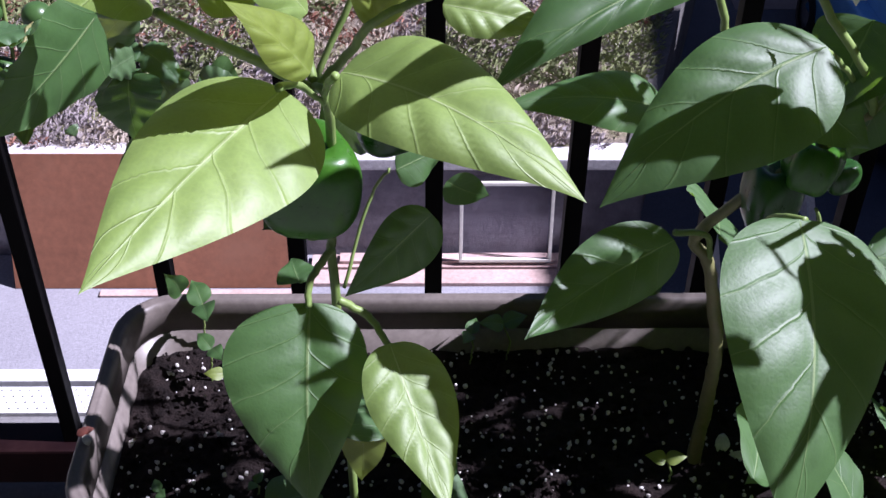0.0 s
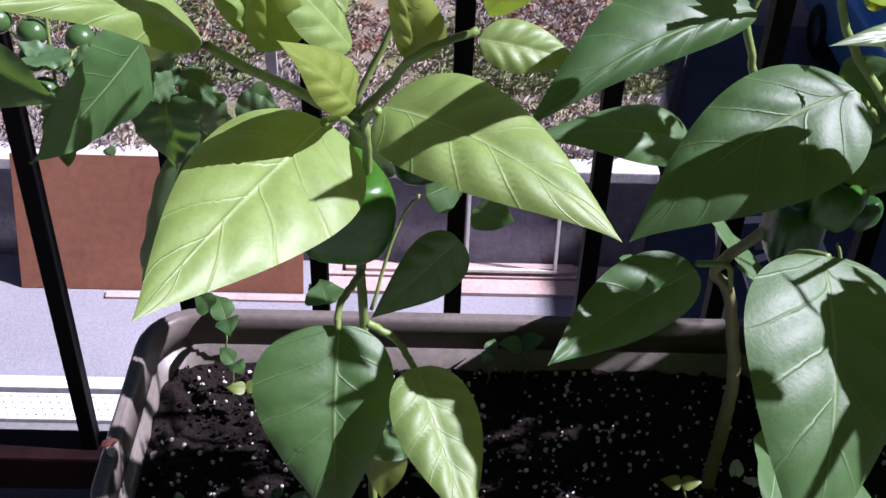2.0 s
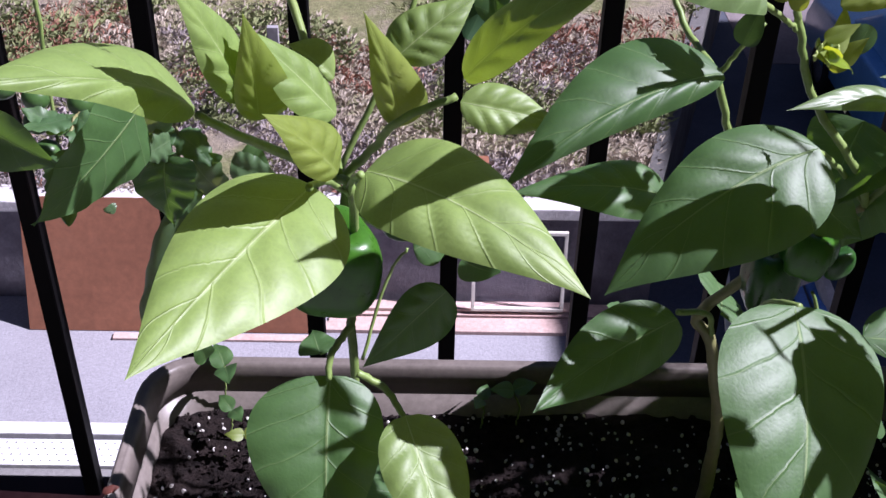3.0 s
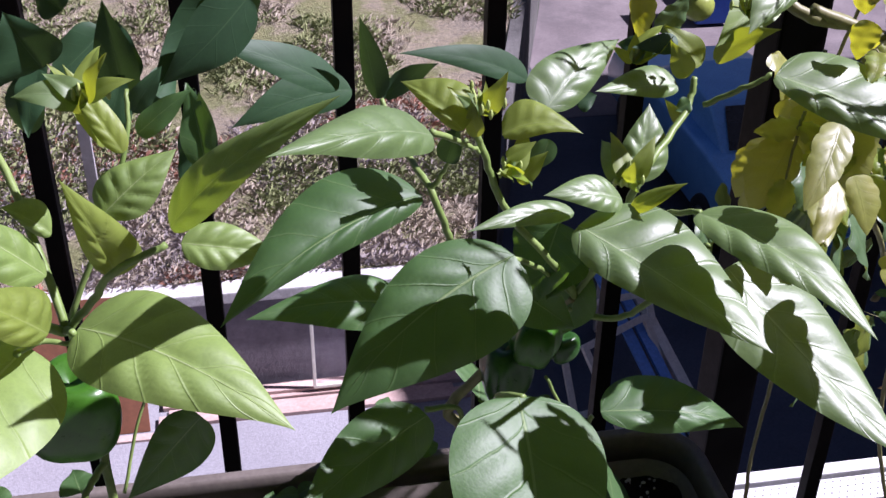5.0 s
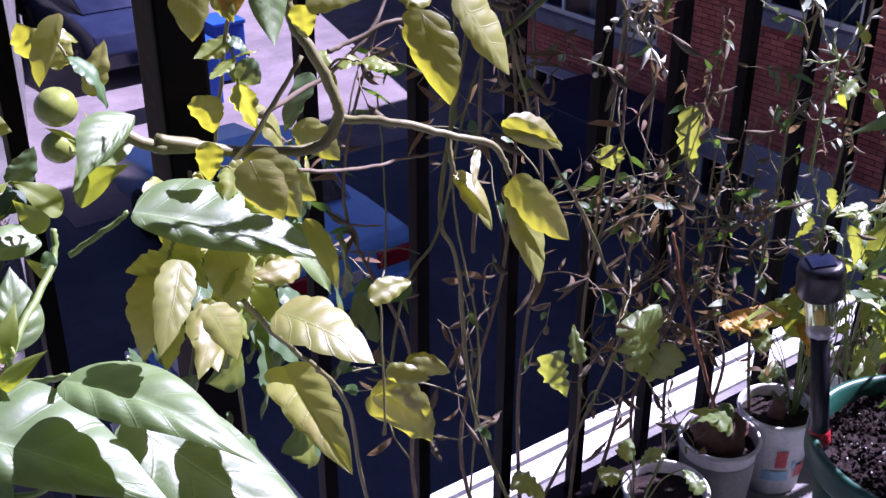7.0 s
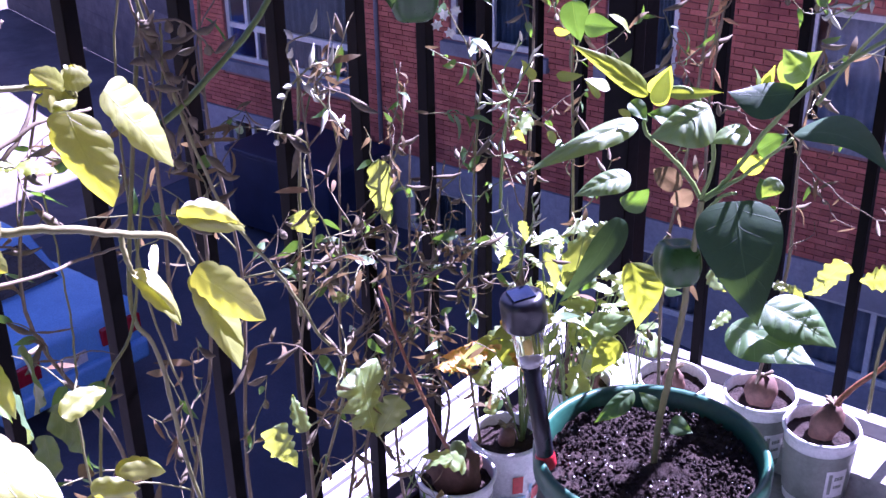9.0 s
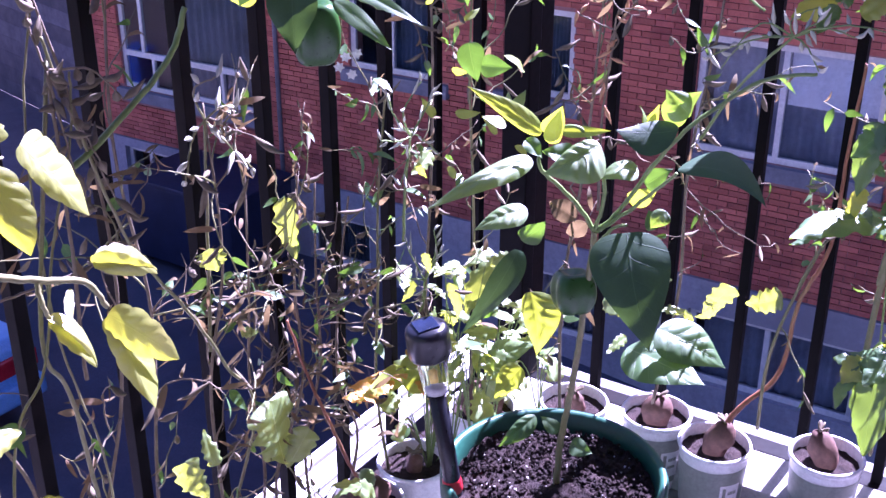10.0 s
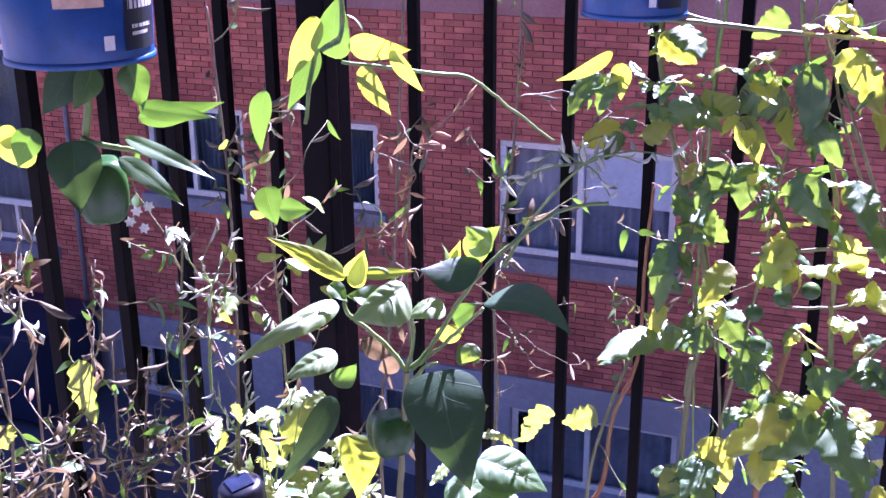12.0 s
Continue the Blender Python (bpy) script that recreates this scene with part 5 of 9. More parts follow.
leaf(tomato_right, LOBED_DARK, (1.380, 0.341, 0.794), (1.406, 0.280, 0.805), 0.066, (-0.42, -0.01, 0.91), 0.02)
leaf(tomato_right, LOBED_DARK, (1.400, 0.203, 0.857), (1.380, 0.196, 0.779), 0.038, (-0.97, 0.09, 0.24), 0.02)
leaf(tomato_right, LOBED, (1.400, 0.171, 0.870), (1.380, 0.124, 0.811), 0.044, (-0.89, -0.17, 0.43), 0.02)
leaf(tomato_right, LOBED_DARK, (1.400, 0.211, 0.729), (1.380, 0.165, 0.687), 0.048, (-0.95, 0.16, 0.27), 0.02)
leaf(tomato_right, LOBED_DARK, (1.400, 0.143, 0.736), (1.358, 0.119, 0.694), 0.039, (-0.57, -0.32, 0.75), 0.02)
leaf(tomato_right, LOBED, (1.400, 0.208, 0.666), (1.380, 0.222, 0.612), 0.045, (-0.82, 0.40, 0.41), 0.02)
leaf(tomato_right, LOBED_DARK, (1.380, 0.149, 0.472), (1.320, 0.090, 0.424), 0.054, (-0.62, -0.02, 0.79), 0.03)
leaf(tomato_right, LOBED_DARK, (1.380, 0.164, 0.476), (1.340, 0.204, 0.424), 0.057, (-0.85, -0.27, 0.45), 0.02)
leaf(tomato_right, LOBED, (1.380, 0.186, 0.474), (1.310, 0.240, 0.440), 0.052, (-0.43, 0.01, 0.90), 0.02)
leaf(tomato_right, LOBED_DARK, (1.380, 0.161, 0.501), (1.380, 0.128, 0.527), 0.036, (-0.78, 0.38, 0.49), 0.02)
leaf(tomato_right, LOBED_DARK, (1.400, 0.310, 0.677), (1.400, 0.328, 0.714), 0.035, (-0.97, 0.21, -0.10), 0.02)
leaf(tomato_right, LOBED, (1.380, 0.390, 0.777), (1.340, 0.426, 0.762), 0.033, (-0.70, -0.68, 0.24), 0.02)
leaf(tomato_right, LOBED_DARK, (1.360, 0.411, 0.839), (1.319, 0.433, 0.799), 0.028, (-0.74, -0.22, 0.64), 0.02)
leaf(tomato_right, LOBED_DARK, (1.360, 0.397, 0.839), (1.350, 0.409, 0.794), 0.025, (-0.98, 0.01, 0.22), 0.02)
leaf(tomato_right, YOUNG, (1.360, 0.388, 0.851), (1.360, 0.387, 0.811), 0.024, (-0.96, 0.27, -0.01), 0.02)
leaf(tomato_right, YOUNG, (1.360, 0.398, 0.862), (1.340, 0.454, 0.830), 0.016, (-0.90, -0.40, -0.14), 0.04)
leaf(tomato_right, LOBED_DARK, (1.380, 0.332, 0.891), (1.354, 0.301, 0.864), 0.045, (-0.38, -0.41, 0.83), 0.02)
leaf(tomato_right, LOBED, (1.380, 0.352, 0.881), (1.370, 0.310, 0.854), 0.032, (-0.89, -0.07, 0.44), 0.02)
leaf(tomato_right, LOBED_DARK, (1.400, 0.278, 0.745), (1.380, 0.303, 0.692), 0.043, (-0.95, -0.16, 0.28), 0.02)
leaf(tomato_right, LOBED_DARK, (1.400, 0.248, 0.745), (1.380, 0.256, 0.697), 0.041, (-0.92, 0.03, 0.39), 0.02)
leaf(tomato_right, LOBED, (1.400, 0.266, 0.629), (1.358, 0.289, 0.587), 0.037, (-0.71, -0.04, 0.70), 0.02)
leaf(tomato_right, LOBED_DARK, (1.400, 0.222, 0.512), (1.400, 0.257, 0.545), 0.038, (-0.93, -0.26, 0.27), 0.02)
leaf(tomato_right, LOBED_DARK, (1.400, 0.247, 0.501), (1.400, 0.207, 0.472), 0.036, (-0.91, -0.24, 0.33), 0.02)
leaf(tomato_right, LOBED, (1.380, 0.292, 0.365), (1.360, 0.316, 0.332), 0.044, (-0.88, -0.11, 0.46), 0.02)
leaf(tomato_right, LOBED_DARK, (1.380, 0.261, 0.387), (1.341, 0.291, 0.357), 0.045, (-0.57, 0.07, 0.82), 0.02)
leaf(tomato_right, LOBED_DARK, (1.400, 0.230, 0.907), (1.400, 0.261, 0.877), 0.033, (-0.94, -0.23, -0.24), 0.02)
leaf(tomato_right, LOBED, (1.400, 0.186, 0.909), (1.400, 0.157, 0.897), 0.038, (-0.88, -0.18, 0.44), 0.02)
leaf(tomato_right, LOBED_DARK, (1.400, 0.301, 0.681), (1.400, 0.268, 0.652), 0.038, (-0.98, 0.12, -0.14), 0.02)
leaf(tomato_right, LOBED_DARK, (1.400, 0.327, 0.698), (1.380, 0.284, 0.670), 0.045, (-0.31, -0.42, 0.85), 0.02)
leaf(tomato_right, LOBED, (1.400, 0.156, 0.673), (1.400, 0.123, 0.632), 0.037, (-0.96, 0.22, -0.18), 0.02)
leaf(tomato_right, LOBED_DARK, (1.400, 0.230, 0.637), (1.400, 0.196, 0.602), 0.046, (-0.98, 0.15, -0.14), 0.02)
leaf(tomato_right, LOBED_DARK, (1.400, 0.191, 0.793), (1.400, 0.158, 0.747), 0.031, (-0.98, -0.16, 0.11), 0.02)
leaf(tomato_right, LOBED, (1.400, 0.138, 0.610), (1.390, 0.103, 0.603), 0.045, (-0.23, -0.13, 0.97), 0.02)
leaf(tomato_right, LOBED_DARK, (1.400, 0.267, 0.564), (1.400, 0.233, 0.528), 0.034, (-0.93, -0.26, 0.25), 0.02)
leaf(tomato_right, LOBED_DARK, (1.400, 0.312, 0.557), (1.400, 0.278, 0.534), 0.029, (-0.72, -0.39, 0.58), 0.02)
leaf(tomato_right, LOBED, (1.380, 0.364, 0.764), (1.380, 0.335, 0.797), 0.028, (-0.94, 0.25, 0.22), 0.02)
leaf(tomato_right, LOBED_DARK, (1.400, 0.119, 0.534), (1.384, 0.087, 0.512), 0.058, (-0.35, -0.40, 0.84), 0.02)
leaf(tomato_right, LOBED_DARK, (1.380, 0.287, 0.378), (1.340, 0.276, 0.264), 0.057, (-0.94, 0.02, 0.33), 0.02)
leaf(tomato_right, LOBED, (1.400, 0.274, 0.409), (1.380, 0.250, 0.347), 0.046, (-0.95, -0.01, 0.31), 0.02)
leaf(tomato_right, LOBED_DARK, (1.400, 0.202, 0.470), (1.380, 0.233, 0.407), 0.054, (-0.96, -0.17, 0.22), 0.02)
leaf(tomato_right, YOUNG, (1.400, 0.286, 0.789), (1.400, 0.307, 0.822), 0.064, (-0.96, 0.24, -0.15), 0.02)
leaf(tomato_right, YOUNG, (1.400, 0.258, 0.792), (1.400, 0.243, 0.744), 0.033, (-0.94, 0.31, -0.10), 0.02)
leaf(radish_leaves, RADISH, (0.925, 0.800, 0.302), (0.919, 0.805, 0.381), 0.091, (0.20, -0.98, 0.08), 0.03)
leaf(radish_leaves, RADISH, (0.928, 0.800, 0.292), (0.946, 0.780, 0.338), 0.042, (-0.73, -0.68, -0.01), 0.03)
leaf(radish_leaves, RADISH, (0.811, 0.800, 0.408), (0.808, 0.780, 0.374), 0.021, (-0.27, -0.82, 0.51), 0.02)
leaf(radish_leaves, YOUNG, (1.157, 0.800, 0.300), (1.011, 0.760, 0.347), 0.029, (0.37, -0.80, 0.47), 0.04)
leaf(radish_leaves, YOUNG, (1.157, 0.800, 0.300), (1.199, 0.780, 0.251), 0.030, (-0.50, -0.86, -0.08), 0.04)
leaf(radish_leaves, YOUNG, (1.162, 0.800, 0.301), (1.153, 0.780, 0.341), 0.022, (-0.84, -0.39, -0.38), 0.04)
leaf(radish_leaves, RADISH, (1.331, 0.780, 0.203), (1.377, 0.748, 0.204), 0.060, (-0.23, -0.28, 0.93), 0.04)
leaf(radish_leaves, RADISH, (1.315, 0.780, 0.215), (1.360, 0.760, 0.172), 0.044, (-0.54, -0.82, -0.19), 0.04)
leaf(radish_leaves, RADISH, (1.301, 0.800, 0.311), (1.343, 0.780, 0.383), 0.039, (-0.83, -0.43, 0.36), 0.03)
leaf(radish_leaves, RADISH, (1.206, 0.820, 0.545), (1.254, 0.820, 0.562), 0.026, (-0.16, -0.88, 0.44), 0.03)
leaf(radish_leaves, RADISH, (1.460, 0.526, 0.325), (1.460, 0.488, 0.377), 0.037, (-0.96, -0.23, -0.17), 0.02)
leaf(radish_leaves, RADISH, (1.460, 0.471, 0.358), (1.460, 0.426, 0.379), 0.041, (-1.00, -0.01, -0.01), 0.02)
leaf(radish_leaves, DRY, (1.250, 0.618, 0.520), (1.250, 0.655, 0.532), 0.034, (-0.93, -0.11, 0.34), 0.05)
leaf(radish_leaves, DRY, (1.250, 0.604, 0.517), (1.250, 0.631, 0.496), 0.027, (-1.00, -0.05, -0.07), 0.05)
leaf(radish_leaves, RADISH, (0.868, 0.820, 0.553), (0.860, 0.820, 0.580), 0.035, (-0.70, -0.69, -0.21), 0.02)
leaf(radish_leaves, RADISH, (1.010, 0.840, 0.505), (0.997, 0.840, 0.581), 0.032, (-0.81, -0.57, -0.14), 0.02)
leaf(radish_leaves, RADISH, (0.828, 0.820, 0.304), (0.785, 0.800, 0.380), 0.036, (-0.39, -0.81, -0.43), 0.02)
leaf(radish_leaves, RADISH, (0.920, 0.820, 0.461), (0.896, 0.820, 0.472), 0.015, (0.04, -0.99, 0.09), 0.02)
leaf(pepper_b, PEPPER, (0.191, 0.680, 0.586), (0.232, 0.660, 0.559), 0.036, (-0.22, -0.91, 0.35), 0.02)
leaf(pepper_b, PEPPER, (0.231, 0.680, 0.604), (0.211, 0.660, 0.586), 0.033, (-0.34, -0.42, 0.84), 0.02)
leaf(pepper_a, PEPPER, (-0.026, 0.700, 0.520), (0.004, 0.720, 0.523), 0.030, (0.49, -0.80, 0.35), 0.02)
leaf(pepper_a, PEPPER, (0.004, 0.720, 0.498), (0.034, 0.740, 0.471), 0.024, (0.50, -0.86, -0.08), 0.02)
leaf(pepper_a, PEPPER, (-0.109, 0.680, 0.556), (-0.147, 0.660, 0.548), 0.030, (0.45, -0.89, 0.09), 0.02)
leaf(tomato_left, PEPPER, (-0.181, 0.720, 0.580), (-0.184, 0.720, 0.567), 0.023, (-0.21, -0.98, 0.05), 0.02)
leaf(tomato_left, PEPPER, (-0.150, 0.720, 0.576), (-0.150, 0.720, 0.565), 0.017, (-0.14, -0.99, 0.00), 0.02)
leaf(tomato_left, PEPPER, (-0.133, 0.720, 0.570), (-0.113, 0.720, 0.562), 0.030, (0.08, -0.98, 0.20), 0.02)
leaf(pepper_a, THICK_SHADED, (0.048, 0.740, 0.757), (-0.004, 0.720, 0.712), 0.037, (0.32, -0.95, 0.05), 0.03)
leaf(pepper_a, THICK_SHADED, (-0.026, 0.720, 0.708), (-0.031, 0.720, 0.766), 0.026, (-0.28, -0.96, -0.02), 0.03)
leaf(pepper_a, THICK_SHADED, (-0.020, 0.700, 0.708), (-0.001, 0.700, 0.734), 0.014, (0.13, -0.99, -0.10), 0.03)
leaf(pepper_a, THICK_SHADED, (0.007, 0.740, 0.645), (0.010, 0.740, 0.699), 0.023, (-0.47, -0.88, 0.03), 0.02)
leaf(pepper_a, THICK_SHADED, (-0.069, 0.720, 0.728), (-0.078, 0.700, 0.697), 0.020, (-0.22, -0.79, 0.57), 0.02)
leaf(pepper_a, THICK_SHADED, (-0.034, 0.740, 0.741), (-0.067, 0.720, 0.717), 0.029, (0.47, -0.88, 0.08), 0.02)
leaf(pepper_a, THICK_SHADED, (-0.076, 0.720, 0.746), (-0.093, 0.720, 0.717), 0.022, (0.35, -0.92, -0.20), 0.02)
leaf(pepper_a, THICK_SHADED, (-0.058, 0.760, 0.746), (-0.071, 0.760, 0.760), 0.022, (-0.06, -1.00, -0.06), 0.02)
leaf(pepper_b, PALE, (0.435, 0.670, 0.684), (0.446, 0.634, 0.649), 0.027, (0.21, -0.64, 0.74), 0.02)
leaf(pepper_b, PALE, (0.408, 0.670, 0.662), (0.429, 0.660, 0.653), 0.017, (-0.04, -0.71, 0.70), 0.02)
leaf(tomato, TOMATO, (0.374, 0.650, 0.659), (0.361, 0.618, 0.637), 0.023, (0.23, -0.61, 0.76), 0.02)
leaf(tomato, TOMATO, (0.359, 0.670, 0.678), (0.331, 0.660, 0.627), 0.026, (0.10, -0.99, 0.14), 0.02)
leaf(tomato, TOMATO, (0.566, 0.730, 0.496), (0.601, 0.720, 0.479), 0.016, (-0.14, -0.95, 0.28), 0.04)
leaf(tomato, TOMATO, (0.532, 0.730, 0.481), (0.583, 0.720, 0.418), 0.043, (-0.41, -0.89, -0.19), 0.03)
leaf(tomato, PEPPER, (0.590, 0.760, 0.547), (0.545, 0.750, 0.549), 0.019, (0.21, -0.85, 0.48), 0.02)
leaf(tomato, DRY, (0.549, 0.740, 0.506), (0.537, 0.737, 0.505), 0.017, (0.10, -0.56, 0.82), 0.02)
leaf(tomato, TOMATO, (0.404, 0.700, 0.766), (0.405, 0.700, 0.741), 0.023, (-0.71, -0.70, -0.03), 0.02)
leaf(tomato, TOMATO, (0.397, 0.680, 0.822), (0.384, 0.680, 0.834), 0.017, (-0.30, -0.89, -0.33), 0.02)
leaf(tomato, TOMATO_DARK, (0.434, 0.720, 0.773), (0.450, 0.720, 0.758), 0.021, (-0.19, -0.96, -0.20), 0.02)
leaf(tomato, TOMATO, (0.317, 0.720, 0.802), (0.308, 0.720, 0.822), 0.022, (-0.49, -0.84, -0.22), 0.02)
leaf(tomato, TOMATO, (0.342, 0.720, 0.773), (0.355, 0.720, 0.804), 0.017, (0.01, -1.00, -0.01), 0.02)
leaf(tomato, TOMATO, (0.328, 0.740, 0.787), (0.342, 0.740, 0.805), 0.015, (0.02, -1.00, -0.01), 0.02)
leaf(tomato, TOMATO_DARK, (0.294, 0.740, 0.722), (0.311, 0.740, 0.743), 0.018, (-0.13, -0.98, 0.11), 0.02)
compound(tomato_right, (1.380, 0.354, 0.827), (1.360, 0.304, 0.807), .045, 308, .3, 3)
compound(tomato_right, (1.380, 0.353, 0.824), (1.360, 0.396, 0.833), .04, 309, .1, 3)
compound(tomato_right, (1.390, 0.343, 0.801), (1.360, 0.384, 0.776), .045, 310, .15, 3)
compound(tomato_right, (1.380, 0.353, 0.851), (1.380, 0.364, 0.892), .035, 311, .3, 3)
compound(tomato_right, (1.400, 0.310, 0.826), (1.380, 0.255, 0.839), .05, 312, .7, 3)
compound(tomato_right, (1.400, 0.260, 0.859), (1.380, 0.219, 0.813), .055, 313, .9, 2)
compound(tomato_right, (1.400, 0.216, 0.885), (1.380, 0.167, 0.899), .05, 314, .6, 2)
compound(tomato_right, (1.420, 0.210, 0.853), (1.400, 0.191, 0.793), .05, 315, .2, 3)
compound(tomato_right, (1.420, 0.166, 0.862), (1.400, 0.135, 0.815), .055, 316, .5, 3)
compound(tomato_right, (1.400, 0.273, 0.798), (1.380, 0.249, 0.762), .045, 317, .8, 2)
compound(tomato_right, (1.400, 0.305, 0.739), (1.380, 0.286, 0.695), .05, 318, .15, 3)
compound(tomato_right, (1.400, 0.250, 0.738), (1.380, 0.221, 0.709), .05, 319, .1, 3)
compound(tomato_right, (1.420, 0.210, 0.724), (1.400, 0.164, 0.691), .05, 320, .15, 3)
compound(tomato_right, (1.420, 0.163, 0.723), (1.400, 0.124, 0.689), .05, 321, .6, 3)
compound(tomato_right, (1.400, 0.301, 0.678), (1.380, 0.310, 0.646), .05, 322, .8, 3)
compound(tomato_right, (1.420, 0.218, 0.678), (1.400, 0.200, 0.641), .05, 323, .8, 3)
compound(tomato_right, (1.390, 0.321, 0.642), (1.370, 0.329, 0.580), .05, 324, .4, 2)
compound(tomato_right, (1.400, 0.301, 0.538), (1.340, 0.362, 0.535), .045, 325, .2, 3)
compound(tomato_right, (1.400, 0.296, 0.560), (1.380, 0.259, 0.580), .05, 326, .1, 3)
compound(tomato_right, (1.420, 0.242, 0.602), (1.400, 0.187, 0.630), .055, 327, .7, 3)
compound(tomato_right, (1.420, 0.160, 0.633), (1.400, 0.117, 0.627), .055, 328, .8, 3)
compound(tomato_right, (1.420, 0.254, 0.516), (1.390, 0.216, 0.486), .05, 329, .1, 3)
compound(tomato_right, (1.420, 0.195, 0.554), (1.400, 0.165, 0.519), .05, 330, .2, 3)
compound(tomato_right, (1.420, 0.148, 0.575), (1.400, 0.107, 0.536), .05, 331, .2, 3)
compound(tomato_right, (1.400, 0.281, 0.387), (1.370, 0.306, 0.345), .05, 332, .1, 3)
compound(tomato_right, (1.400, 0.246, 0.454), (1.380, 0.214, 0.412), .055, 333, .1, 3)
compound(tomato_right, (1.400, 0.179, 0.481), (1.370, 0.190, 0.430), .06, 334, .15, 3)
compound(tomato_right, (1.400, 0.161, 0.484), (1.360, 0.111, 0.430), .06, 335, .2, 3)
compound(tomato_right, (1.400, 0.123, 0.464), (1.380, 0.085, 0.397), .05, 336, .6, 3)
compound(tomato_right, (1.400, 0.190, 0.392), (1.380, 0.160, 0.358), .05, 337, .3, 3)
compound(tomato, (0.396, 0.680, 0.728), (0.407, 0.660, 0.721), .04, 338, .9, 1)
compound(tomato, (0.376, 0.680, 0.681), (0.379, 0.660, 0.658), .04, 339, .9, 2)
compound(tomato, (0.402, 0.660, 0.666), (0.376, 0.640, 0.653), .035, 340, .8, 2)
compound(tomato, (0.316, 0.720, 0.815), (0.326, 0.700, 0.805), .04, 341, .8, 1)
compound(tomato, (0.439, 0.740, 0.787), (0.434, 0.720, 0.761), .035, 342, .8, 2)
compound(tomato, (0.501, 0.740, 0.741), (0.525, 0.720, 0.757), .03, 343, .7, 2)
compound(tomato, (0.357, 0.660, 0.701), (0.342, 0.640, 0.669), .04, 344, .9, 1)
compound(tomato, (0.389, 0.660, 0.681), (0.395, 0.640, 0.667), .035, 345, .9, 1)
compound(tomato_left, (-0.209, 0.680, 0.624), (-0.212, 0.660, 0.613), .05, 346, 0, 2)
compound(tomato_left, (-0.170, 0.730, 0.586), (-0.168, 0.720, 0.557), .04, 347, .3, 2)
frond(radish_leaves, (1.162, 0.800, 0.306), (1.029, 0.770, 0.336), .030, 348, 3)
frond(radish_leaves, (1.173, 0.800, 0.301), (1.194, 0.780, 0.245), .026, 349, 2)
frond(radish_leaves, (1.167, 0.800, 0.307), (1.172, 0.790, 0.337), .022, 350, 1)
leaf(radish_leaves, RADISH, (1.155, 0.760, 0.450), (1.145, 0.760, 0.479), 0.014, (-0.84, -0.45, -0.29), 0.03)
leaf(radish_leaves, RADISH, (1.362, 0.780, 0.204), (1.376, 0.818, 0.222), 0.029, (-0.04, -0.41, 0.91), 0.03)
leaf(radish_leaves, RADISH, (1.240, 0.820, 0.213), (1.257, 0.792, 0.252), 0.029, (-0.84, 0.19, 0.50), 0.03)
leaf(radish_leaves, RADISH, (1.325, 0.820, 0.347), (1.322, 0.820, 0.377), 0.019, (-0.94, -0.32, -0.09), 0.03)
leaf(radish_leaves, RADISH, (1.182, 0.820, 0.383), (1.190, 0.808, 0.412), 0.015, (-0.90, -0.43, 0.08), 0.03)
leaf(radish_leaves, RADISH, (1.409, 0.770, 0.245), (1.479, 0.791, 0.258), 0.024, (-0.05, -0.40, 0.91), 0.03)
leaf(radish_leaves, RADISH, (1.221, 0.810, 0.294), (1.178, 0.800, 0.349), 0.018, (-0.55, -0.63, -0.55), 0.03)
leaf(radish_leaves, RADISH, (1.457, 0.820, 0.312), (1.402, 0.820, 0.351), 0.039, (0.49, -0.54, 0.68), 0.03)
leaf(radish_leaves, RADISH, (1.324, 0.770, 0.179), (1.349, 0.820, 0.164), 0.022, (-0.79, 0.50, 0.35), 0.03)
leaf(radish_leaves, RADISH, (1.403, 0.790, 0.202), (1.346, 0.801, 0.252), 0.044, (0.46, -0.60, 0.65), 0.03)
leaf(radish_leaves, RADISH, (1.393, 0.770, 0.298), (1.375, 0.786, 0.311), 0.026, (0.08, -0.57, 0.82), 0.03)
leaf(radish_leaves, RADISH, (1.184, 0.770, 0.436), (1.228, 0.764, 0.436), 0.017, (-0.06, -0.47, 0.88), 0.03)
leaf(radish_leaves, RADISH, (1.183, 0.790, 0.310), (1.168, 0.800, 0.330), 0.012, (-0.63, -0.77, -0.09), 0.03)
leaf(radish_leaves, RADISH, (1.140, 0.770, 0.368), (1.185, 0.777, 0.373), 0.017, (-0.03, -0.46, 0.89), 0.03)
leaf(radish_leaves, RADISH, (1.273, 0.790, 0.368), (1.314, 0.823, 0.388), 0.024, (-0.06, -0.46, 0.89), 0.03)
leaf(radish_leaves, RADISH, (1.148, 0.790, 0.414), (1.196, 0.820, 0.433), 0.024, (-0.04, -0.48, 0.88), 0.03)
leaf(radish_leaves, RADISH, (1.440, 0.810, 0.270), (1.372, 0.810, 0.327), 0.030, (-0.35, -0.84, -0.42), 0.03)
leaf(radish_leaves, RADISH, (1.411, 0.810, 0.201), (1.473, 0.813, 0.206), 0.028, (-0.06, -0.41, 0.91), 0.03)
leaf(radish_leaves, RADISH, (1.465, 0.810, 0.092), (1.403, 0.833, 0.150), 0.060, (0.39, -0.63, 0.67), 0.03)
leaf(radish_leaves, RADISH, (1.236, 0.770, 0.350), (1.214, 0.770, 0.407), 0.021, (-0.83, -0.45, -0.32), 0.03)
leaf(radish_leaves, RADISH, (1.183, 0.800, 0.277), (1.195, 0.774, 0.321), 0.037, (-0.92, 0.19, 0.36), 0.03)
leaf(radish_leaves, RADISH, (1.450, 0.582, 0.319), (1.470, 0.557, 0.318), 0.023, (-0.23, -0.21, 0.95), 0.03)
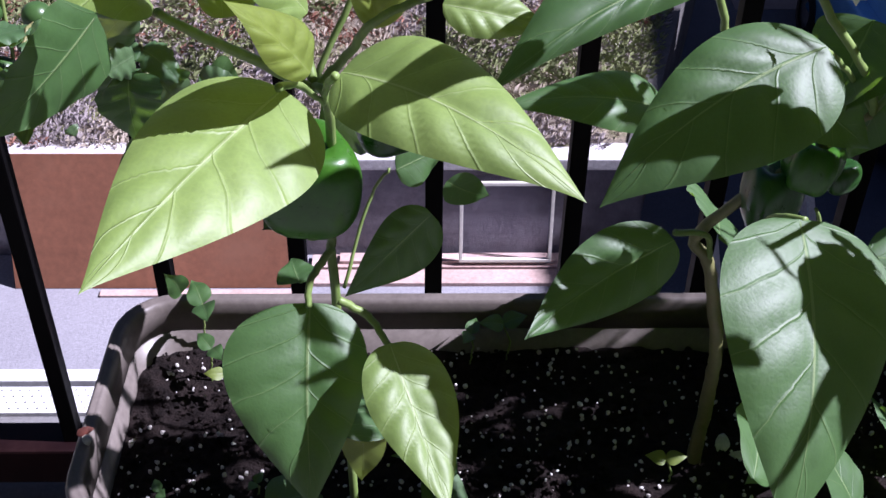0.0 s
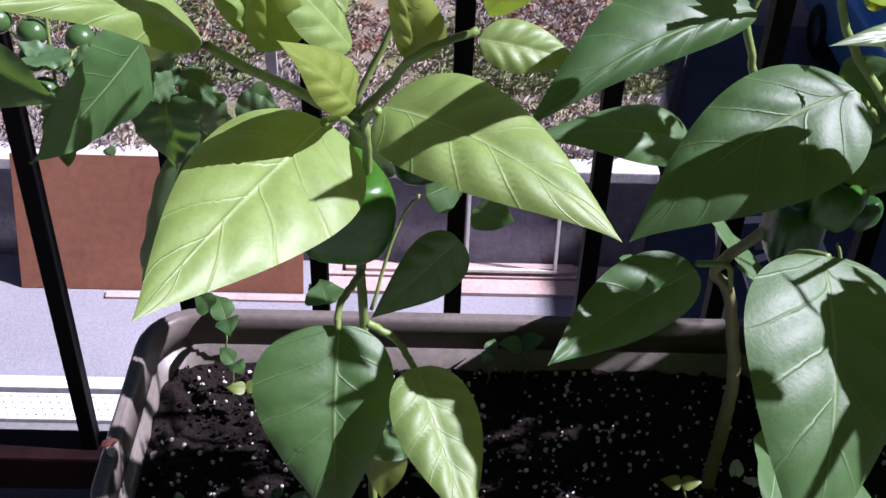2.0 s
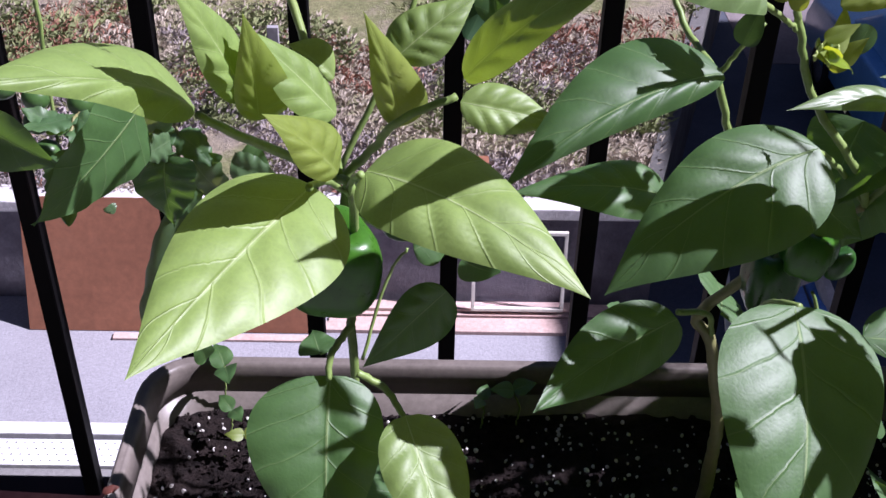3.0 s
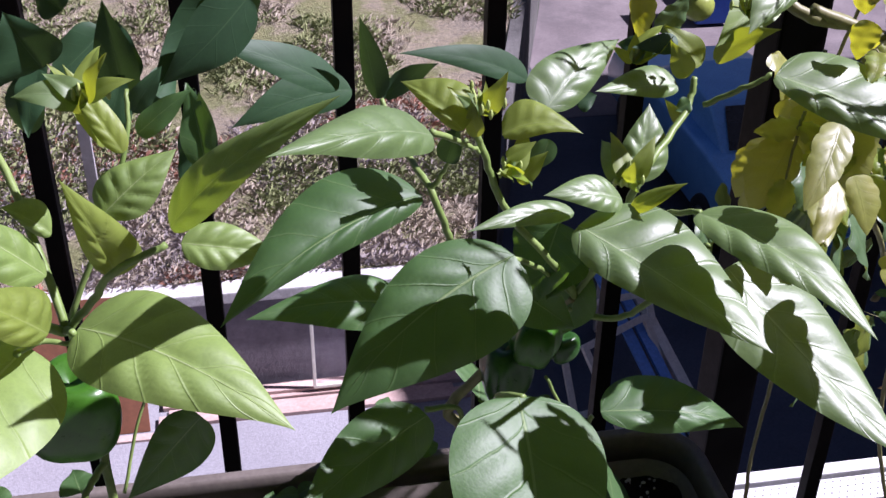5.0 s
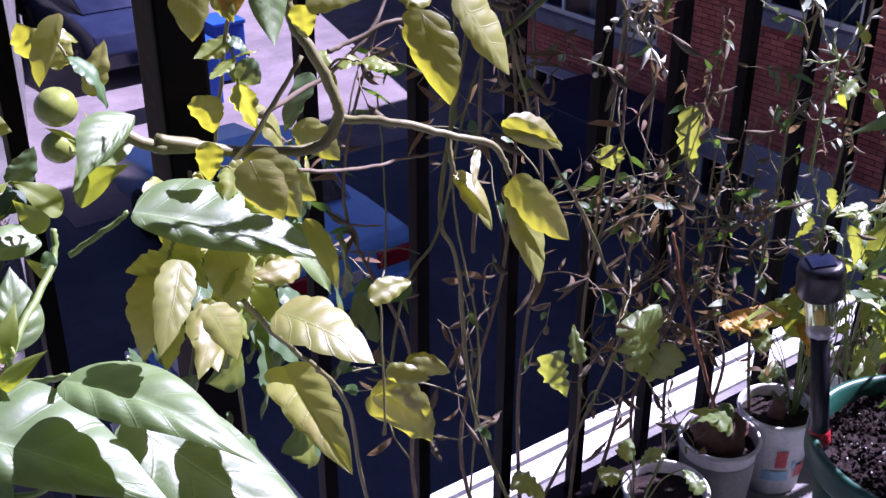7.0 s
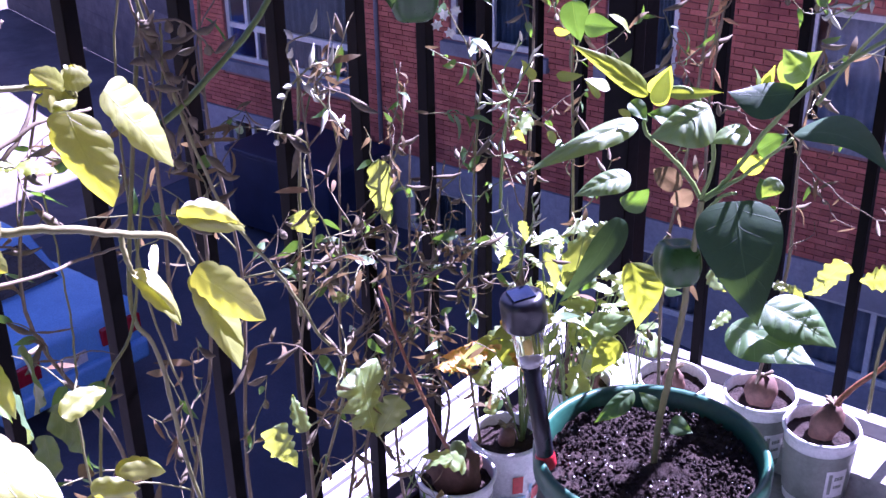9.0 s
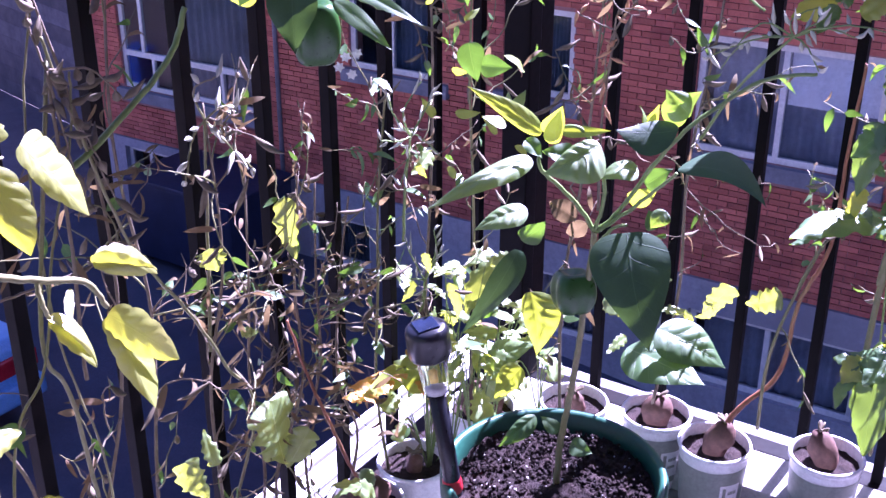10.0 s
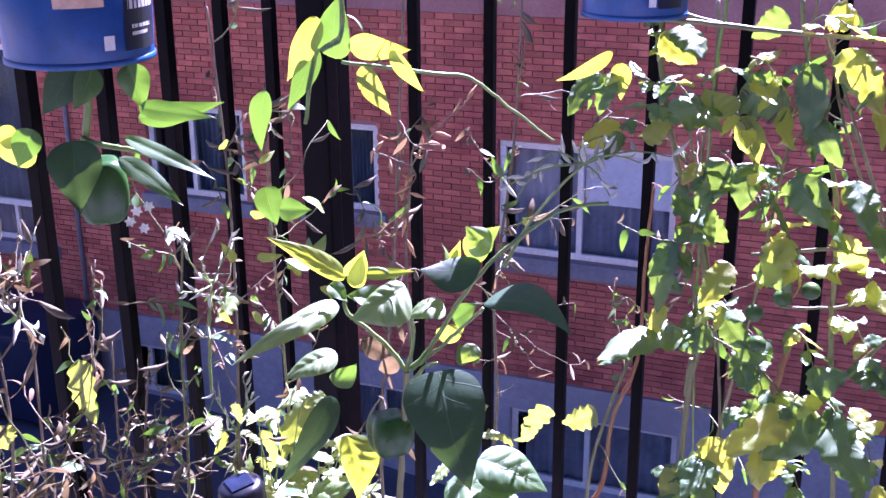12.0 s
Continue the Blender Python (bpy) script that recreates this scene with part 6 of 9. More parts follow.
leaf(radish_leaves, RADISH, (1.400, 0.563, 0.374), (1.380, 0.546, 0.408), 0.011, (-0.81, -0.18, -0.56), 0.03)
leaf(radish_leaves, RADISH, (1.390, 0.587, 0.385), (1.435, 0.572, 0.377), 0.021, (0.03, -0.41, 0.91), 0.03)
leaf(radish_leaves, RADISH, (1.440, 0.530, 0.331), (1.390, 0.486, 0.382), 0.015, (-0.80, 0.37, -0.47), 0.03)
leaf(radish_leaves, RADISH, (1.450, 0.562, 0.320), (1.390, 0.516, 0.353), 0.014, (-0.59, 0.80, 0.04), 0.03)
leaf(radish_leaves, RADISH, (1.460, 0.584, 0.230), (1.429, 0.569, 0.273), 0.010, (0.83, -0.19, 0.52), 0.03)
leaf(radish_leaves, RADISH, (1.380, 0.551, 0.359), (1.402, 0.538, 0.357), 0.011, (-0.12, -0.34, 0.93), 0.03)
leaf(radish_leaves, RADISH, (1.390, 0.578, 0.326), (1.460, 0.583, 0.309), 0.013, (0.18, -0.86, 0.49), 0.03)
leaf(radish_leaves, RADISH, (1.380, 0.601, 0.286), (1.430, 0.590, 0.257), 0.016, (-0.26, -0.96, -0.09), 0.03)
leaf(radish_leaves, RADISH, (1.450, 0.562, 0.293), (1.460, 0.536, 0.292), 0.020, (-0.21, -0.10, 0.97), 0.03)
leaf(radish_leaves, RADISH, (1.400, 0.567, 0.258), (1.400, 0.573, 0.286), 0.013, (-0.98, -0.20, 0.04), 0.03)
leaf(radish_leaves, RADISH, (1.390, 0.630, 0.267), (1.440, 0.624, 0.272), 0.020, (-0.15, -0.78, 0.60), 0.03)
leaf(radish_leaves, RADISH, (1.380, 0.609, 0.336), (1.460, 0.668, 0.316), 0.022, (-0.36, 0.70, 0.62), 0.03)
leaf(radish_leaves, RADISH, (1.450, 0.555, 0.262), (1.390, 0.514, 0.301), 0.012, (-0.60, 0.79, -0.09), 0.03)
leaf(hanging_pepper_b, YOUNG, (1.220, 0.799, 0.618), (1.236, 0.824, 0.636), 0.017, (-0.08, -0.54, 0.84), 0.03)
leaf(hanging_pepper_b, YOUNG, (1.230, 0.683, 0.691), (1.206, 0.694, 0.713), 0.021, (0.22, -0.75, 0.63), 0.03)
leaf(hanging_pepper_b, YOUNG, (1.210, 0.760, 0.633), (1.220, 0.731, 0.636), 0.013, (-0.93, -0.34, -0.13), 0.03)
leaf(hanging_pepper_b, YOUNG, (1.220, 0.771, 0.680), (1.210, 0.742, 0.685), 0.010, (-0.94, 0.29, -0.17), 0.03)
leaf(hanging_pepper_b, YOUNG, (1.180, 0.738, 0.568), (1.210, 0.773, 0.565), 0.011, (-0.67, 0.61, 0.42), 0.03)
leaf(hanging_pepper_b, YOUNG, (1.200, 0.668, 0.656), (1.210, 0.681, 0.634), 0.006, (-0.63, -0.51, -0.59), 0.03)
leaf(hanging_pepper_b, YOUNG, (1.200, 0.672, 0.614), (1.193, 0.655, 0.604), 0.014, (-0.11, -0.47, 0.87), 0.03)
leaf(hanging_pepper_b, YOUNG, (1.200, 0.686, 0.635), (1.183, 0.708, 0.646), 0.020, (-0.11, -0.50, 0.86), 0.03)
leaf(hanging_pepper_b, YOUNG, (1.180, 0.768, 0.776), (1.230, 0.812, 0.745), 0.007, (-0.38, -0.20, -0.90), 0.03)
leaf(hanging_pepper_b, YOUNG, (1.230, 0.717, 0.609), (1.240, 0.742, 0.628), 0.013, (-0.13, -0.57, 0.81), 0.03)
leaf(hanging_pepper_b, YOUNG, (1.190, 0.799, 0.571), (1.240, 0.819, 0.528), 0.009, (-0.50, -0.41, -0.77), 0.03)
leaf(hanging_pepper_b, YOUNG, (1.220, 0.755, 0.740), (1.238, 0.745, 0.753), 0.009, (-0.68, -0.38, 0.63), 0.03)
stem(pepper_a, STALK, [(-0.055, 0.660, 0.200), (-0.062, 0.660, 0.459), (-0.062, 0.660, 0.509), (-0.056, 0.620, 0.611), (-0.064, 0.630, 0.615)], 0.0029, 0.0025)
stem(pepper_a, STALK, [(-0.064, 0.630, 0.615), (-0.102, 0.600, 0.656), (-0.122, 0.580, 0.680)], 0.0028, 0.0019)
stem(pepper_a, STALK, [(-0.063, 0.630, 0.615), (-0.047, 0.630, 0.633), (-0.032, 0.615, 0.659), (-0.005, 0.620, 0.670)], 0.0025, 0.0019)
stem(pepper_a, STALK, [(-0.063, 0.630, 0.615), (-0.088, 0.680, 0.687), (-0.110, 0.680, 0.740), (-0.122, 0.660, 0.769)], 0.0025, 0.0019)
stem(pepper_a, STALK, [(-0.066, 0.660, 0.602), (-0.027, 0.680, 0.688), (-0.022, 0.700, 0.722)], 0.0019, 0.0012)
stem(pepper_a, STALK, [(-0.059, 0.640, 0.472), (-0.042, 0.640, 0.459), (-0.030, 0.630, 0.444)], .0025, .002)
stem(pepper_a, STALK, [(-0.061, 0.650, 0.501), (-0.072, 0.640, 0.489), (-0.075, 0.630, 0.475)], .0025, .002)
stem(pepper_a, STALK, [(-0.069, 0.545, 0.665), (-0.064, 0.580, 0.646), (-0.058, 0.620, 0.612)], 0.0019, 0.0012)
stem(pepper_a, STALK, [(-0.048, 0.570, 0.656), (-0.055, 0.600, 0.633), (-0.058, 0.620, 0.612)], 0.0019, 0.0012)
stem(pepper_a, STALK, [(-0.058, 0.680, 0.447), (-0.043, 0.700, 0.496), (-0.030, 0.700, 0.521)], .0012, .0009)
stem(pepper_b, VINE, [(0.194, 0.720, 0.240), (0.194, 0.720, 0.296), (0.194, 0.720, 0.332), (0.190, 0.720, 0.371), (0.176, 0.720, 0.431), (0.165, 0.720, 0.459), (0.215, 0.700, 0.530), (0.236, 0.680, 0.571)], 0.0058, 0.0030)
stem(pepper_b, STALK, [(0.236, 0.680, 0.571), (0.215, 0.660, 0.610), (0.184, 0.660, 0.650), (0.169, 0.660, 0.689), (0.165, 0.660, 0.701)], 0.0025, 0.0019)
stem(pepper_b, STALK, [(0.236, 0.680, 0.571), (0.253, 0.660, 0.632), (0.253, 0.640, 0.673), (0.293, 0.680, 0.697), (0.300, 0.690, 0.713)], 0.0025, 0.0019)
stem(pepper_b, STALK, [(0.233, 0.680, 0.562), (0.256, 0.660, 0.566), (0.273, 0.640, 0.594), (0.282, 0.600, 0.654)], 0.0022, 0.0019)
stem(pepper_b, STALK, [(0.248, 0.640, 0.657), (0.261, 0.620, 0.665), (0.265, 0.580, 0.689)], 0.0019, 0.0015)
stem(pepper_b, STALK, [(0.183, 0.635, 0.634), (0.209, 0.660, 0.606), (0.236, 0.680, 0.571)], 0.0019, 0.0012)
stem(pepper_b, STALK, [(0.135, 0.635, 0.717), (0.155, 0.650, 0.701), (0.168, 0.660, 0.689)], 0.0019, 0.0012)
stem(pepper_b, STALK, [(0.166, 0.740, 0.583), (0.153, 0.740, 0.622), (0.140, 0.780, 0.634), (0.129, 0.800, 0.660)], 0.0025, 0.0019)
stem(pepper_b, STALK, [(0.153, 0.740, 0.622), (0.163, 0.740, 0.638), (0.176, 0.740, 0.657)], 0.0019, 0.0012)
stem(pepper_b, STALK, [(0.144, 0.700, 0.474), (0.168, 0.712, 0.462), (0.176, 0.720, 0.431)], .0022, .0018)
stem(pepper_b, STALK, [(0.193, 0.630, 0.535), (0.183, 0.650, 0.522), (0.192, 0.700, 0.470)], .0025, .002)
stem(pepper_b, STALK, [(0.304, 0.680, 0.699), (0.321, 0.670, 0.713), (0.335, 0.665, 0.723)], 0.0019, 0.0015)
stem(pepper_b, STALK, [(0.263, 0.700, 0.452), (0.253, 0.700, 0.438), (0.227, 0.700, 0.492)], 0.0019, 0.0012)
stem(tomato, VINE, [(0.800, 0.840, 0.100), (0.689, 0.800, 0.355), (0.652, 0.780, 0.536), (0.634, 0.780, 0.605), (0.708, 0.820, 0.804)], 0.0023, 0.0018)
stem(tomato, VINE, [(0.346, 0.700, 0.759), (0.365, 0.690, 0.746), (0.391, 0.690, 0.741), (0.366, 0.690, 0.750), (0.415, 0.685, 0.733), (0.463, 0.680, 0.725), (0.478, 0.675, 0.740), (0.477, 0.675, 0.755), (0.466, 0.680, 0.785), (0.459, 0.690, 0.803), (0.459, 0.700, 0.830), (0.466, 0.720, 0.864)], 0.0039, 0.0034)
stem(tomato, VINE, [(0.478, 0.675, 0.743), (0.482, 0.675, 0.741), (0.509, 0.655, 0.739), (0.542, 0.645, 0.726), (0.573, 0.640, 0.713), (0.585, 0.635, 0.691)], 0.0031, 0.0020)
stem(tomato, VINE, [(0.542, 0.645, 0.726), (0.539, 0.640, 0.712), (0.543, 0.640, 0.700)], 0.0020, 0.0014)
stem(tomato, VINE, [(0.435, 0.650, 0.830), (0.464, 0.640, 0.837), (0.507, 0.630, 0.831), (0.517, 0.630, 0.823)], 0.0020, 0.0014)
stem(tomato, VINE, [(0.536, 0.720, 0.446), (0.535, 0.720, 0.569), (0.553, 0.740, 0.592), (0.580, 0.780, 0.628), (0.588, 0.800, 0.699)], 0.0010, 0.0007)
stem(tomato, VINE, [(0.602, 0.800, 0.205), (0.553, 0.780, 0.332), (0.512, 0.740, 0.478), (0.409, 0.640, 0.625), (0.378, 0.620, 0.672)], 0.0020, 0.0017)
stem(tomato, VINE, [(0.454, 0.800, 0.241), (0.451, 0.800, 0.311), (0.435, 0.760, 0.477), (0.407, 0.720, 0.617), (0.396, 0.720, 0.712)], 0.0019, 0.0014)
stem(tomato, VINE, [(0.437, 0.700, 0.872), (0.440, 0.710, 0.839), (0.435, 0.730, 0.795), (0.431, 0.750, 0.724), (0.430, 0.780, 0.640), (0.412, 0.800, 0.507)], 0.0014, 0.0011)
stem(pepper_c, VINE, [(1.123, 0.564, 0.230), (1.124, 0.562, 0.300), (1.117, 0.552, 0.355), (1.122, 0.546, 0.420), (1.118, 0.540, 0.485), (1.115, 0.533, 0.552), (1.110, 0.529, 0.577)], .0042, .0032)
stem(pepper_c, STALK, [(1.110, 0.529, 0.577), (1.100, 0.548, 0.608), (1.080, 0.576, 0.643), (1.080, 0.579, 0.657)], .0025, .0018)
stem(pepper_c, STALK, [(1.110, 0.529, 0.577), (1.120, 0.509, 0.599), (1.130, 0.483, 0.647), (1.140, 0.448, 0.696), (1.180, 0.400, 0.736), (1.200, 0.354, 0.746)], .0025, .0018)
stem(pepper_c, STALK, [(1.110, 0.529, 0.577), (1.100, 0.517, 0.633), (1.080, 0.532, 0.691), (1.070, 0.561, 0.691)], .0022, .0016)
stem(pepper_c, STALK, [(1.110, 0.526, 0.577), (1.120, 0.492, 0.609), (1.120, 0.452, 0.652)], .0022, .0016)
stem(pepper_c, STALK, [(1.115, 0.533, 0.552), (1.110, 0.509, 0.585), (1.100, 0.491, 0.596)], .0022, .0015)
stem(hanging_pepper, STALK, [(0.960, 0.759, 0.898), (0.960, 0.761, 0.856), (0.960, 0.769, 0.825), (0.955, 0.765, 0.829)], .004, .003)
stem(hanging_pepper, STALK, [(0.960, 0.769, 0.825), (0.960, 0.738, 0.822), (0.960, 0.709, 0.820), (0.965, 0.684, 0.811)], .003, .002)
stem(hanging_pepper_b, STALK, [(1.200, 0.637, 0.947), (1.200, 0.636, 0.892), (1.200, 0.666, 0.870), (1.190, 0.677, 0.798)], .003, .002)
stem(hanging_pepper_b, STALK, [(1.200, 0.637, 0.863), (1.240, 0.558, 0.851), (1.280, 0.527, 0.839), (1.300, 0.493, 0.808), (1.320, 0.448, 0.770)], .002, .0015)
stem(tomato_right, VINE, [(1.420, 0.308, 0.344), (1.420, 0.302, 0.495), (1.420, 0.306, 0.448), (1.420, 0.292, 0.594), (1.400, 0.337, 0.761), (1.400, 0.355, 0.854), (1.400, 0.353, 0.937)], 0.0037, 0.0031)
stem(tomato_right, REDSTEM, [(1.450, 0.220, 0.199), (1.450, 0.219, 0.306), (1.450, 0.211, 0.393), (1.450, 0.208, 0.452), (1.440, 0.195, 0.532)], 0.0042, 0.0037)
stem(tomato_right, VINE, [(1.400, 0.370, 0.913), (1.400, 0.285, 0.890), (1.400, 0.130, 0.883)], 0.0022, 0.0019)
stem(tomato_right, VINE, [(1.400, 0.242, 0.641), (1.400, 0.172, 0.656), (1.400, 0.106, 0.666)], 0.0022, 0.0019)
stem(tomato_right, STRAW, [(1.420, 0.301, 0.913), (1.420, 0.298, 0.817), (1.420, 0.307, 0.714), (1.420, 0.274, 0.512), (1.420, 0.256, 0.320)], .002, .0015)
stem(tomato_right, VINE, [(1.420, 0.127, 0.335), (1.420, 0.151, 0.547), (1.420, 0.162, 0.710), (1.420, 0.205, 0.859), (1.420, 0.216, 0.917)], 0.0031, 0.0025)
stem(tomato_right, VINE, [(1.400, 0.109, 0.691), (1.400, 0.160, 0.819), (1.400, 0.189, 0.886)], 0.0019, 0.0012)
stem(tomato_right, VINE, [(1.400, 0.184, 0.466), (1.400, 0.232, 0.514), (1.400, 0.285, 0.540)], 0.0019, 0.0012)
stem(tomato, VINE, [(0.720, 0.860, 0.050), (0.693, 0.800, 0.404), (0.673, 0.800, 0.527), (0.661, 0.800, 0.596), (0.667, 0.810, 0.708), (0.683, 0.820, 0.792), (0.701, 0.820, 0.848)], 0.0012, 0.0010)
stem(tomato, STALK, [(0.687, 0.800, 0.714), (0.729, 0.800, 0.731), (0.812, 0.800, 0.779), (0.840, 0.800, 0.821)], .003, .0025)
stem(tomato, VINE, [(0.800, 0.870, 0.050), (0.921, 0.840, 0.328), (0.869, 0.820, 0.446), (0.806, 0.800, 0.543), (0.750, 0.800, 0.632), (0.710, 0.800, 0.753), (0.689, 0.800, 0.828)], 0.0020, 0.0014)
stem(tomato_right, STALK, [(1.400, 0.288, 0.928), (1.400, 0.296, 0.833), (1.400, 0.297, 0.765), (1.410, 0.301, 0.651), (1.420, 0.301, 0.522), (1.440, 0.292, 0.284)], 0.0022, 0.0012)
stem(tomato_right, VINE, [(1.420, 0.185, 0.884), (1.420, 0.166, 0.803), (1.420, 0.134, 0.720), (1.420, 0.107, 0.672)], 0.0019, 0.0012)
stem(tomato_right, VINE, [(1.420, 0.100, 0.609), (1.410, 0.149, 0.589), (1.400, 0.207, 0.584)], .0025, .0015)
stem(tomato_right, VINE, [(1.420, 0.094, 0.556), (1.410, 0.145, 0.490), (1.400, 0.184, 0.466)], 0.0028, 0.0019)
stem(tomato_right, VINE, [(1.340, 0.367, 0.903), (1.360, 0.285, 0.896), (1.380, 0.209, 0.888), (1.400, 0.119, 0.883)], 0.0028, 0.0022)
stem(tomato, STRAW, [(0.505, 0.730, 0.765), (0.529, 0.730, 0.770), (0.555, 0.730, 0.777), (0.598, 0.740, 0.771)], .0018, .0012)
stem(tomato, STRAW, [(0.447, 0.720, 0.737), (0.503, 0.730, 0.750), (0.537, 0.730, 0.771), (0.559, 0.740, 0.791)], .002, .0012)
stem(tomato, VINE, [(0.398, 0.680, 0.720), (0.428, 0.680, 0.748), (0.458, 0.680, 0.785)], 0.0020, 0.0014)
stem(tomato, STRAW, [(0.504, 0.740, 0.788), (0.529, 0.740, 0.823), (0.547, 0.740, 0.842)], .0015, .001)
stem(tomato, VINE, [(0.559, 0.760, 0.410), (0.582, 0.760, 0.541), (0.625, 0.770, 0.582), (0.655, 0.780, 0.667), (0.703, 0.800, 0.744), (0.711, 0.800, 0.796)], 0.0014, 0.0010)
stem(tomato, STRAW, [(0.460, 0.720, 0.696), (0.524, 0.740, 0.672), (0.582, 0.760, 0.658), (0.637, 0.780, 0.644)], .0016, .001)
# ---- leaves end ----
# added inner leaves of the two pepper plants, placed to shade the trough soil
for p, w in (((0.24, 0.73, 0.36), 0.065), ((-0.06, 0.67, 0.36), 0.055), ((0.2, 0.82, 0.4), 0.07), ((0.14, 0.825, 0.355), 0.065)):
    p = Vector(p)
    leaf(pepper_a if p.x < 0.1 else pepper_b, PEPPER, p + Vector((0, -0.036, 0.006)), p + Vector((0.006, 0.04, -0.008)), w, (0.68, 0, 0.73), 0.06)
# tomato foliage added behind the pepper plants, mostly hidden, to shade the trough
rnd = random.Random(23)
for _ in range(26):
    p = Vector((rnd.uniform(0.36, 0.56), rnd.uniform(0.73, 0.83), rnd.uniform(0.52, 0.74)))
    d = Vector((rnd.uniform(-0.6, 0.6), rnd.uniform(-0.4, 0.4), -1)).normalized()
    ln = rnd.uniform(0.04, 0.065)
    leaf(tomato, TOMATO_DARK if rnd.random() < 0.6 else TOMATO, p, p + d * ln, ln * rnd.uniform(0.5, 0.7), (rnd.uniform(0.2, 0.9), -0.6, rnd.uniform(0.1, 0.6)), 0.05)
# more hidden leaves, added to keep sun off the trough soil
for _ in range(22):
    p = Vector((rnd.uniform(0.38, 0.47), rnd.uniform(0.67, 0.76), rnd.uniform(0.48, 0.66)))
    d = Vector((rnd.uniform(-0.4, 0.4), rnd.uniform(-0.6, 0.6), -0.7)).normalized()
    ln = rnd.uniform(0.045, 0.07)
    leaf(tomato, TOMATO_DARK, p, p + d * ln, ln * rnd.uniform(0.5, 0.65), (rnd.uniform(0.4, 0.9), -0.4, rnd.uniform(0.1, 0.6)), 0.05)
# tops of the radishes in the cups: leaves on arched stalks
for fx, fy, n, high in ((1.31, 0.79, 14, 0.2), (1.38, 0.8, 12, 0.18), (1.24, 0.82, 13, 0.22), (1.45, 0.76, 6, 0.13), (1.28, 0.81, 11, 0.27), (0.93, 0.8, 5, 0.16), (0.84, 0.79, 4, 0.1)):
    foot = Vector((fx, fy, 0.1))
    tops = thing("radish_plant", "leafy green radish top with lobed leaves growing from a cup", "plant", foot, "radish plants")
    for k in range(n):
        a = rnd.uniform(0, 6.283)
        out = Vector((math.cos(a), 0.55 * math.sin(a), 0))
        top = foot + out * rnd.uniform(0.025, 0.085) + Vector((0, 0, high * rnd.uniform(0.45, 1.15)))
        top.y = min(top.y, 0.865)
        stem(tops, STALK, [foot + out * 0.004, foot.lerp(top, 0.55) + Vector((0, 0, 0.016)), top], 0.0011, 0.0007)
        d = (out + Vector((rnd.uniform(-0.5, 0.3), rnd.uniform(-0.7, 0.2), rnd.uniform(-0.5, 0.5)))).normalized()
        ln = rnd.uniform(0.03, 0.058)
        leaf(tops, RADISH if rnd.random() < 0.75 else YOUNG, top, top + d * ln, ln * rnd.uniform(0.5, 0.8), (rnd.uniform(-0.7, 0.5), rnd.uniform(-0.7, 0.1), rnd.uniform(0.4, 1)), rnd.uniform(0.02, 0.14))
# mostly hidden leaves added low inside the two bushes to shade soil and rim
leaf(pepper_a, THICK_SHADED, (-0.085, 0.75, 0.47), (-0.120, 0.79, 0.41), 0.06, (0.72, -0.1, 0.68), 0.06)
leaf(pepper_a, THICK_SHADED, (-0.090, 0.79, 0.46), (-0.125, 0.84, 0.41), 0.05, (0.72, -0.1, 0.68), 0.06)
leaf(pepper_a, THICK_SHADED, (-0.060, 0.80, 0.49), (-0.080, 0.84, 0.45), 0.05, (0.72, -0.1, 0.68), 0.06)
leaf(pepper_b, PEPPER, (0.227, 0.767, 0.345), (0.270, 0.752, 0.301), 0.035, (0.72, -0.18, 0.67), 0.06)
leaf(pepper_b, PEPPER, (0.315, 0.607, 0.333), (0.323, 0.689, 0.339), 0.045, (0.75, -0.29, 0.59), 0.06)
leaf(pepper_b, PEPPER, (0.257, 0.694, 0.274), (0.207, 0.643, 0.313), 0.044, (0.49, 0.13, 0.86), 0.06)
leaf(pepper_b, PEPPER, (0.349, 0.704, 0.250), (0.328, 0.758, 0.279), 0.035, (0.70, -0.27, 0.66), 0.06)
leaf(pepper_b, PEPPER, (0.302, 0.715, 0.239), (0.276, 0.787, 0.277), 0.047, (0.79, -0.23, 0.57), 0.06)
leaf(pepper_a, PEPPER, (-0.125, 0.692, 0.369), (-0.069, 0.745, 0.326), 0.049, (0.68, -0.15, 0.71), 0.06)
leaf(pepper_b, PEPPER, (0.186, 0.593, 0.372), (0.209, 0.671, 0.364), 0.045, (0.69, -0.24, 0.68), 0.06)
leaf(pepper_b, PEPPER, (0.351, 0.709, 0.285), (0.321, 0.627, 0.300), 0.048, (0.51, -0.22, 0.83), 0.06)
leaf(pepper_b, PEPPER, (0.281, 0.817, 0.348), (0.236, 0.766, 0.382), 0.042, (0.50, -0.31, 0.81), 0.06)
leaf(pepper_b, PEPPER, (0.291, 0.667, 0.354), (0.304, 0.598, 0.330), 0.041, (0.87, 0.11, 0.48), 0.06)
leaf(pepper_b, PEPPER, (0.267, 0.658, 0.338), (0.215, 0.663, 0.389), 0.040, (0.86, -0.15, 0.49), 0.06)
leaf(pepper_b, PEPPER, (0.298, 0.835, 0.307), (0.247, 0.803, 0.350), 0.041, (0.70, -0.18, 0.69), 0.06)
leaf(pepper_b, PEPPER, (0.243, 0.802, 0.335), (0.263, 0.751, 0.308), 0.034, (0.78, 0.11, 0.62), 0.06)
leaf(pepper_b, PEPPER, (0.288, 0.761, 0.331), (0.293, 0.836, 0.339), 0.041, (0.69, -0.07, 0.72), 0.06)
leaf(pepper_b, PEPPER, (0.254, 0.587, 0.344), (0.207, 0.636, 0.398), 0.048, (0.66, -0.22, 0.72), 0.06)
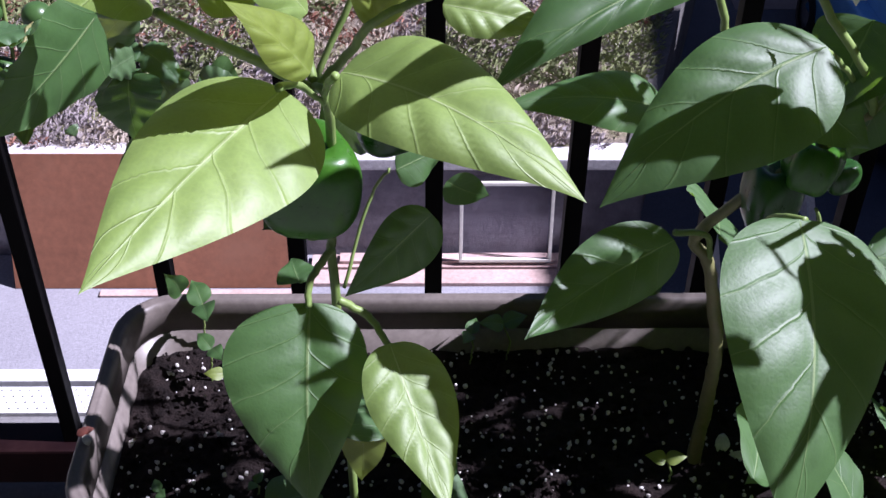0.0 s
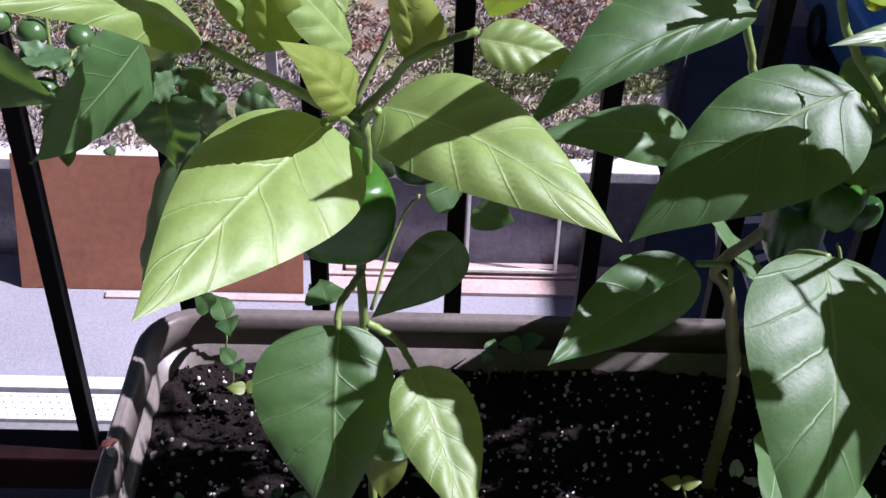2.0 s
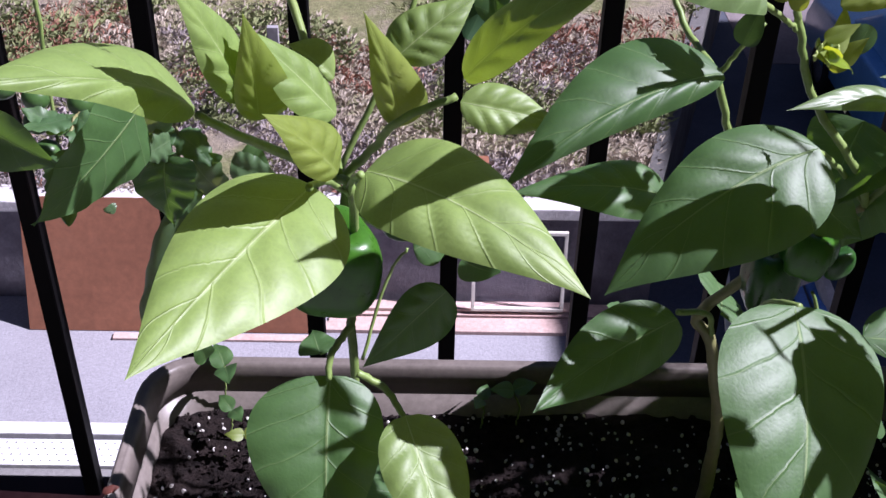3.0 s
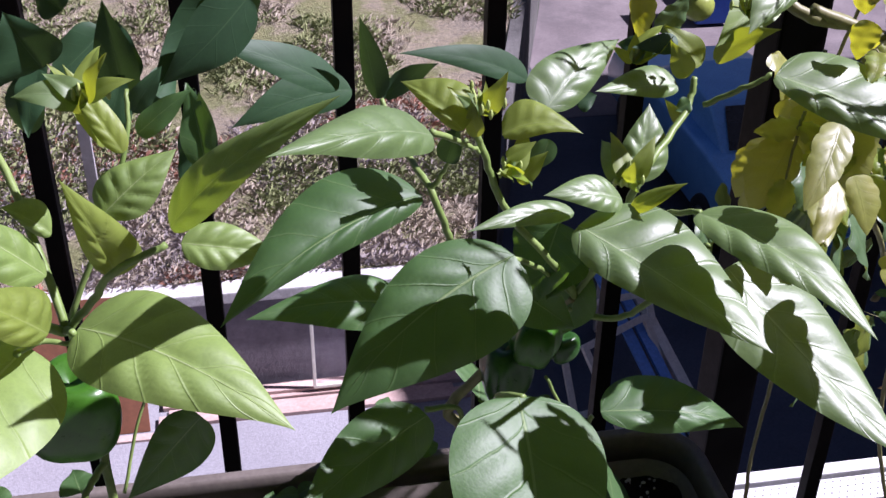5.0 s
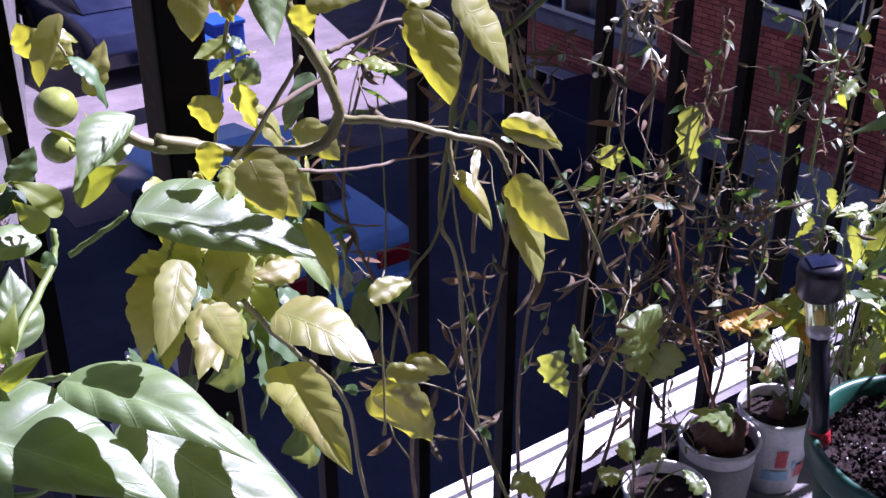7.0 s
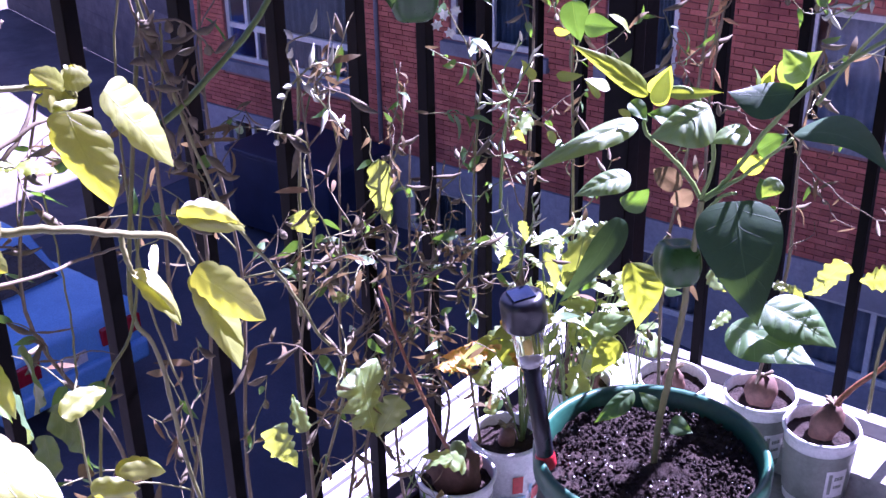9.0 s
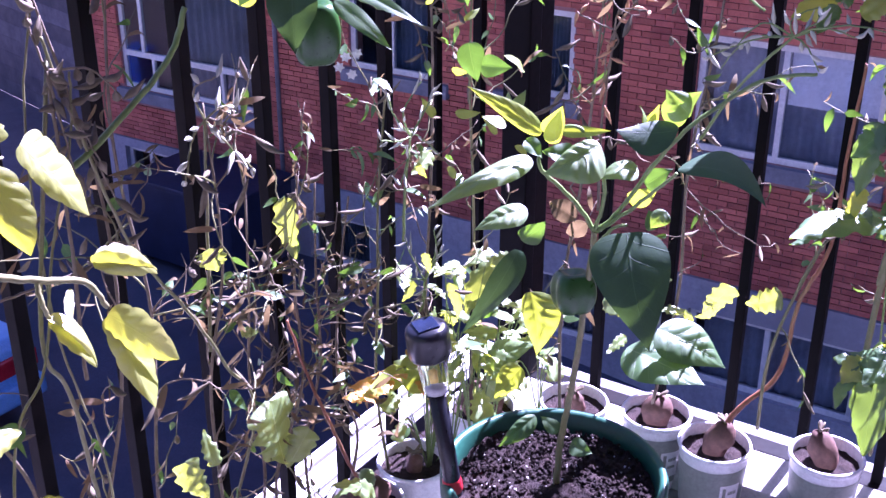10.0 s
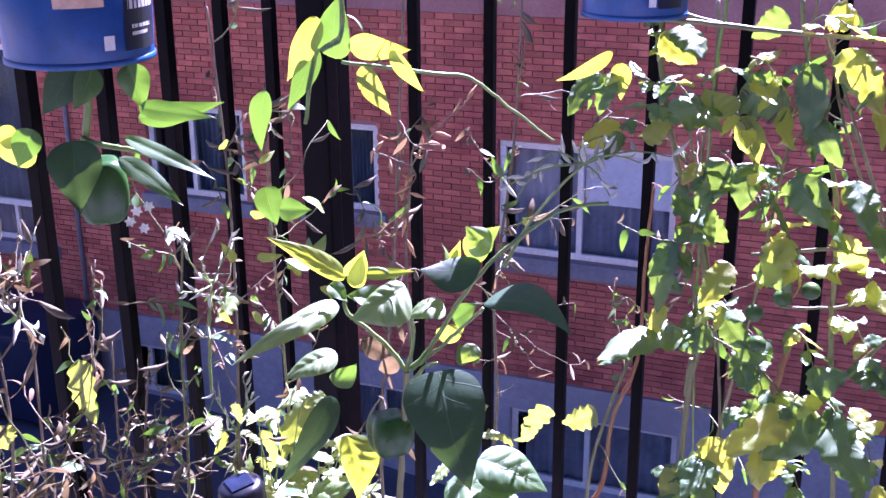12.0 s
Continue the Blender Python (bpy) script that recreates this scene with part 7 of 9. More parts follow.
leaf(pepper_b, PEPPER, (0.270, 0.771, 0.296), (0.236, 0.697, 0.316), 0.046, (0.66, 0.17, 0.73), 0.06)
leaf(pepper_a, PEPPER, (-0.032, 0.753, 0.282), (0.020, 0.795, 0.240), 0.043, (0.37, 0.10, 0.92), 0.06)
leaf(pepper_b, PEPPER, (0.256, 0.623, 0.442), (0.254, 0.689, 0.455), 0.037, (0.85, -0.33, 0.41), 0.06)
leaf(pepper_b, PEPPER, (0.356, 0.641, 0.314), (0.324, 0.687, 0.353), 0.038, (0.48, -0.04, 0.87), 0.06)
leaf(pepper_b, PEPPER, (0.276, 0.750, 0.267), (0.243, 0.671, 0.285), 0.048, (0.74, -0.29, 0.61), 0.06)
leaf(pepper_b, PEPPER, (0.324, 0.763, 0.272), (0.300, 0.818, 0.305), 0.038, (0.43, -0.34, 0.83), 0.06)
leaf(pepper_a, PEPPER, (0.005, 0.644, 0.247), (-0.010, 0.719, 0.275), 0.045, (0.64, -0.15, 0.76), 0.06)
leaf(pepper_a, PEPPER, (0.014, 0.700, 0.274), (-0.028, 0.670, 0.309), 0.034, (0.70, -0.15, 0.70), 0.06)
leaf(pepper_a, PEPPER, (-0.117, 0.652, 0.275), (-0.075, 0.689, 0.242), 0.036, (0.66, 0.04, 0.75), 0.06)
leaf(pepper_b, PEPPER, (0.270, 0.823, 0.333), (0.220, 0.819, 0.379), 0.038, (0.75, -0.22, 0.63), 0.06)

# ---------------------------------------------------------------- fruit
def fruit_material(name, col):
    return surface(name, tuple(c * 0.7 for c in col), col, 20, 120, 0.3, 0, 0.4, 0.1, 0.0008)


GREEN_FRUIT = fruit_material("green_pepper_skin", (0.045, 0.15, 0.012))
DARK_FRUIT = fruit_material("dark_green_pepper_skin", (0.03, 0.1, 0.018))
TOMATO_FRUIT = fruit_material("unripe_tomato_skin", (0.3, 0.36, 0.08))
PALE_FRUIT = fruit_material("small_green_tomato_skin", (0.06, 0.13, 0.035))
CALYX = surface("fruit_calyx", (0.08, 0.16, 0.03), (0.14, 0.24, 0.05), 40, 200, 0.5)


def bell_pepper(plant, at, radius, length, lean=(0, 0, 1), material=GREEN_FRUIT, lobes=4, turn=0.0):
    """A lobed bell pepper hanging below its stalk at the top."""
    bm = bmesh.new()
    n, m = 32, 16
    q = Vector((0, 0, 1)).rotation_difference(Vector(lean))
    rings = []
    for i in range(m + 1):
        v = i / m
        a = math.pi * v
        r = radius * (math.sin(a) ** 0.5) * (1.02 - 0.14 * v)
        z = length / 2 * math.cos(a)
        ring = []
        for k in range(n):
            t = 2 * math.pi * k / n
            lob = 1 + 0.16 * math.cos(lobes * (t + turn)) * math.sin(a) ** 0.5
            dip = -0.16 * length * math.exp(-(r / (0.4 * radius)) ** 2) if v < 0.3 else (0.14 * length * math.exp(-(r / (0.45 * radius)) ** 2) if v > 0.7 else 0)
            ring.append(bm.verts.new(Vector(at) + q @ Vector((r * lob * math.cos(t), r * lob * math.sin(t), z + dip))))
        rings.append(ring)
    lofted(bm, rings)
    ob = part("pepper_fruit", bm, material, plant, "glossy green bell pepper", True)
    ob.matrix_parent_inverse = Matrix.Translation(plant.location).inverted()
    bm = bmesh.new()
    top = Vector(at) + q @ Vector((0, 0, length * 0.36))
    tube(bm, curve_points([top, top + Vector((0.003, 0.002, length * 0.2)), top + Vector((0.01, 0.006, length * 0.42))], 5), 0.0032, 7)
    lathe(bm, [(0.0, 0.002), (radius * 0.4, 0.0005), (radius * 0.5, -0.002), (radius * 0.3, 0.004), (0.0, 0.006)], 14, top)
    c = part("calyx", bm, CALYX, ob, "", True)
    c.matrix_parent_inverse = Matrix.Translation(plant.location).inverted()
    return ob


bell_pepper(pepper_a, (-0.069, 0.632, 0.558), 0.0265, 0.062, (0.1, -0.1, 1), GREEN_FRUIT, 3, 0.5)
bell_pepper(pepper_a, (-0.028, 0.668, 0.578), 0.022, 0.045, (0, 0, 1), DARK_FRUIT, 3)
bell_pepper(pepper_b, (0.199, 0.705, 0.497), 0.019, 0.05, (0, 0, 1), DARK_FRUIT, 3)
bell_pepper(pepper_b, (0.216, 0.695, 0.527), 0.017, 0.035, (0.2, 0, 1), GREEN_FRUIT, 5)
bell_pepper(pepper_b, (0.239, 0.705, 0.512), 0.011, 0.022, (0, 0, 1), DARK_FRUIT, 3)
bell_pepper(pepper_c, (1.118, 0.553, 0.498), 0.024, 0.05, (0.1, 0.1, 1), DARK_FRUIT, 4)
bell_pepper(hanging_pepper, (0.974, 0.768, 0.775), 0.026, 0.066, (0, 0, 1), DARK_FRUIT, 4)


def round_fruit(plant, at, r, material):
    bm = lathe(bmesh.new(), [(0.0, -r)] + [(r * math.cos(a), r * 0.92 * math.sin(a)) for a in (radians(d) for d in range(-75, 90, 15))] + [(0.0, r * 0.82)], 18, at)
    ob = part("tomato_fruit", bm, material, plant, "small unripe green tomato", True)
    ob.matrix_parent_inverse = Matrix.Translation(plant.location).inverted()
    bm = bmesh.new()
    top = Vector(at) + Vector((0, 0, r * 0.84))
    for k in range(5):
        a = k * 1.257
        blade(bm, top, top + Vector((math.cos(a), math.sin(a), -0.15)) * r * 0.9, r * 0.3, (0, 0, 1), 0.1, PEPPER, k, 4, 2)
    tube(bm, [top, top + Vector((0.002, 0.001, 0.012))], 0.0012, 5)
    c = part("calyx", bm, CALYX, ob)
    c.matrix_parent_inverse = Matrix.Translation(plant.location).inverted()


round_fruit(tomato, (0.345, 0.8, 0.741), 0.0138, TOMATO_FRUIT)
round_fruit(tomato, (0.343, 0.8, 0.714), 0.0115, TOMATO_FRUIT)
for p in ((-0.247, 0.72, 0.611), (-0.25, 0.722, 0.594), (-0.221, 0.72, 0.608), (-0.245, 0.715, 0.577), (-0.266, 0.722, 0.617), (-0.228, 0.722, 0.59)):
    round_fruit(tomato_left, p, 0.0085, PALE_FRUIT)
for p in ((1.400, 0.228, 0.536), (1.400, 0.234, 0.573), (1.400, 0.176, 0.608), (1.410, 0.206, 0.591)):
    round_fruit(tomato_right, p, 0.0105, PALE_FRUIT)
stem(tomato_left, STALK, [(-0.235, 0.72, 0.68), (-0.238, 0.72, 0.62), (-0.24, 0.72, 0.57)], 0.0015, 0.001)
stem(tomato_left, VINE, [(-0.42, 0.8, 0.0), (-0.4, 0.79, 0.3), (-0.33, 0.75, 0.6), (-0.22, 0.7, 0.72), (-0.2, 0.69, 0.9)], 0.007, 0.004)

# flower buds, blossoms and small growing tips
PETAL = surface("white_petal", (0.75, 0.75, 0.7), (0.88, 0.88, 0.84), 60, 300, 0.6)
ANTHER = surface("bud_green", (0.3, 0.4, 0.1), (0.42, 0.5, 0.16), 60, 300, 0.5)


def buds(plant, at, seed, n=7, spread=0.012):
    rnd = random.Random(seed)
    for _ in range(n):
        bm = bmesh.new()
        d = Vector((rnd.gauss(0, 1), rnd.gauss(0, 1), abs(rnd.gauss(0, 1)) + 0.3)).normalized()
        a, b = Vector(at), Vector(at) + d * rnd.uniform(0.4, 1) * spread
        tube(bm, [a, (a + b) / 2 + Vector((0, 0, 0.002)), b], 0.0008, 5)
        lathe(bm, [(0, -0.0024), (0.001, -0.0012), (0.0013, 0.001), (0.0008, 0.0032), (0, 0.0044)], 7, b)
        ob = part("bud", bm, ANTHER, plant, "pale green flower bud", True)
        ob.matrix_parent_inverse = Matrix.Translation(plant.location).inverted()
    for k in range(6):
        d = Vector((rnd.gauss(0, 1), rnd.gauss(0, 1), abs(rnd.gauss(0, 0.8)) + 0.3)).normalized()
        ln = rnd.uniform(0.016, 0.036)
        leaf(plant, YOUNG if k % 3 else SMOOTH, at, Vector(at) + d * ln, ln * rnd.uniform(0.32, 0.5), (rnd.gauss(0, 1), -1, 1), 0.1)


def blossom(plant, at, r, facing):
    bm = bmesh.new()
    f = Vector(facing).normalized()
    s = f.orthogonal().normalized()
    for k in range(6):
        a = k * math.pi / 3
        d = s * math.cos(a) + f.cross(s) * math.sin(a)
        blade(bm, Vector(at), Vector(at) + d * r + f * r * 0.2, r * 0.75, f, 0.05, PEPPER, k, 5, 2)
    lathe(bm, [(0, 0), (r * 0.2, 0.0005), (r * 0.16, r * 0.3), (0, r * 0.35)], 8, at)
    ob = part("blossom", bm, PETAL, plant, "small white blossom")
    ob.matrix_parent_inverse = Matrix.Translation(plant.location).inverted()


buds(pepper_a, (-0.14, 0.585, 0.745), 1)
buds(pepper_a, (-0.03, 0.615, 0.755), 2, 8)
buds(pepper_a, (-0.125, 0.66, 0.87), 3)
buds(pepper_b, (0.165, 0.655, 0.715), 4, 10, 0.016)
buds(pepper_b, (0.246, 0.635, 0.675), 5, 9)
buds(pepper_b, (0.325, 0.688, 0.75), 6, 8)
buds(pepper_b, (0.185, 0.662, 0.672), 7, 6)
buds(pepper_b, (0.265, 0.7, 0.72), 8, 6)
buds(pepper_c, (1.070, 0.608, 0.698), 9, 6)
buds(pepper_c, (1.140, 0.497, 0.678), 10, 6)
blossom(pepper_b, (0.187, 0.625, 0.668), 0.0055, (-0.6, -0.7, 0.3))
for p in ((1.041, 0.785, 0.734), (1.036, 0.790, 0.724), (1.044, 0.780, 0.716), (1.031, 0.790, 0.744), (1.047, 0.775, 0.738)):
    blossom(hanging_pepper_b, p, 0.006, (-0.6, -0.6, 0.3))

# ---------------------------------------------------------------- cups of radishes along the rails
RADISH_SKIN = surface("old_radish_root", (0.085, 0.048, 0.036), (0.165, 0.095, 0.07), 30, 120, 0.75, 0, 0.2, 0.4, 0.0015, (0.15, 0.065, 0.05))
TURNIP_SKIN = surface("pink_radish_root", (0.2, 0.105, 0.085), (0.3, 0.17, 0.14), 30, 120, 0.6, 0, 0.3, 0.2, 0.001)
PRINT_GREY = surface("grey_green_print", (0.16, 0.18, 0.16), (0.24, 0.26, 0.23), 25, 150, 0.45)
PRINT_RED = surface("red_print", (0.5, 0.05, 0.05), (0.6, 0.08, 0.07), 25, 150, 0.45)
PRINT_BLUE = surface("pale_blue_print", (0.25, 0.45, 0.62), (0.35, 0.55, 0.7), 25, 150, 0.45)
BARE_SOIL = surface("dry_potting_soil", (0.013, 0.009, 0.009), (0.05, 0.034, 0.03), 50, 200, 0.95, 0, 0.15, 1.0, 0.006)


def cup(x, y, r=0.051, h=0.118, printed=None, band=None, label="white plastic yogurt cup reused as a plant pot"):
    c = thing("plastic_cup", label, "cup", (x, y, 0), "cups of radishes")
    rb = r * 0.8
    prof = [(0, 0.0), (rb - 0.002, 0.0), (rb, 0.003), (r * 0.955, h - 0.012), (r * 0.96, h - 0.008), (r, h - 0.007), (r + 0.0015, h - 0.003), (r, h), (r - 0.003, h - 0.0005), (r * 0.93, h - 0.006), (r * 0.9, h - 0.03)]
    part("cup_body", lathe(bmesh.new(), prof, 40), CUP_WHITE, c, "", True)
    if band:
        z0, z1 = 0.018, h - 0.022
        f = lambda z: rb + (r * 0.955 - rb) * z / h + 0.0012
        part("printed_label", lathe(bmesh.new(), [(f(z0), z0), (f(z1), z1)], 40), band, c, "faded printed wrap", True)
    if printed:
        f = lambda z: rb + (r * 0.955 - rb) * z / h + 0.0022
        for mat, a0, a1, z0, z1 in printed:
            bm = bmesh.new()
            vs = [[bm.verts.new((f(z) * math.cos(radians(a)), f(z) * math.sin(radians(a)), z)) for z in (z0, z1)] for a in [a0 + (a1 - a0) * q / 6 for q in range(7)]]
            for p, q in zip(vs, vs[1:]):
                bm.faces.new((p[0], q[0], q[1], p[1]))
            part("print_patch", bm, mat, c)
    bm = bmesh.new()
    sz = h - 0.016
    soil_bed(bm, lambda u, v: (u * math.sqrt(max(0, 1 - v * v / 2)) * r * 0.905, v * math.sqrt(max(0, 1 - u * u / 2)) * r * 0.905), sz, (-1, -1), (1, 1), 26, 0.003)
    so = part("cup_soil", bm, BARE_SOIL, None, "", True)
    so.location = (x, y, 0)
    tagged(so, "dry crumbly soil in a plastic cup", "soil", kind="stuff")
    return sz


def root(x, y, z, r, h, material=RADISH_SKIN, lean=(0, 0)):
    """A swollen radish root standing half out of its soil."""
    t = thing("radish_root", "swollen old radish root standing in its cup", "radish", (x, y, z), "radish roots")
    bm = bmesh.new()
    rnd = random.Random(int(x * 977 + y * 131))
    prof = [(0.0, -0.02), (r * 0.7, -0.012), (r, h * 0.2), (r * 1.02, h * 0.45), (r * 0.86, h * 0.72), (r * 0.58, h * 0.9), (r * 0.3, h * 0.98), (0.0, h)]
    lathe(bm, prof, 26)
    for v in bm.verts:
        k = 1 + 0.34 * noise.noise(v.co * 75 + Vector((x * 10, 0, 0)))
        v.co = Vector((v.co.x * k + lean[0] * v.co.z, v.co.y * k + lean[1] * v.co.z, v.co.z))
    part("root_body", bm, material, t, "", True)
    bm = bmesh.new()
    for _ in range(7):
        a = rnd.random() * 6.3
        b = Vector((lean[0] * h, lean[1] * h, h))
        tube(bm, curve_points([b, b + Vector((math.cos(a), math.sin(a), 0.8)) * 0.005, b + Vector((math.cos(a) * 1.8, math.sin(a) * 1.8, 0.6 + rnd.random())) * 0.007], 3), [0.0022] * 6 + [0.0012], 5)
    part("crown_stub", bm, STRAW, t, "dry leaf stubs", True)


INK = [(PRINT_RED, 225, 243, 0.05, 0.078), (PRINT_BLUE, 205, 250, 0.028, 0.044), (PRINT_RED, 262, 285, 0.03, 0.05), (PRINT_BLUE, 255, 262, 0.045, 0.06)]
BARS = [(CUP_WHITE, 215, 252, 0.03, 0.075), (PRINT_GREY, 220, 226, 0.036, 0.07), (PRINT_GREY, 230, 247, 0.058, 0.064), (PRINT_GREY, 230, 245, 0.045, 0.05)]
cups = [(0.750, 0.824, None, None), (0.858, 0.790, None, PRINT_GREY), (0.983, 0.803, None, PRINT_GREY), (1.112, 0.834, None, PRINT_GREY), (1.221, 0.831, INK, None),
        (1.518, 0.599, BARS, PRINT_GREY), (1.489, 0.498, BARS, PRINT_GREY), (1.546, 0.356, BARS, PRINT_GREY), (1.478, 0.715, None, None), (1.391, 0.825, None, None), (1.562, 0.224, None, PRINT_GREY)]
for x, y, ink, band in cups:
    cup(x, y, 0.051, 0.118, ink, band)
SZ = 0.102
root(0.858, 0.790, SZ, 0.026, 0.04, TURNIP_SKIN)
root(1.112, 0.834, SZ, 0.032, 0.05, RADISH_SKIN)
root(1.221, 0.831, SZ, 0.012, 0.025, TURNIP_SKIN)
root(1.518, 0.599, SZ, 0.023, 0.04, RADISH_SKIN, (0.1, 0))
root(1.489, 0.498, SZ, 0.02, 0.052, RADISH_SKIN, (0.05, -0.2))
root(1.546, 0.356, SZ, 0.02, 0.048, RADISH_SKIN, (0.0, 0.3))
root(1.478, 0.715, SZ, 0.016, 0.03, RADISH_SKIN)
root(1.391, 0.825, SZ, 0.03, 0.055, RADISH_SKIN)

stalk = thing("radish_stalk", "short reddish radish stalk rising from a cup by the front rail", "plant", (1.107, 0.832, 0.14))
stem(stalk, REDSTEM, [(1.108, 0.832, 0.134), (1.061, 0.815, 0.206), (1.014, 0.810, 0.307), (0.991, 0.820, 0.380), (0.966, 0.820, 0.454)], 0.0028, 0.0015)
part("sprout", lathe(bmesh.new(), [(0, 0), (0.009, 0.006), (0.012, 0.016), (0.009, 0.028), (0, 0.034)], 14, (0.0, -0.005, -0.002)), STALK, stalk, "pale green swollen sprout", True)
# tall radish stalk leaning against the side rail
stalk = thing("radish_stalk", "bent reddish radish stalk leaning on the side rail", "plant", (1.478, 0.5, 0.15))
stem(stalk, REDSTEM, [(1.478, 0.480, 0.163), (1.490, 0.470, 0.183), (1.520, 0.430, 0.239), (1.530, 0.421, 0.341), (1.530, 0.392, 0.432), (1.530, 0.388, 0.563), (1.530, 0.383, 0.674)], 0.0042, 0.0019)

# ---------------------------------------------------------------- round green pot and solar stake light
POT = (1.125, 0.569)
pot = thing("round_pot", "large round dark green plastic plant pot with wide rim", "pot", (*POT, 0))
part("pot_body", lathe(bmesh.new(), [(0, 0), (0.092, 0), (0.096, 0.004), (0.118, 0.225), (0.1165, 0.225), (0.115, 0.2)], 64), POT_GREEN, pot, "", True)
part("rim", lathe(bmesh.new(), [(0.1175, 0.226), (0.127, 0.228), (0.131, 0.234), (0.1315, 0.256), (0.129, 0.262), (0.124, 0.2625), (0.1205, 0.258), (0.1175, 0.235), (0.1175, 0.226)], 64), POT_GREEN, pot, "wide rolled rim", True)
bm = soil_bed(bmesh.new(), lambda u, v: (POT[0] + u * math.sqrt(max(0, 1 - v * v / 2)) * 0.117, POT[1] + v * math.sqrt(max(0, 1 - u * u / 2)) * 0.117), 0.24, (-1, -1), (1, 1), 80, 0.005)
tagged(part("pot_soil", bm, BARE_SOIL, None, "loose dark soil with bark bits in the green pot", True), category="soil", kind="stuff")


def in_pot(r):
    a, d = r.uniform(0, 6.283), 0.112 * math.sqrt(r.random())
    return POT[0] + d * math.cos(a), POT[1] + d * math.sin(a), 0.243 + r.uniform(-0.002, 0.003)


add_crumbs("pot_crumbs", 1600, in_pot, (0.001, 0.0042), 8, BARE_SOIL, "brown crumbs of soil and bark in the green pot", "soil")
add_crumbs("pot_perlite", 160, in_pot, (0.0007, 0.002), 9, PERLITE, "pale perlite grains in the green pot", "perlite")

BLACK_PLASTIC = surface("black_plastic", (0.006, 0.007, 0.012), (0.012, 0.013, 0.02), 20, 160, 0.3, 0, 0.5, 0.08, 0.0004)
SOLAR = surface("solar_cell", (0.01, 0.014, 0.03), (0.015, 0.022, 0.05), 30, 90, 0.12, 0, 0.6, 0.02, 0.0002)
RED_BAND = surface("red_plastic", (0.45, 0.02, 0.03), (0.55, 0.03, 0.04), 20, 120, 0.4)
BULB = surface("amber_diode", (0.8, 0.6, 0.1), (0.85, 0.65, 0.15), 20, 120, 0.4)
CLEAR, cnt, cb = shader("clear_ribbed_plastic", 0.12, 0, 0.5)
cb.inputs["Transmission Weight"].default_value = 1.0
cb.inputs["IOR"].default_value = 1.2
cb.inputs["Base Color"].default_value = (0.98, 0.98, 0.98, 1)
light = thing("solar_stake_light", "black solar garden stake light with clear ribbed lens", "garden light", (1.047, 0.653, 0.23))
axis = Vector((1.02, 0.672, 0.465)) - Vector((1.047, 0.653, 0.245))
light.rotation_euler = axis.to_track_quat("Z", "Y").to_euler()
part("stake", lathe(bmesh.new(), [(0, -0.03), (0.009, -0.005), (0.0098, 0.0), (0.0098, 0.155), (0, 0.155)], 20), BLACK_PLASTIC, light, "", True)
part("band", lathe(bmesh.new(), [(0.0102, 0.018), (0.0112, 0.02), (0.0112, 0.034), (0.0102, 0.036)], 20), RED_BAND, light, "red plastic collar", True)
bm = bmesh.new()
n = 48
rings = [[bm.verts.new(((r + (0.0008 if k % 4 < 2 else 0)) * math.cos(2 * math.pi * k / n), (r + (0.0008 if k % 4 < 2 else 0)) * math.sin(2 * math.pi * k / n), z)) for k in range(n)] for r, z in ((0.011, 0.152), (0.0135, 0.156), (0.0165, 0.205))]
lofted(bm, rings)
lens = part("lens", bm, CLEAR, light, "clear ribbed plastic lens", True)
lens.visible_shadow = False
part("reflector", lathe(bmesh.new(), [(0, 0.1555), (0.0095, 0.156), (0.0105, 0.164), (0.004, 0.168), (0, 0.168)], 20), CUP_WHITE, lens, "pale reflector cup", True)
part("diode", lathe(bmesh.new(), [(0, 0.17), (0.004, 0.171), (0.004, 0.186), (0, 0.19)], 12), BULB, lens, "amber diode", True)
part("cap", lathe(bmesh.new(), [(0, 0.204), (0.022, 0.204), (0.0238, 0.207), (0.0238, 0.232), (0.022, 0.238), (0.018, 0.2405), (0, 0.241)], 36), BLACK_PLASTIC, light, "black plastic cap", True)
part("solar_panel", boxed((-0.012, -0.012, 0.2405), (0.012, 0.012, 0.2425), 0.0006), SOLAR, light, "dark blue solar cell")

# pale pavers along the side rail
for k, (y0, y1) in enumerate(((0.62, 0.86), (0.375, 0.615), (0.13, 0.37), (-0.115, 0.125))):
    tagged(part("paver", boxed((1.5 + 0.004 * (k % 2), y0, 0.001), (1.6, y1, 0.05), 0.004), PAVER, None, "pale concrete paver lying along the side rail"), category="paver", group="pavers")

# ---------------------------------------------------------------- hanging tubs
TUB_BLUE = surface("blue_printed_tub", (0.01, 0.06, 0.22), (0.018, 0.09, 0.3), 14, 90, 0.35, 0, 0.5, 0.05, 0.0004)
TUB_DARK = surface("navy_tub_panel", (0.01, 0.012, 0.03), (0.02, 0.024, 0.05), 14, 90, 0.35)
TUB_FOOD = surface("peach_tub_picture", (0.5, 0.32, 0.22), (0.7, 0.5, 0.38), 40, 120, 0.4)


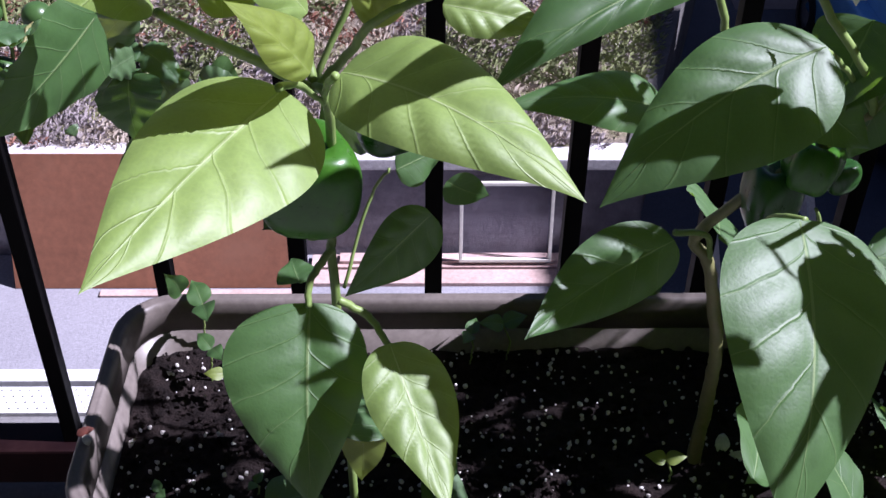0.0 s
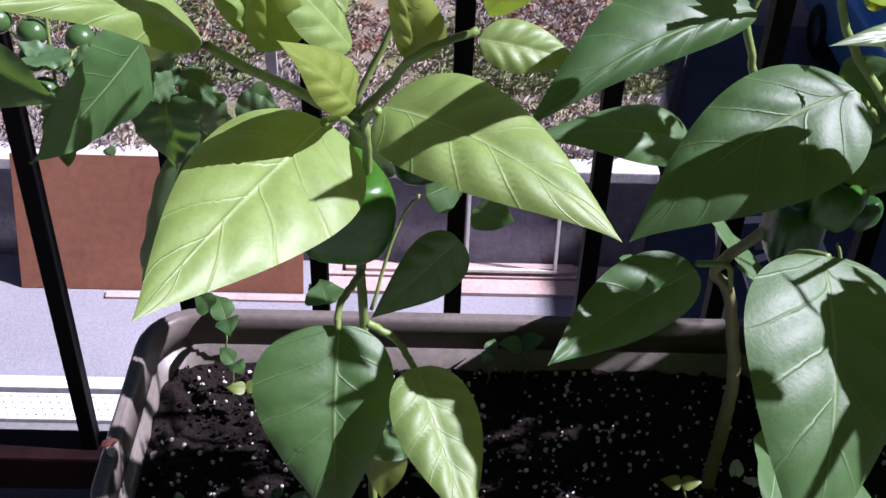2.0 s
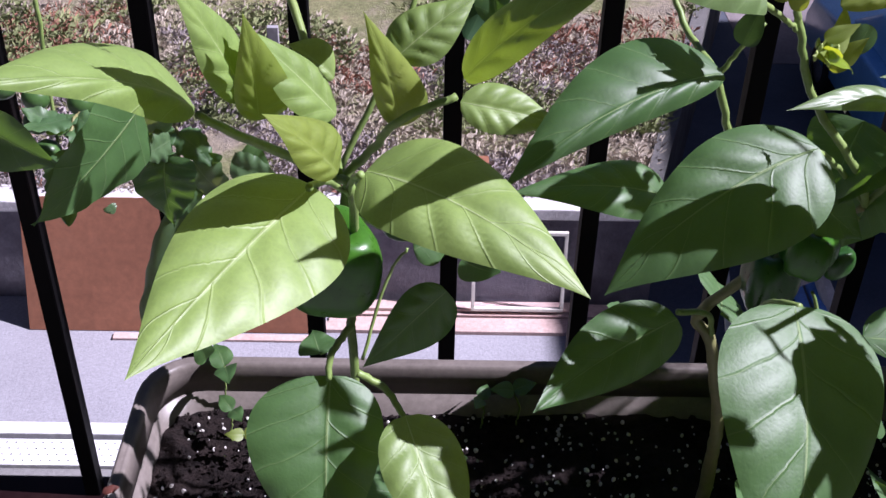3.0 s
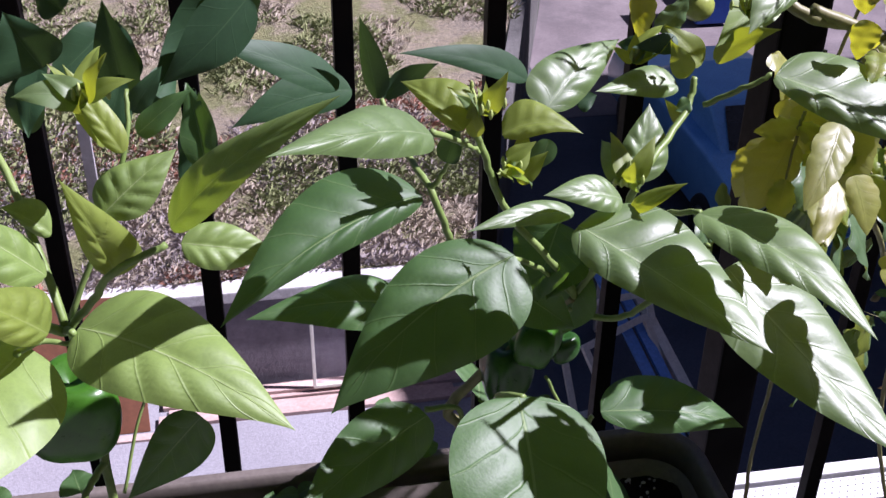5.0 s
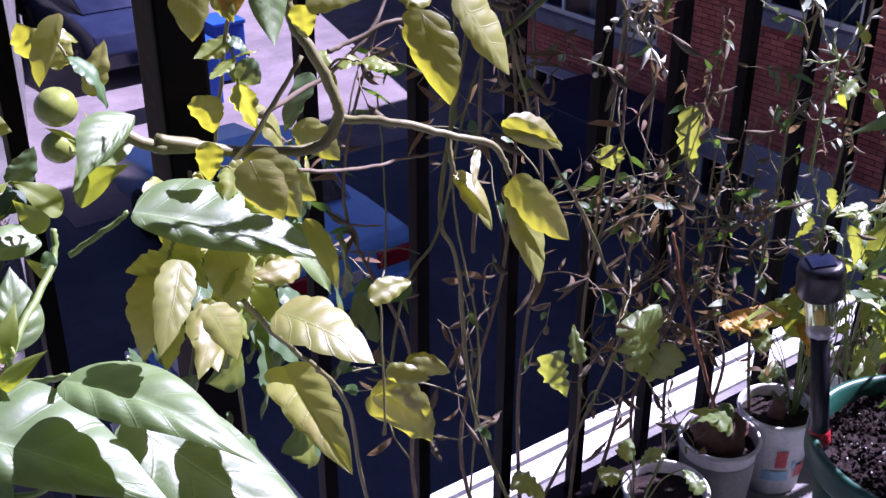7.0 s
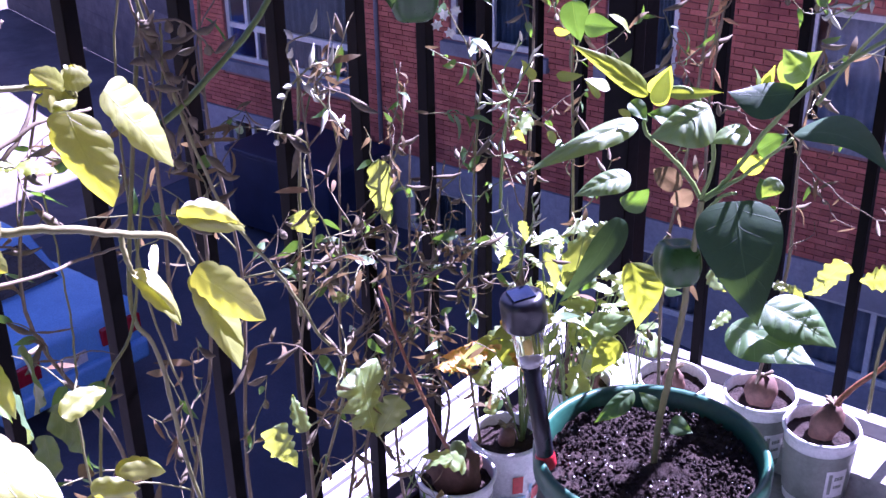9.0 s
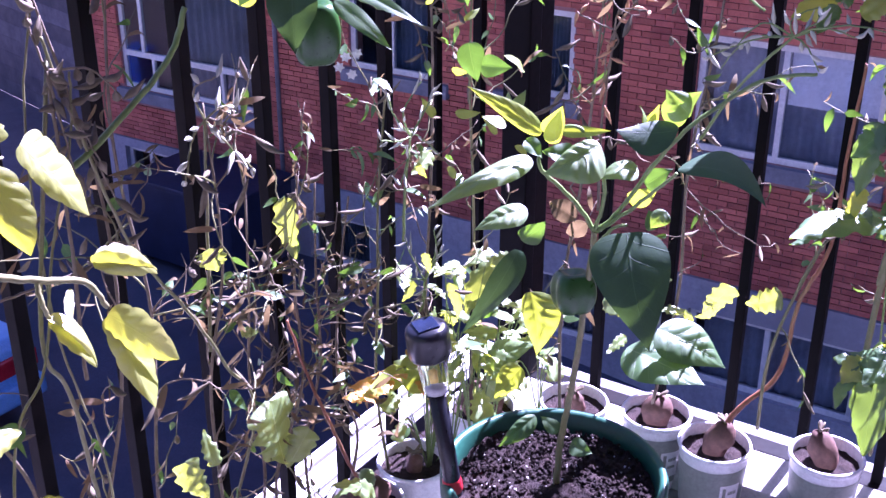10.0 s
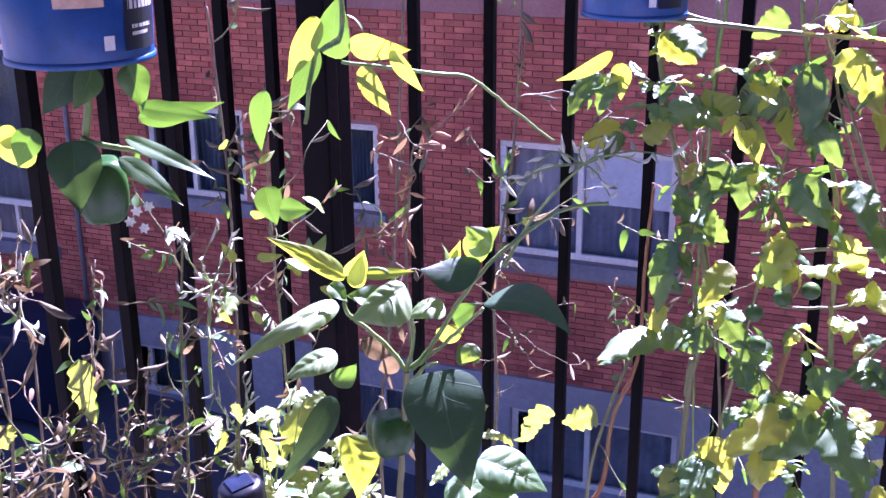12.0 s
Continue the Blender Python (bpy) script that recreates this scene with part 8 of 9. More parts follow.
def tub(x, y, z, r, h, prints):
    t = thing("hanging_tub", "blue printed plastic tub hung from the railing as a planter", "planter", (x, y, z), "hanging tubs")
    part("tub_body", lathe(bmesh.new(), [(0, 0.0), (r - 0.004, 0.0), (r, 0.003), (r + 0.001, 0.006), (r * 1.08, h), (r * 1.05, h), (r * 0.97, 0.01)], 44), TUB_BLUE, t, "", True)
    part("base_rim", lathe(bmesh.new(), [(r - 0.002, -0.001), (r + 0.002, 0.0), (r + 0.0022, 0.004), (r + 0.001, 0.005)], 44), TUB_BLUE, t, "", True)
    for mat, a0, a1, z0, z1 in prints:
        bm = bmesh.new()
        vs = [[bm.verts.new(((r * (1 + 0.08 * q / h) + 0.0022) * math.cos(radians(a)), (r * (1 + 0.08 * q / h) + 0.0022) * math.sin(radians(a)), q)) for q in (z0, z1)] for a in [a0 + (a1 - a0) * k / 8 for k in range(9)]]
        for p, q in zip(vs, vs[1:]):
            bm.faces.new((p[0], q[0], q[1], p[1]))
        part("print_patch", bm, mat, t)
    bm = bmesh.new()
    for s in (-1, 1):
        tube(bm, curve_points([(s * r, 0, h), (s * r * 0.8, 0.02, h + 0.05), (0, 0.05, h + 0.09)], 6), 0.0012, 6)
    part("hanger_wire", bm, SILL, t, "thin wire hanger", True)


tub(0.969, 0.770, 0.897, 0.062, 0.12, [(TUB_DARK, 255, 292, 0.012, 0.07), (CUP_WHITE, 259, 289, 0.046, 0.066), (CUP_WHITE, 238, 246, 0.014, 0.026), (TUB_FOOD, 205, 240, 0.05, 0.09), (CUP_WHITE, 262, 284, 0.03, 0.033), (CUP_WHITE, 262, 280, 0.024, 0.027)])
tub(1.34, 0.372, 0.905, 0.052, 0.12, [(CUP_WHITE, 208, 216, 0.014, 0.024), (TUB_DARK, 218, 250, 0.012, 0.07)])

# ---------------------------------------------------------------- dried stalks, pods and tendrils along the front rail
POD = surface("dry_pod", (0.12, 0.1, 0.065), (0.2, 0.17, 0.115), 40, 200, 0.85, 0, 0.15, 0.3, 0.0008)


def tendril(bm, a, d, length, r, rnd, curl=0.5):
    pts, p, v = [Vector(a)], Vector(a), Vector(d).normalized()
    n = 9
    for _ in range(n):
        v = (v + Vector((rnd.gauss(0, 1), rnd.gauss(0, 1), rnd.gauss(0, 0.8))) * curl * 0.5).normalized()
        p = p + v * length / n
        pts.append(p)
    tube(bm, pts, [r * (1 - 0.6 * k / n) for k in range(n + 1)], 5)
    return pts


def dried_stalk(foot, top, seed, branches, green=0.3):
    """A dead pod-bearing stalk with withered leaves."""
    rnd = random.Random(seed)
    t = thing("dried_stalk", "withered pod-bearing stalk with curled dry leaves tied to the railing", "plant", foot, "dried stalks")
    inv = Matrix.Translation(t.location).inverted()
    foot, top = Vector(foot), Vector(top)
    main = curve_points([foot] + [foot.lerp(top, k / 4) + Vector((rnd.gauss(0, 0.02), rnd.gauss(0, 0.012), 0)) for k in (1, 2, 3)] + [top], 7)
    bm = bmesh.new()
    tube(bm, main, [0.0026 - 0.0014 * k / len(main) for k in range(len(main))], 6)
    lv, lg, pods = bmesh.new(), bmesh.new(), bmesh.new()
    for b in range(branches):
        a = main[int(rnd.uniform(0.25, 0.98) * (len(main) - 1))]
        d = Vector((rnd.gauss(0, 0.7), rnd.gauss(-0.12, 0.35), rnd.gauss(0.5, 0.7)))
        tw = bmesh.new()
        pts = tendril(tw, a, d, rnd.uniform(0.05, 0.16), 0.0011, rnd, 0.45)
        part("branch", tw, STRAW if b % 2 and green < 0.5 else VINE, t, "", True).matrix_parent_inverse = inv
        for p in pts[2:]:
            if rnd.random() < 0.72:
                e = Vector((rnd.gauss(0, 1), rnd.gauss(0, 0.8), rnd.gauss(-0.5, 0.8))).normalized()
                n = (rnd.gauss(0, 1), -1 + rnd.gauss(0, 0.6), rnd.gauss(0.3, 0.8))
                ln = rnd.uniform(0.013, 0.036)
                if rnd.random() < 0.25:
                    ln, g = ln * 1.25, rnd.uniform(0.9, 1.5)
                    tube(pods, curve_points([p, p + e * ln * 0.6, p + e * ln + Vector((0, 0, 0.005))], 4), [g * q for q in (0.0006, 0.0012, 0.0022, 0.0028, 0.0025, 0.0018, 0.0014, 0.0007, 0.0002)], 6)
                elif rnd.random() < green:
                    blade(lg, p, p + e * ln, ln * rnd.uniform(0.2, 0.4), n, rnd.uniform(-0.1, 0.25), PEPPER, rnd.random(), 6, 4)
                else:
                    blade(lv, p, p + e * ln, ln * rnd.uniform(0.14, 0.3), n, rnd.uniform(-0.2, 0.4), DRY, rnd.random(), 6, 4)
    for name, b, m, lab in (("stalk", bm, STRAW if green < 0.5 else VINE, ""), ("withered_leaf", lv, DRY, "curled dry leaves"), ("living_leaf", lg, PEPPER, "few small green leaves"), ("seed_pod", pods, POD, "thin dry seed pods")):
        if len(b.verts):
            ob = part(name, b, m, t, lab, name in ("stalk", "seed_pod"))
            ob.matrix_parent_inverse = inv
            if name != "stalk":
                tagged(ob, kind="stuff")
        else:
            b.free()


for k, (x, y, tx, tz, n, g) in enumerate(((0.75, 0.83, 0.70, 0.86, 11, 0.25), (0.80, 0.85, 0.80, 0.92, 13, 0.3), (0.86, 0.84, 0.88, 0.72, 15, 0.2), (0.92, 0.86, 0.95, 0.64, 16, 0.15), (0.98, 0.85, 1.02, 0.6, 17, 0.2), (1.04, 0.86, 1.06, 0.58, 17, 0.3),
                                          (1.1, 0.86, 1.12, 0.54, 14, 0.3), (1.2, 0.86, 1.2, 0.66, 16, 0.6), (1.3, 0.86, 1.28, 0.9, 14, 0.3), (1.38, 0.84, 1.36, 0.8, 14, 0.5), (0.68, 0.85, 0.62, 0.75, 12, 0.4))):
    dried_stalk((x, y, 0.1), (tx, y - 0.01, tz), 40 + k, n, g)
for k, (f, tp, n, g) in enumerate((((1.5, 0.6, 0.14), (1.42, 0.52, 0.92), 16, 0.25), ((1.52, 0.45, 0.14), (1.44, 0.33, 0.78), 12, 0.55), ((1.54, 0.3, 0.14), (1.42, 0.2, 0.92), 16, 0.8), ((1.4, 0.7, 0.14), (1.32, 0.62, 0.95), 14, 0.25))):
    dried_stalk(f, tp, 70 + k, n, g)

PALE_POD = surface("pale_green_pod", (0.4, 0.42, 0.3), (0.58, 0.58, 0.46), 40, 200, 0.5, 0, 0.5, 0.3, 0.0008)
ORANGE_POD = surface("ripe_orange_pod", (0.5, 0.24, 0.1), (0.6, 0.36, 0.18), 40, 200, 0.6, 0, 0.4, 0.3, 0.0008)


def pod_spray(label, joint, foot, tips, material, stalk_material, seed, fat=1.0, step=0.016):
    """A branching spray of short curved seed pods."""
    rnd = random.Random(seed)
    t = thing("pod_spray", label, "plant", foot, "seed pod sprays")
    inv = Matrix.Translation(t.location).inverted()
    joint = Vector(joint)
    stem(t, stalk_material, [foot, Vector(foot).lerp(joint, 0.5) + Vector((0.01, 0.01, 0)), joint], 0.002, 0.0014)
    for tip in tips:
        tip = Vector(tip)
        mid = (joint + tip) / 2 + Vector((rnd.gauss(0, 0.006), rnd.gauss(0, 0.006), rnd.gauss(0.006, 0.006)))
        stem(t, stalk_material, [joint, mid, tip], 0.0012, 0.0007)
        ps = curve_points([joint, mid, tip], 6)
        n = max(3, int((tip - joint).length / step))
        for k in range(n):
            p = ps[int((k + 1) / n * (len(ps) - 1))]
            e = ((tip - joint).normalized() * 0.6 + Vector((rnd.gauss(0, 0.5), rnd.gauss(0, 0.5), rnd.gauss(0.1, 0.6)))).normalized()
            ln = rnd.uniform(0.012, 0.026)
            bm = tube(bmesh.new(), curve_points([p, p + e * ln * 0.55, p + e * ln + Vector((0, 0, rnd.uniform(-0.004, 0.008)))], 4), [fat * q for q in (0.0005, 0.001, 0.0018, 0.0023, 0.002, 0.0014, 0.001, 0.0005, 0.0002)], 6)
            part("pod", bm, material, t, "", True).matrix_parent_inverse = inv
    return t


pod_spray("pale green seed-pod spray with curled pods above the green pot", (1.330, 0.418, 0.745), (1.330, 0.507, 0.615),
          ((1.330, 0.505, 0.712), (1.330, 0.476, 0.729), (1.340, 0.496, 0.696), (1.330, 0.395, 0.763), (1.330, 0.355, 0.753), (1.340, 0.325, 0.760), (1.330, 0.386, 0.712), (1.340, 0.398, 0.777)), PALE_POD, STALK, 5, 1.15)
pod_spray("thin stalk with ripe orange seed pods by the corner post", (1.300, 0.607, 0.732), (1.300, 0.614, 0.513),
          ((1.300, 0.623, 0.697), (1.300, 0.618, 0.675), (1.300, 0.567, 0.759), (1.300, 0.541, 0.810), (1.300, 0.654, 0.747), (1.300, 0.614, 0.644)), ORANGE_POD, STRAW, 6, 1.1, 0.022)
pod_spray("grey-green drooping seed-pod spray tied to the front railing", (0.871, 0.820, 0.708), (0.860, 0.830, 0.463),
          ((0.930, 0.820, 0.641), (0.896, 0.810, 0.672), (0.911, 0.820, 0.707), (0.881, 0.810, 0.748), (0.840, 0.820, 0.657)), PALE_POD, VINE, 7, 1.3, 0.013)
pod_spray("tan dried seed-pod spray hanging on the front railing", (0.690, 0.800, 0.801), (0.699, 0.820, 0.516),
          ((0.680, 0.790, 0.852), (0.721, 0.790, 0.720), (0.740, 0.800, 0.679), (0.700, 0.790, 0.690), (0.761, 0.800, 0.760)), POD, STRAW, 8, 1.7, 0.013)
# two added sprigs; their pale pods give small glints as colour
pod_spray("sprig with small pale pods standing for glints by the front rail", (1.189, 0.790, 0.419), (1.196, 0.800, 0.277), ((1.151, 0.790, 0.485), (1.223, 0.790, 0.443), (1.139, 0.790, 0.439), (1.249, 0.790, 0.394), (1.168, 0.790, 0.374), (1.210, 0.790, 0.478)), PALE_POD, STALK, 11, 0.8, 0.012)
pod_spray("sprig with small pale pods standing for glints beside the corner", (1.148, 0.780, 0.619), (1.160, 0.800, 0.479), ((1.106, 0.780, 0.677), (1.191, 0.780, 0.659), (1.091, 0.780, 0.631), (1.208, 0.780, 0.579), (1.127, 0.780, 0.566), (1.170, 0.780, 0.678)), PALE_POD, STALK, 12, 0.8, 0.012)

# ---------------------------------------------------------------- things in the yard
def leaning_board(name, label, category, x0, x1, foot_y, top_z, thick, material, wall=WALL_Y - 0.03):
    """A board standing on the ground and leaning back against the low wall."""
    ob = part(name, boxed((0, 0, 0), (x1 - x0, thick, top_z), 0.003), material, None, label)
    ob.location = (x0, foot_y, GROUND + 0.012)
    ob.rotation_euler.x = -math.atan2(wall - thick - foot_y, top_z)
    return tagged(ob, category=category)


leaning_board("plywood_sheet", "brown varnished plywood sheet leaning on the low wall", "board", -3.5, -1.05, 7.78, 1.2, 0.018, PLYWOOD)
tagged(part("scrap_board", boxed((-2.75, 7.66, GROUND + 0.007), (-1.02, 7.74, GROUND + 0.03), 0.004), BOARD, None, "narrow pale scrap board lying before the plywood"), category="board", group="scrap boards")
for k, (x0, x1, y0, y1, z) in enumerate(((-0.95, 1.9, 8.02, 8.2, 0.05), (-0.9, 1.6, 7.93, 8.01, 0.03), (-0.98, 2.1, 7.8, 7.92, 0.045), (-0.7, 1.35, 8.06, 8.18, 0.085))):
    b = part("scrap_board", boxed((x0, y0, GROUND + 0.007 + (0.046 if k == 3 else 0)), (x1, y1, GROUND + z), 0.004), BOARD, None, "pinkish weathered board lying along the low wall")
    tagged(b, category="board", group="scrap boards")

FROSTED, fnt, fb = shader("dusty_glass", 0.08, 0, 0.4)
fb.inputs["Transmission Weight"].default_value = 1.0
fb.inputs["IOR"].default_value = 1.1
fb.inputs["Base Color"].default_value = (0.85, 0.84, 0.88, 1)
BLUE_PAINT = surface("sky_blue_paint", (0.1, 0.25, 0.62), (0.16, 0.33, 0.72), 3, 40, 0.5)


def sash(name, label, w, h, place, rot, glass=True, rail=0.06):
    t = thing(name, label, "window frame", place, "discarded window frames")
    t.rotation_euler = rot
    for lo, hi in (((0, 0, 0), (w, 0.04, rail)), ((0, 0, h - rail), (w, 0.04, h)), ((0, 0.001, rail + 0.001), (rail, 0.039, h - rail - 0.001)), ((w - rail, 0.001, rail + 0.001), (w, 0.039, h - rail - 0.001))):
        part("frame_rail", boxed(lo, hi, 0.004), WHITE_FRAME, t)
    if glass:
        part("pane", boxed((rail, 0.017, rail), (w - rail, 0.022, h - rail)), FROSTED, t, "dusty glass pane").visible_shadow = False


sash("window_sash", "white framed glass sash leaning against the low wall", 0.82, 0.8, (0.36, 8.12 - 0.09, GROUND + 0.09), (-0.12, 0, 0), True, 0.03)
sash("window_sash", "bare white wooden frame leaning in the driveway", 0.95, 1.0, (2.55, 7.35, GROUND + 0.002), (-0.62, 0, 0.15), False)
sash("window_sash", "bare white wooden frame leaning in the driveway", 0.8, 0.9, (2.9, 7.0, GROUND + 0.002), (-0.7, 0.0, 0.5), False)
for k, (a, b) in enumerate((((3.38, 6.85, 0.03), (2.95, 8.6, 0.95)), ((3.52, 6.9, 0.03), (3.08, 8.62, 0.95)), ((3.66, 6.95, 0.03), (3.2, 8.65, 0.95)))):
    a, b = Vector(a), Vector(b)
    ob = part("blue_plank", boxed((-0.05, -0.015, 0), (0.05, 0.015, (b - a).length), 0.003), BLUE_PAINT if k < 2 else WHITE_FRAME, None, "long sky-blue painted plank propped in the driveway")
    ob.location = (a.x, a.y, GROUND + a.z)
    ob.rotation_euler = (b - a).to_track_quat("Z", "Y").to_euler()
    tagged(ob, category="plank", group="propped planks")
tagged(part("trestle", box(box(bmesh.new(), (2.9, 8.55, GROUND + 0.92), (3.4, 8.65, GROUND + 0.98), 0.005), (3.1, 8.57, GROUND + 0.001), (3.2, 8.63, GROUND + 0.919), 0.004), WHITE_FRAME, None, "white wooden trestle holding up the planks"), category="trestle")

# parked car
CAR_BLUE = surface("light_blue_car_paint", (0.16, 0.38, 0.68), (0.2, 0.45, 0.76), 3, 60, 0.2, 0.0, 0.6, 0.02, 0.0005)
CAR_GLASS = surface("dark_car_glass", (0.01, 0.014, 0.02), (0.02, 0.025, 0.03), 3, 60, 0.05, 0, 0.6, 0.01, 0.0003)
TAIL_RED = surface("red_tail_lens", (0.3, 0.01, 0.015), (0.42, 0.02, 0.025), 6, 60, 0.15, 0, 0.6, 0.02, 0.0004)
TYRE = surface("tyre_rubber", (0.012, 0.012, 0.013), (0.025, 0.025, 0.026), 20, 120, 0.85)
RIM = surface("wheel_rim", (0.4, 0.4, 0.42), (0.55, 0.55, 0.57), 20, 120, 0.35, 0.8)


def car(x, rear_y, turn, paint, label):
    c = thing("parked_car", label, "car", (x, rear_y, GROUND + 0.006), "parked cars")
    c.rotation_euler.z = turn
    w = 0.85

    def extruded(profile, half, inset=0.0, bevel=0.05):
        bm = bmesh.new()
        a = [bm.verts.new((-half + (inset if z > 0.98 else 0), y, z)) for y, z in profile]
        b = [bm.verts.new((half - (inset if z > 0.98 else 0), y, z)) for y, z in profile]
        n = len(profile)
        for k in range(n):
            bm.faces.new((a[k], a[(k + 1) % n], b[(k + 1) % n], b[k]))
        bm.faces.new(a[::-1])
        bm.faces.new(b)
        bmesh.ops.recalc_face_normals(bm, faces=bm.faces)
        bmesh.ops.bevel(bm, geom=list(bm.edges), offset=bevel, segments=3, profile=0.6, affect="EDGES")
        return bm
    body = part("body", extruded([(0.06, 0.32), (0.0, 0.55), (0.04, 0.92), (0.14, 1.0), (0.95, 1.04), (3.2, 1.0), (4.2, 0.88), (4.38, 0.6), (4.3, 0.3)], w), paint, c, "", True)
    part("cabin", extruded([(0.92, 1.0), (1.5, 1.4), (2.5, 1.44), (3.3, 1.0)], w - 0.06, 0.12, 0.04), paint, c, "", True)
    bm = bmesh.new()
    vs = [bm.verts.new(p) for p in ((-0.6, 0.98, 1.075), (0.6, 0.98, 1.075), (0.52, 1.42, 1.375), (-0.52, 1.42, 1.375))]
    bm.faces.new(vs)
    bmesh.ops.solidify(bm, geom=list(bm.faces), thickness=0.012)
    part("rear_window", bm, CAR_GLASS, c, "dark rear window")
    part("bumper", boxed((-w - 0.01, -0.07, 0.34), (w + 0.01, 0.1, 0.56), 0.04), paint, c, "", True)
    for s in (-1, 1):
        part("tail_lamp", boxed((s * 0.6 - 0.24, -0.014, 0.66), (s * 0.6 + 0.24, 0.08, 0.85), 0.02), TAIL_RED, body, "red tail lamp", True)
        for y in (0.85, 3.45):
            bm = lathe(bmesh.new(), [(0.19, -0.1), (0.29, -0.1), (0.31, -0.07), (0.31, 0.07), (0.29, 0.1), (0.19, 0.1)], 28)
            wh = part("tyre", bm, TYRE, c, "black tyre", True)
            wh.rotation_euler.y, wh.location = math.pi / 2, (s * (w - 0.06), y, 0.31)
            part("rim", lathe(bmesh.new(), [(0, -0.05), (0.12, -0.06), (0.19, -0.09), (0.19, 0.09), (0.12, 0.06), (0, 0.05)], 24), RIM, wh, "grey wheel rim", True)
    part("licence_plate", boxed((-0.16, -0.012, 0.6), (0.16, 0.038, 0.72), 0.004), WHITE_FRAME, body, "plain pale plate")


CAR_NAVY = surface("navy_car_paint", (0.012, 0.016, 0.04), (0.02, 0.026, 0.06), 3, 60, 0.22, 0.0, 0.6, 0.02, 0.0005)
car(5.5, 9.05, 0.0, CAR_BLUE, "light blue saloon car parked in the shaded driveway")
# second car is added as a dark blue mass beyond the bins
car(7.0, 22.1, math.pi, CAR_NAVY, "dark navy saloon car added beyond the blue bins")

BIN_NAVY = surface("navy_bin_steel", (0.012, 0.02, 0.05), (0.02, 0.03, 0.075), 3, 40, 0.5, 0.2, 0.4, 0.1, 0.002)
bin_ = thing("dumpster", "dark navy steel dumpster standing by the brick building", "dumpster", (10.2, 10.3, GROUND))
part("bin_body", boxed((-0.6, -0.9, 0.1), (0.6, 0.9, 1.15), 0.03), BIN_NAVY, bin_)
part("lid", boxed((-0.64, -0.94, 1.152), (0.64, 0.94, 1.22), 0.02), BIN_NAVY, bin_)
for x in (-0.45, 0.45):
    for y in (-0.75, 0.75):
        part("caster", boxed((x - 0.05, y - 0.05, 0.0), (x + 0.05, y + 0.05, 0.098), 0.02), TYRE, bin_)
BIN_BLUE = surface("bright_blue_bin", (0.015, 0.06, 0.34), (0.022, 0.09, 0.44), 3, 40, 0.4)
for k, (x, y) in enumerate(((7.2, 16.3), (8.1, 17.2))):
    b = thing("blue_bin", "bright blue plastic wheelie bin standing on the paving", "bin", (x, y, GROUND + 0.007), "blue bins")
    bm = boxed((-0.28, -0.3, 0.05), (0.28, 0.3, 0.98), 0.03)
    part("bin_body", bm, BIN_BLUE, b)
    part("lid", boxed((-0.3, -0.32, 0.981), (0.3, 0.34, 1.05), 0.02), BIN_BLUE, b)
    for s in (-0.22, 0.22):
        wh = part("wheel", lathe(bmesh.new(), [(0, -0.02), (0.09, -0.02), (0.1, 0), (0.09, 0.02), (0, 0.02)], 16), TYRE, b, "", True)
        wh.rotation_euler.y, wh.location = math.pi / 2, (s, 0.33, 0.1)
WEATHERED = surface("grey_fence_wood", (0.07, 0.07, 0.085), (0.13, 0.125, 0.14), 3, 30, 0.9, 0, 0.2, 0.5, 0.004, None, 0.25)
fence = thing("fence", "tall dark weathered board fence beyond the sunlit paving", "fence", (12.18, 13.32, GROUND), kind="structure")
fence.rotation_euler.z = math.atan2(3.9, 0.95)
for k in range(8):
    part("board", boxed((0, -0.015, 0.02 + k * 0.3), (12, 0.015, 0.318 + k * 0.3), 0.006), WEATHERED, fence)
for k in range(6):
    part("post", boxed((k * 2.2, -0.12, 0), (k * 2.2 + 0.1, -0.02, 2.45), 0.006), WEATHERED, fence)

# dry grass and weeds on the bank
DRYGRASS = surface("dry_grass_blades", (0.35, 0.295, 0.235), (0.49, 0.43, 0.35), 2, 30, 0.9)
WEED = surface("green_weed_blades", (0.17, 0.2, 0.08), (0.28, 0.31, 0.14), 2, 30, 0.85)
MAUVE = surface("mauve_dead_stems", (0.27, 0.235, 0.235), (0.4, 0.35, 0.35), 2, 30, 0.9)


def tufts(name, label, count, blades, size, area, material, seed, thresh):
    rnd = random.Random(seed)
    verts, faces = [], []
    tries = 0
    while tries < count:
        tries += 1
        y = area[2] + (area[3] - area[2]) * rnd.random() ** 1.4
        x = rnd.uniform(area[0], min(area[1], terrace_edge(y) - 0.05))
        if noise.noise(Vector((x * 0.7, y * 0.7, seed))) < thresh:
            continue
        z = bank(x, y)
        for _ in range(blades):
            a, ln = rnd.uniform(0, 6.28), rnd.uniform(*size)
            d = Vector((math.cos(a), math.sin(a), 0))
            p = Vector((x, y, z)) + d * rnd.uniform(0, 0.05)
            w = Vector((-d.y, d.x, 0)) * ln * rnd.uniform(0.05, 0.1)
            o = len(verts)
            verts += [p - w, p + w, p + d * ln * 0.4 + w * 0.6 + Vector((0, 0, ln * 0.7)), p + d * ln * rnd.uniform(0.6, 1.1) + Vector((0, 0, ln * rnd.uniform(0.6, 1)))]
            faces += [(o, o + 1, o + 2), (o, o + 2, o + 3)]
    me = bpy.data.meshes.new(name)
    me.from_pydata(verts, [], faces)
    me.materials.append(material)
    tagged(new(name, me), label, "grass", kind="stuff")


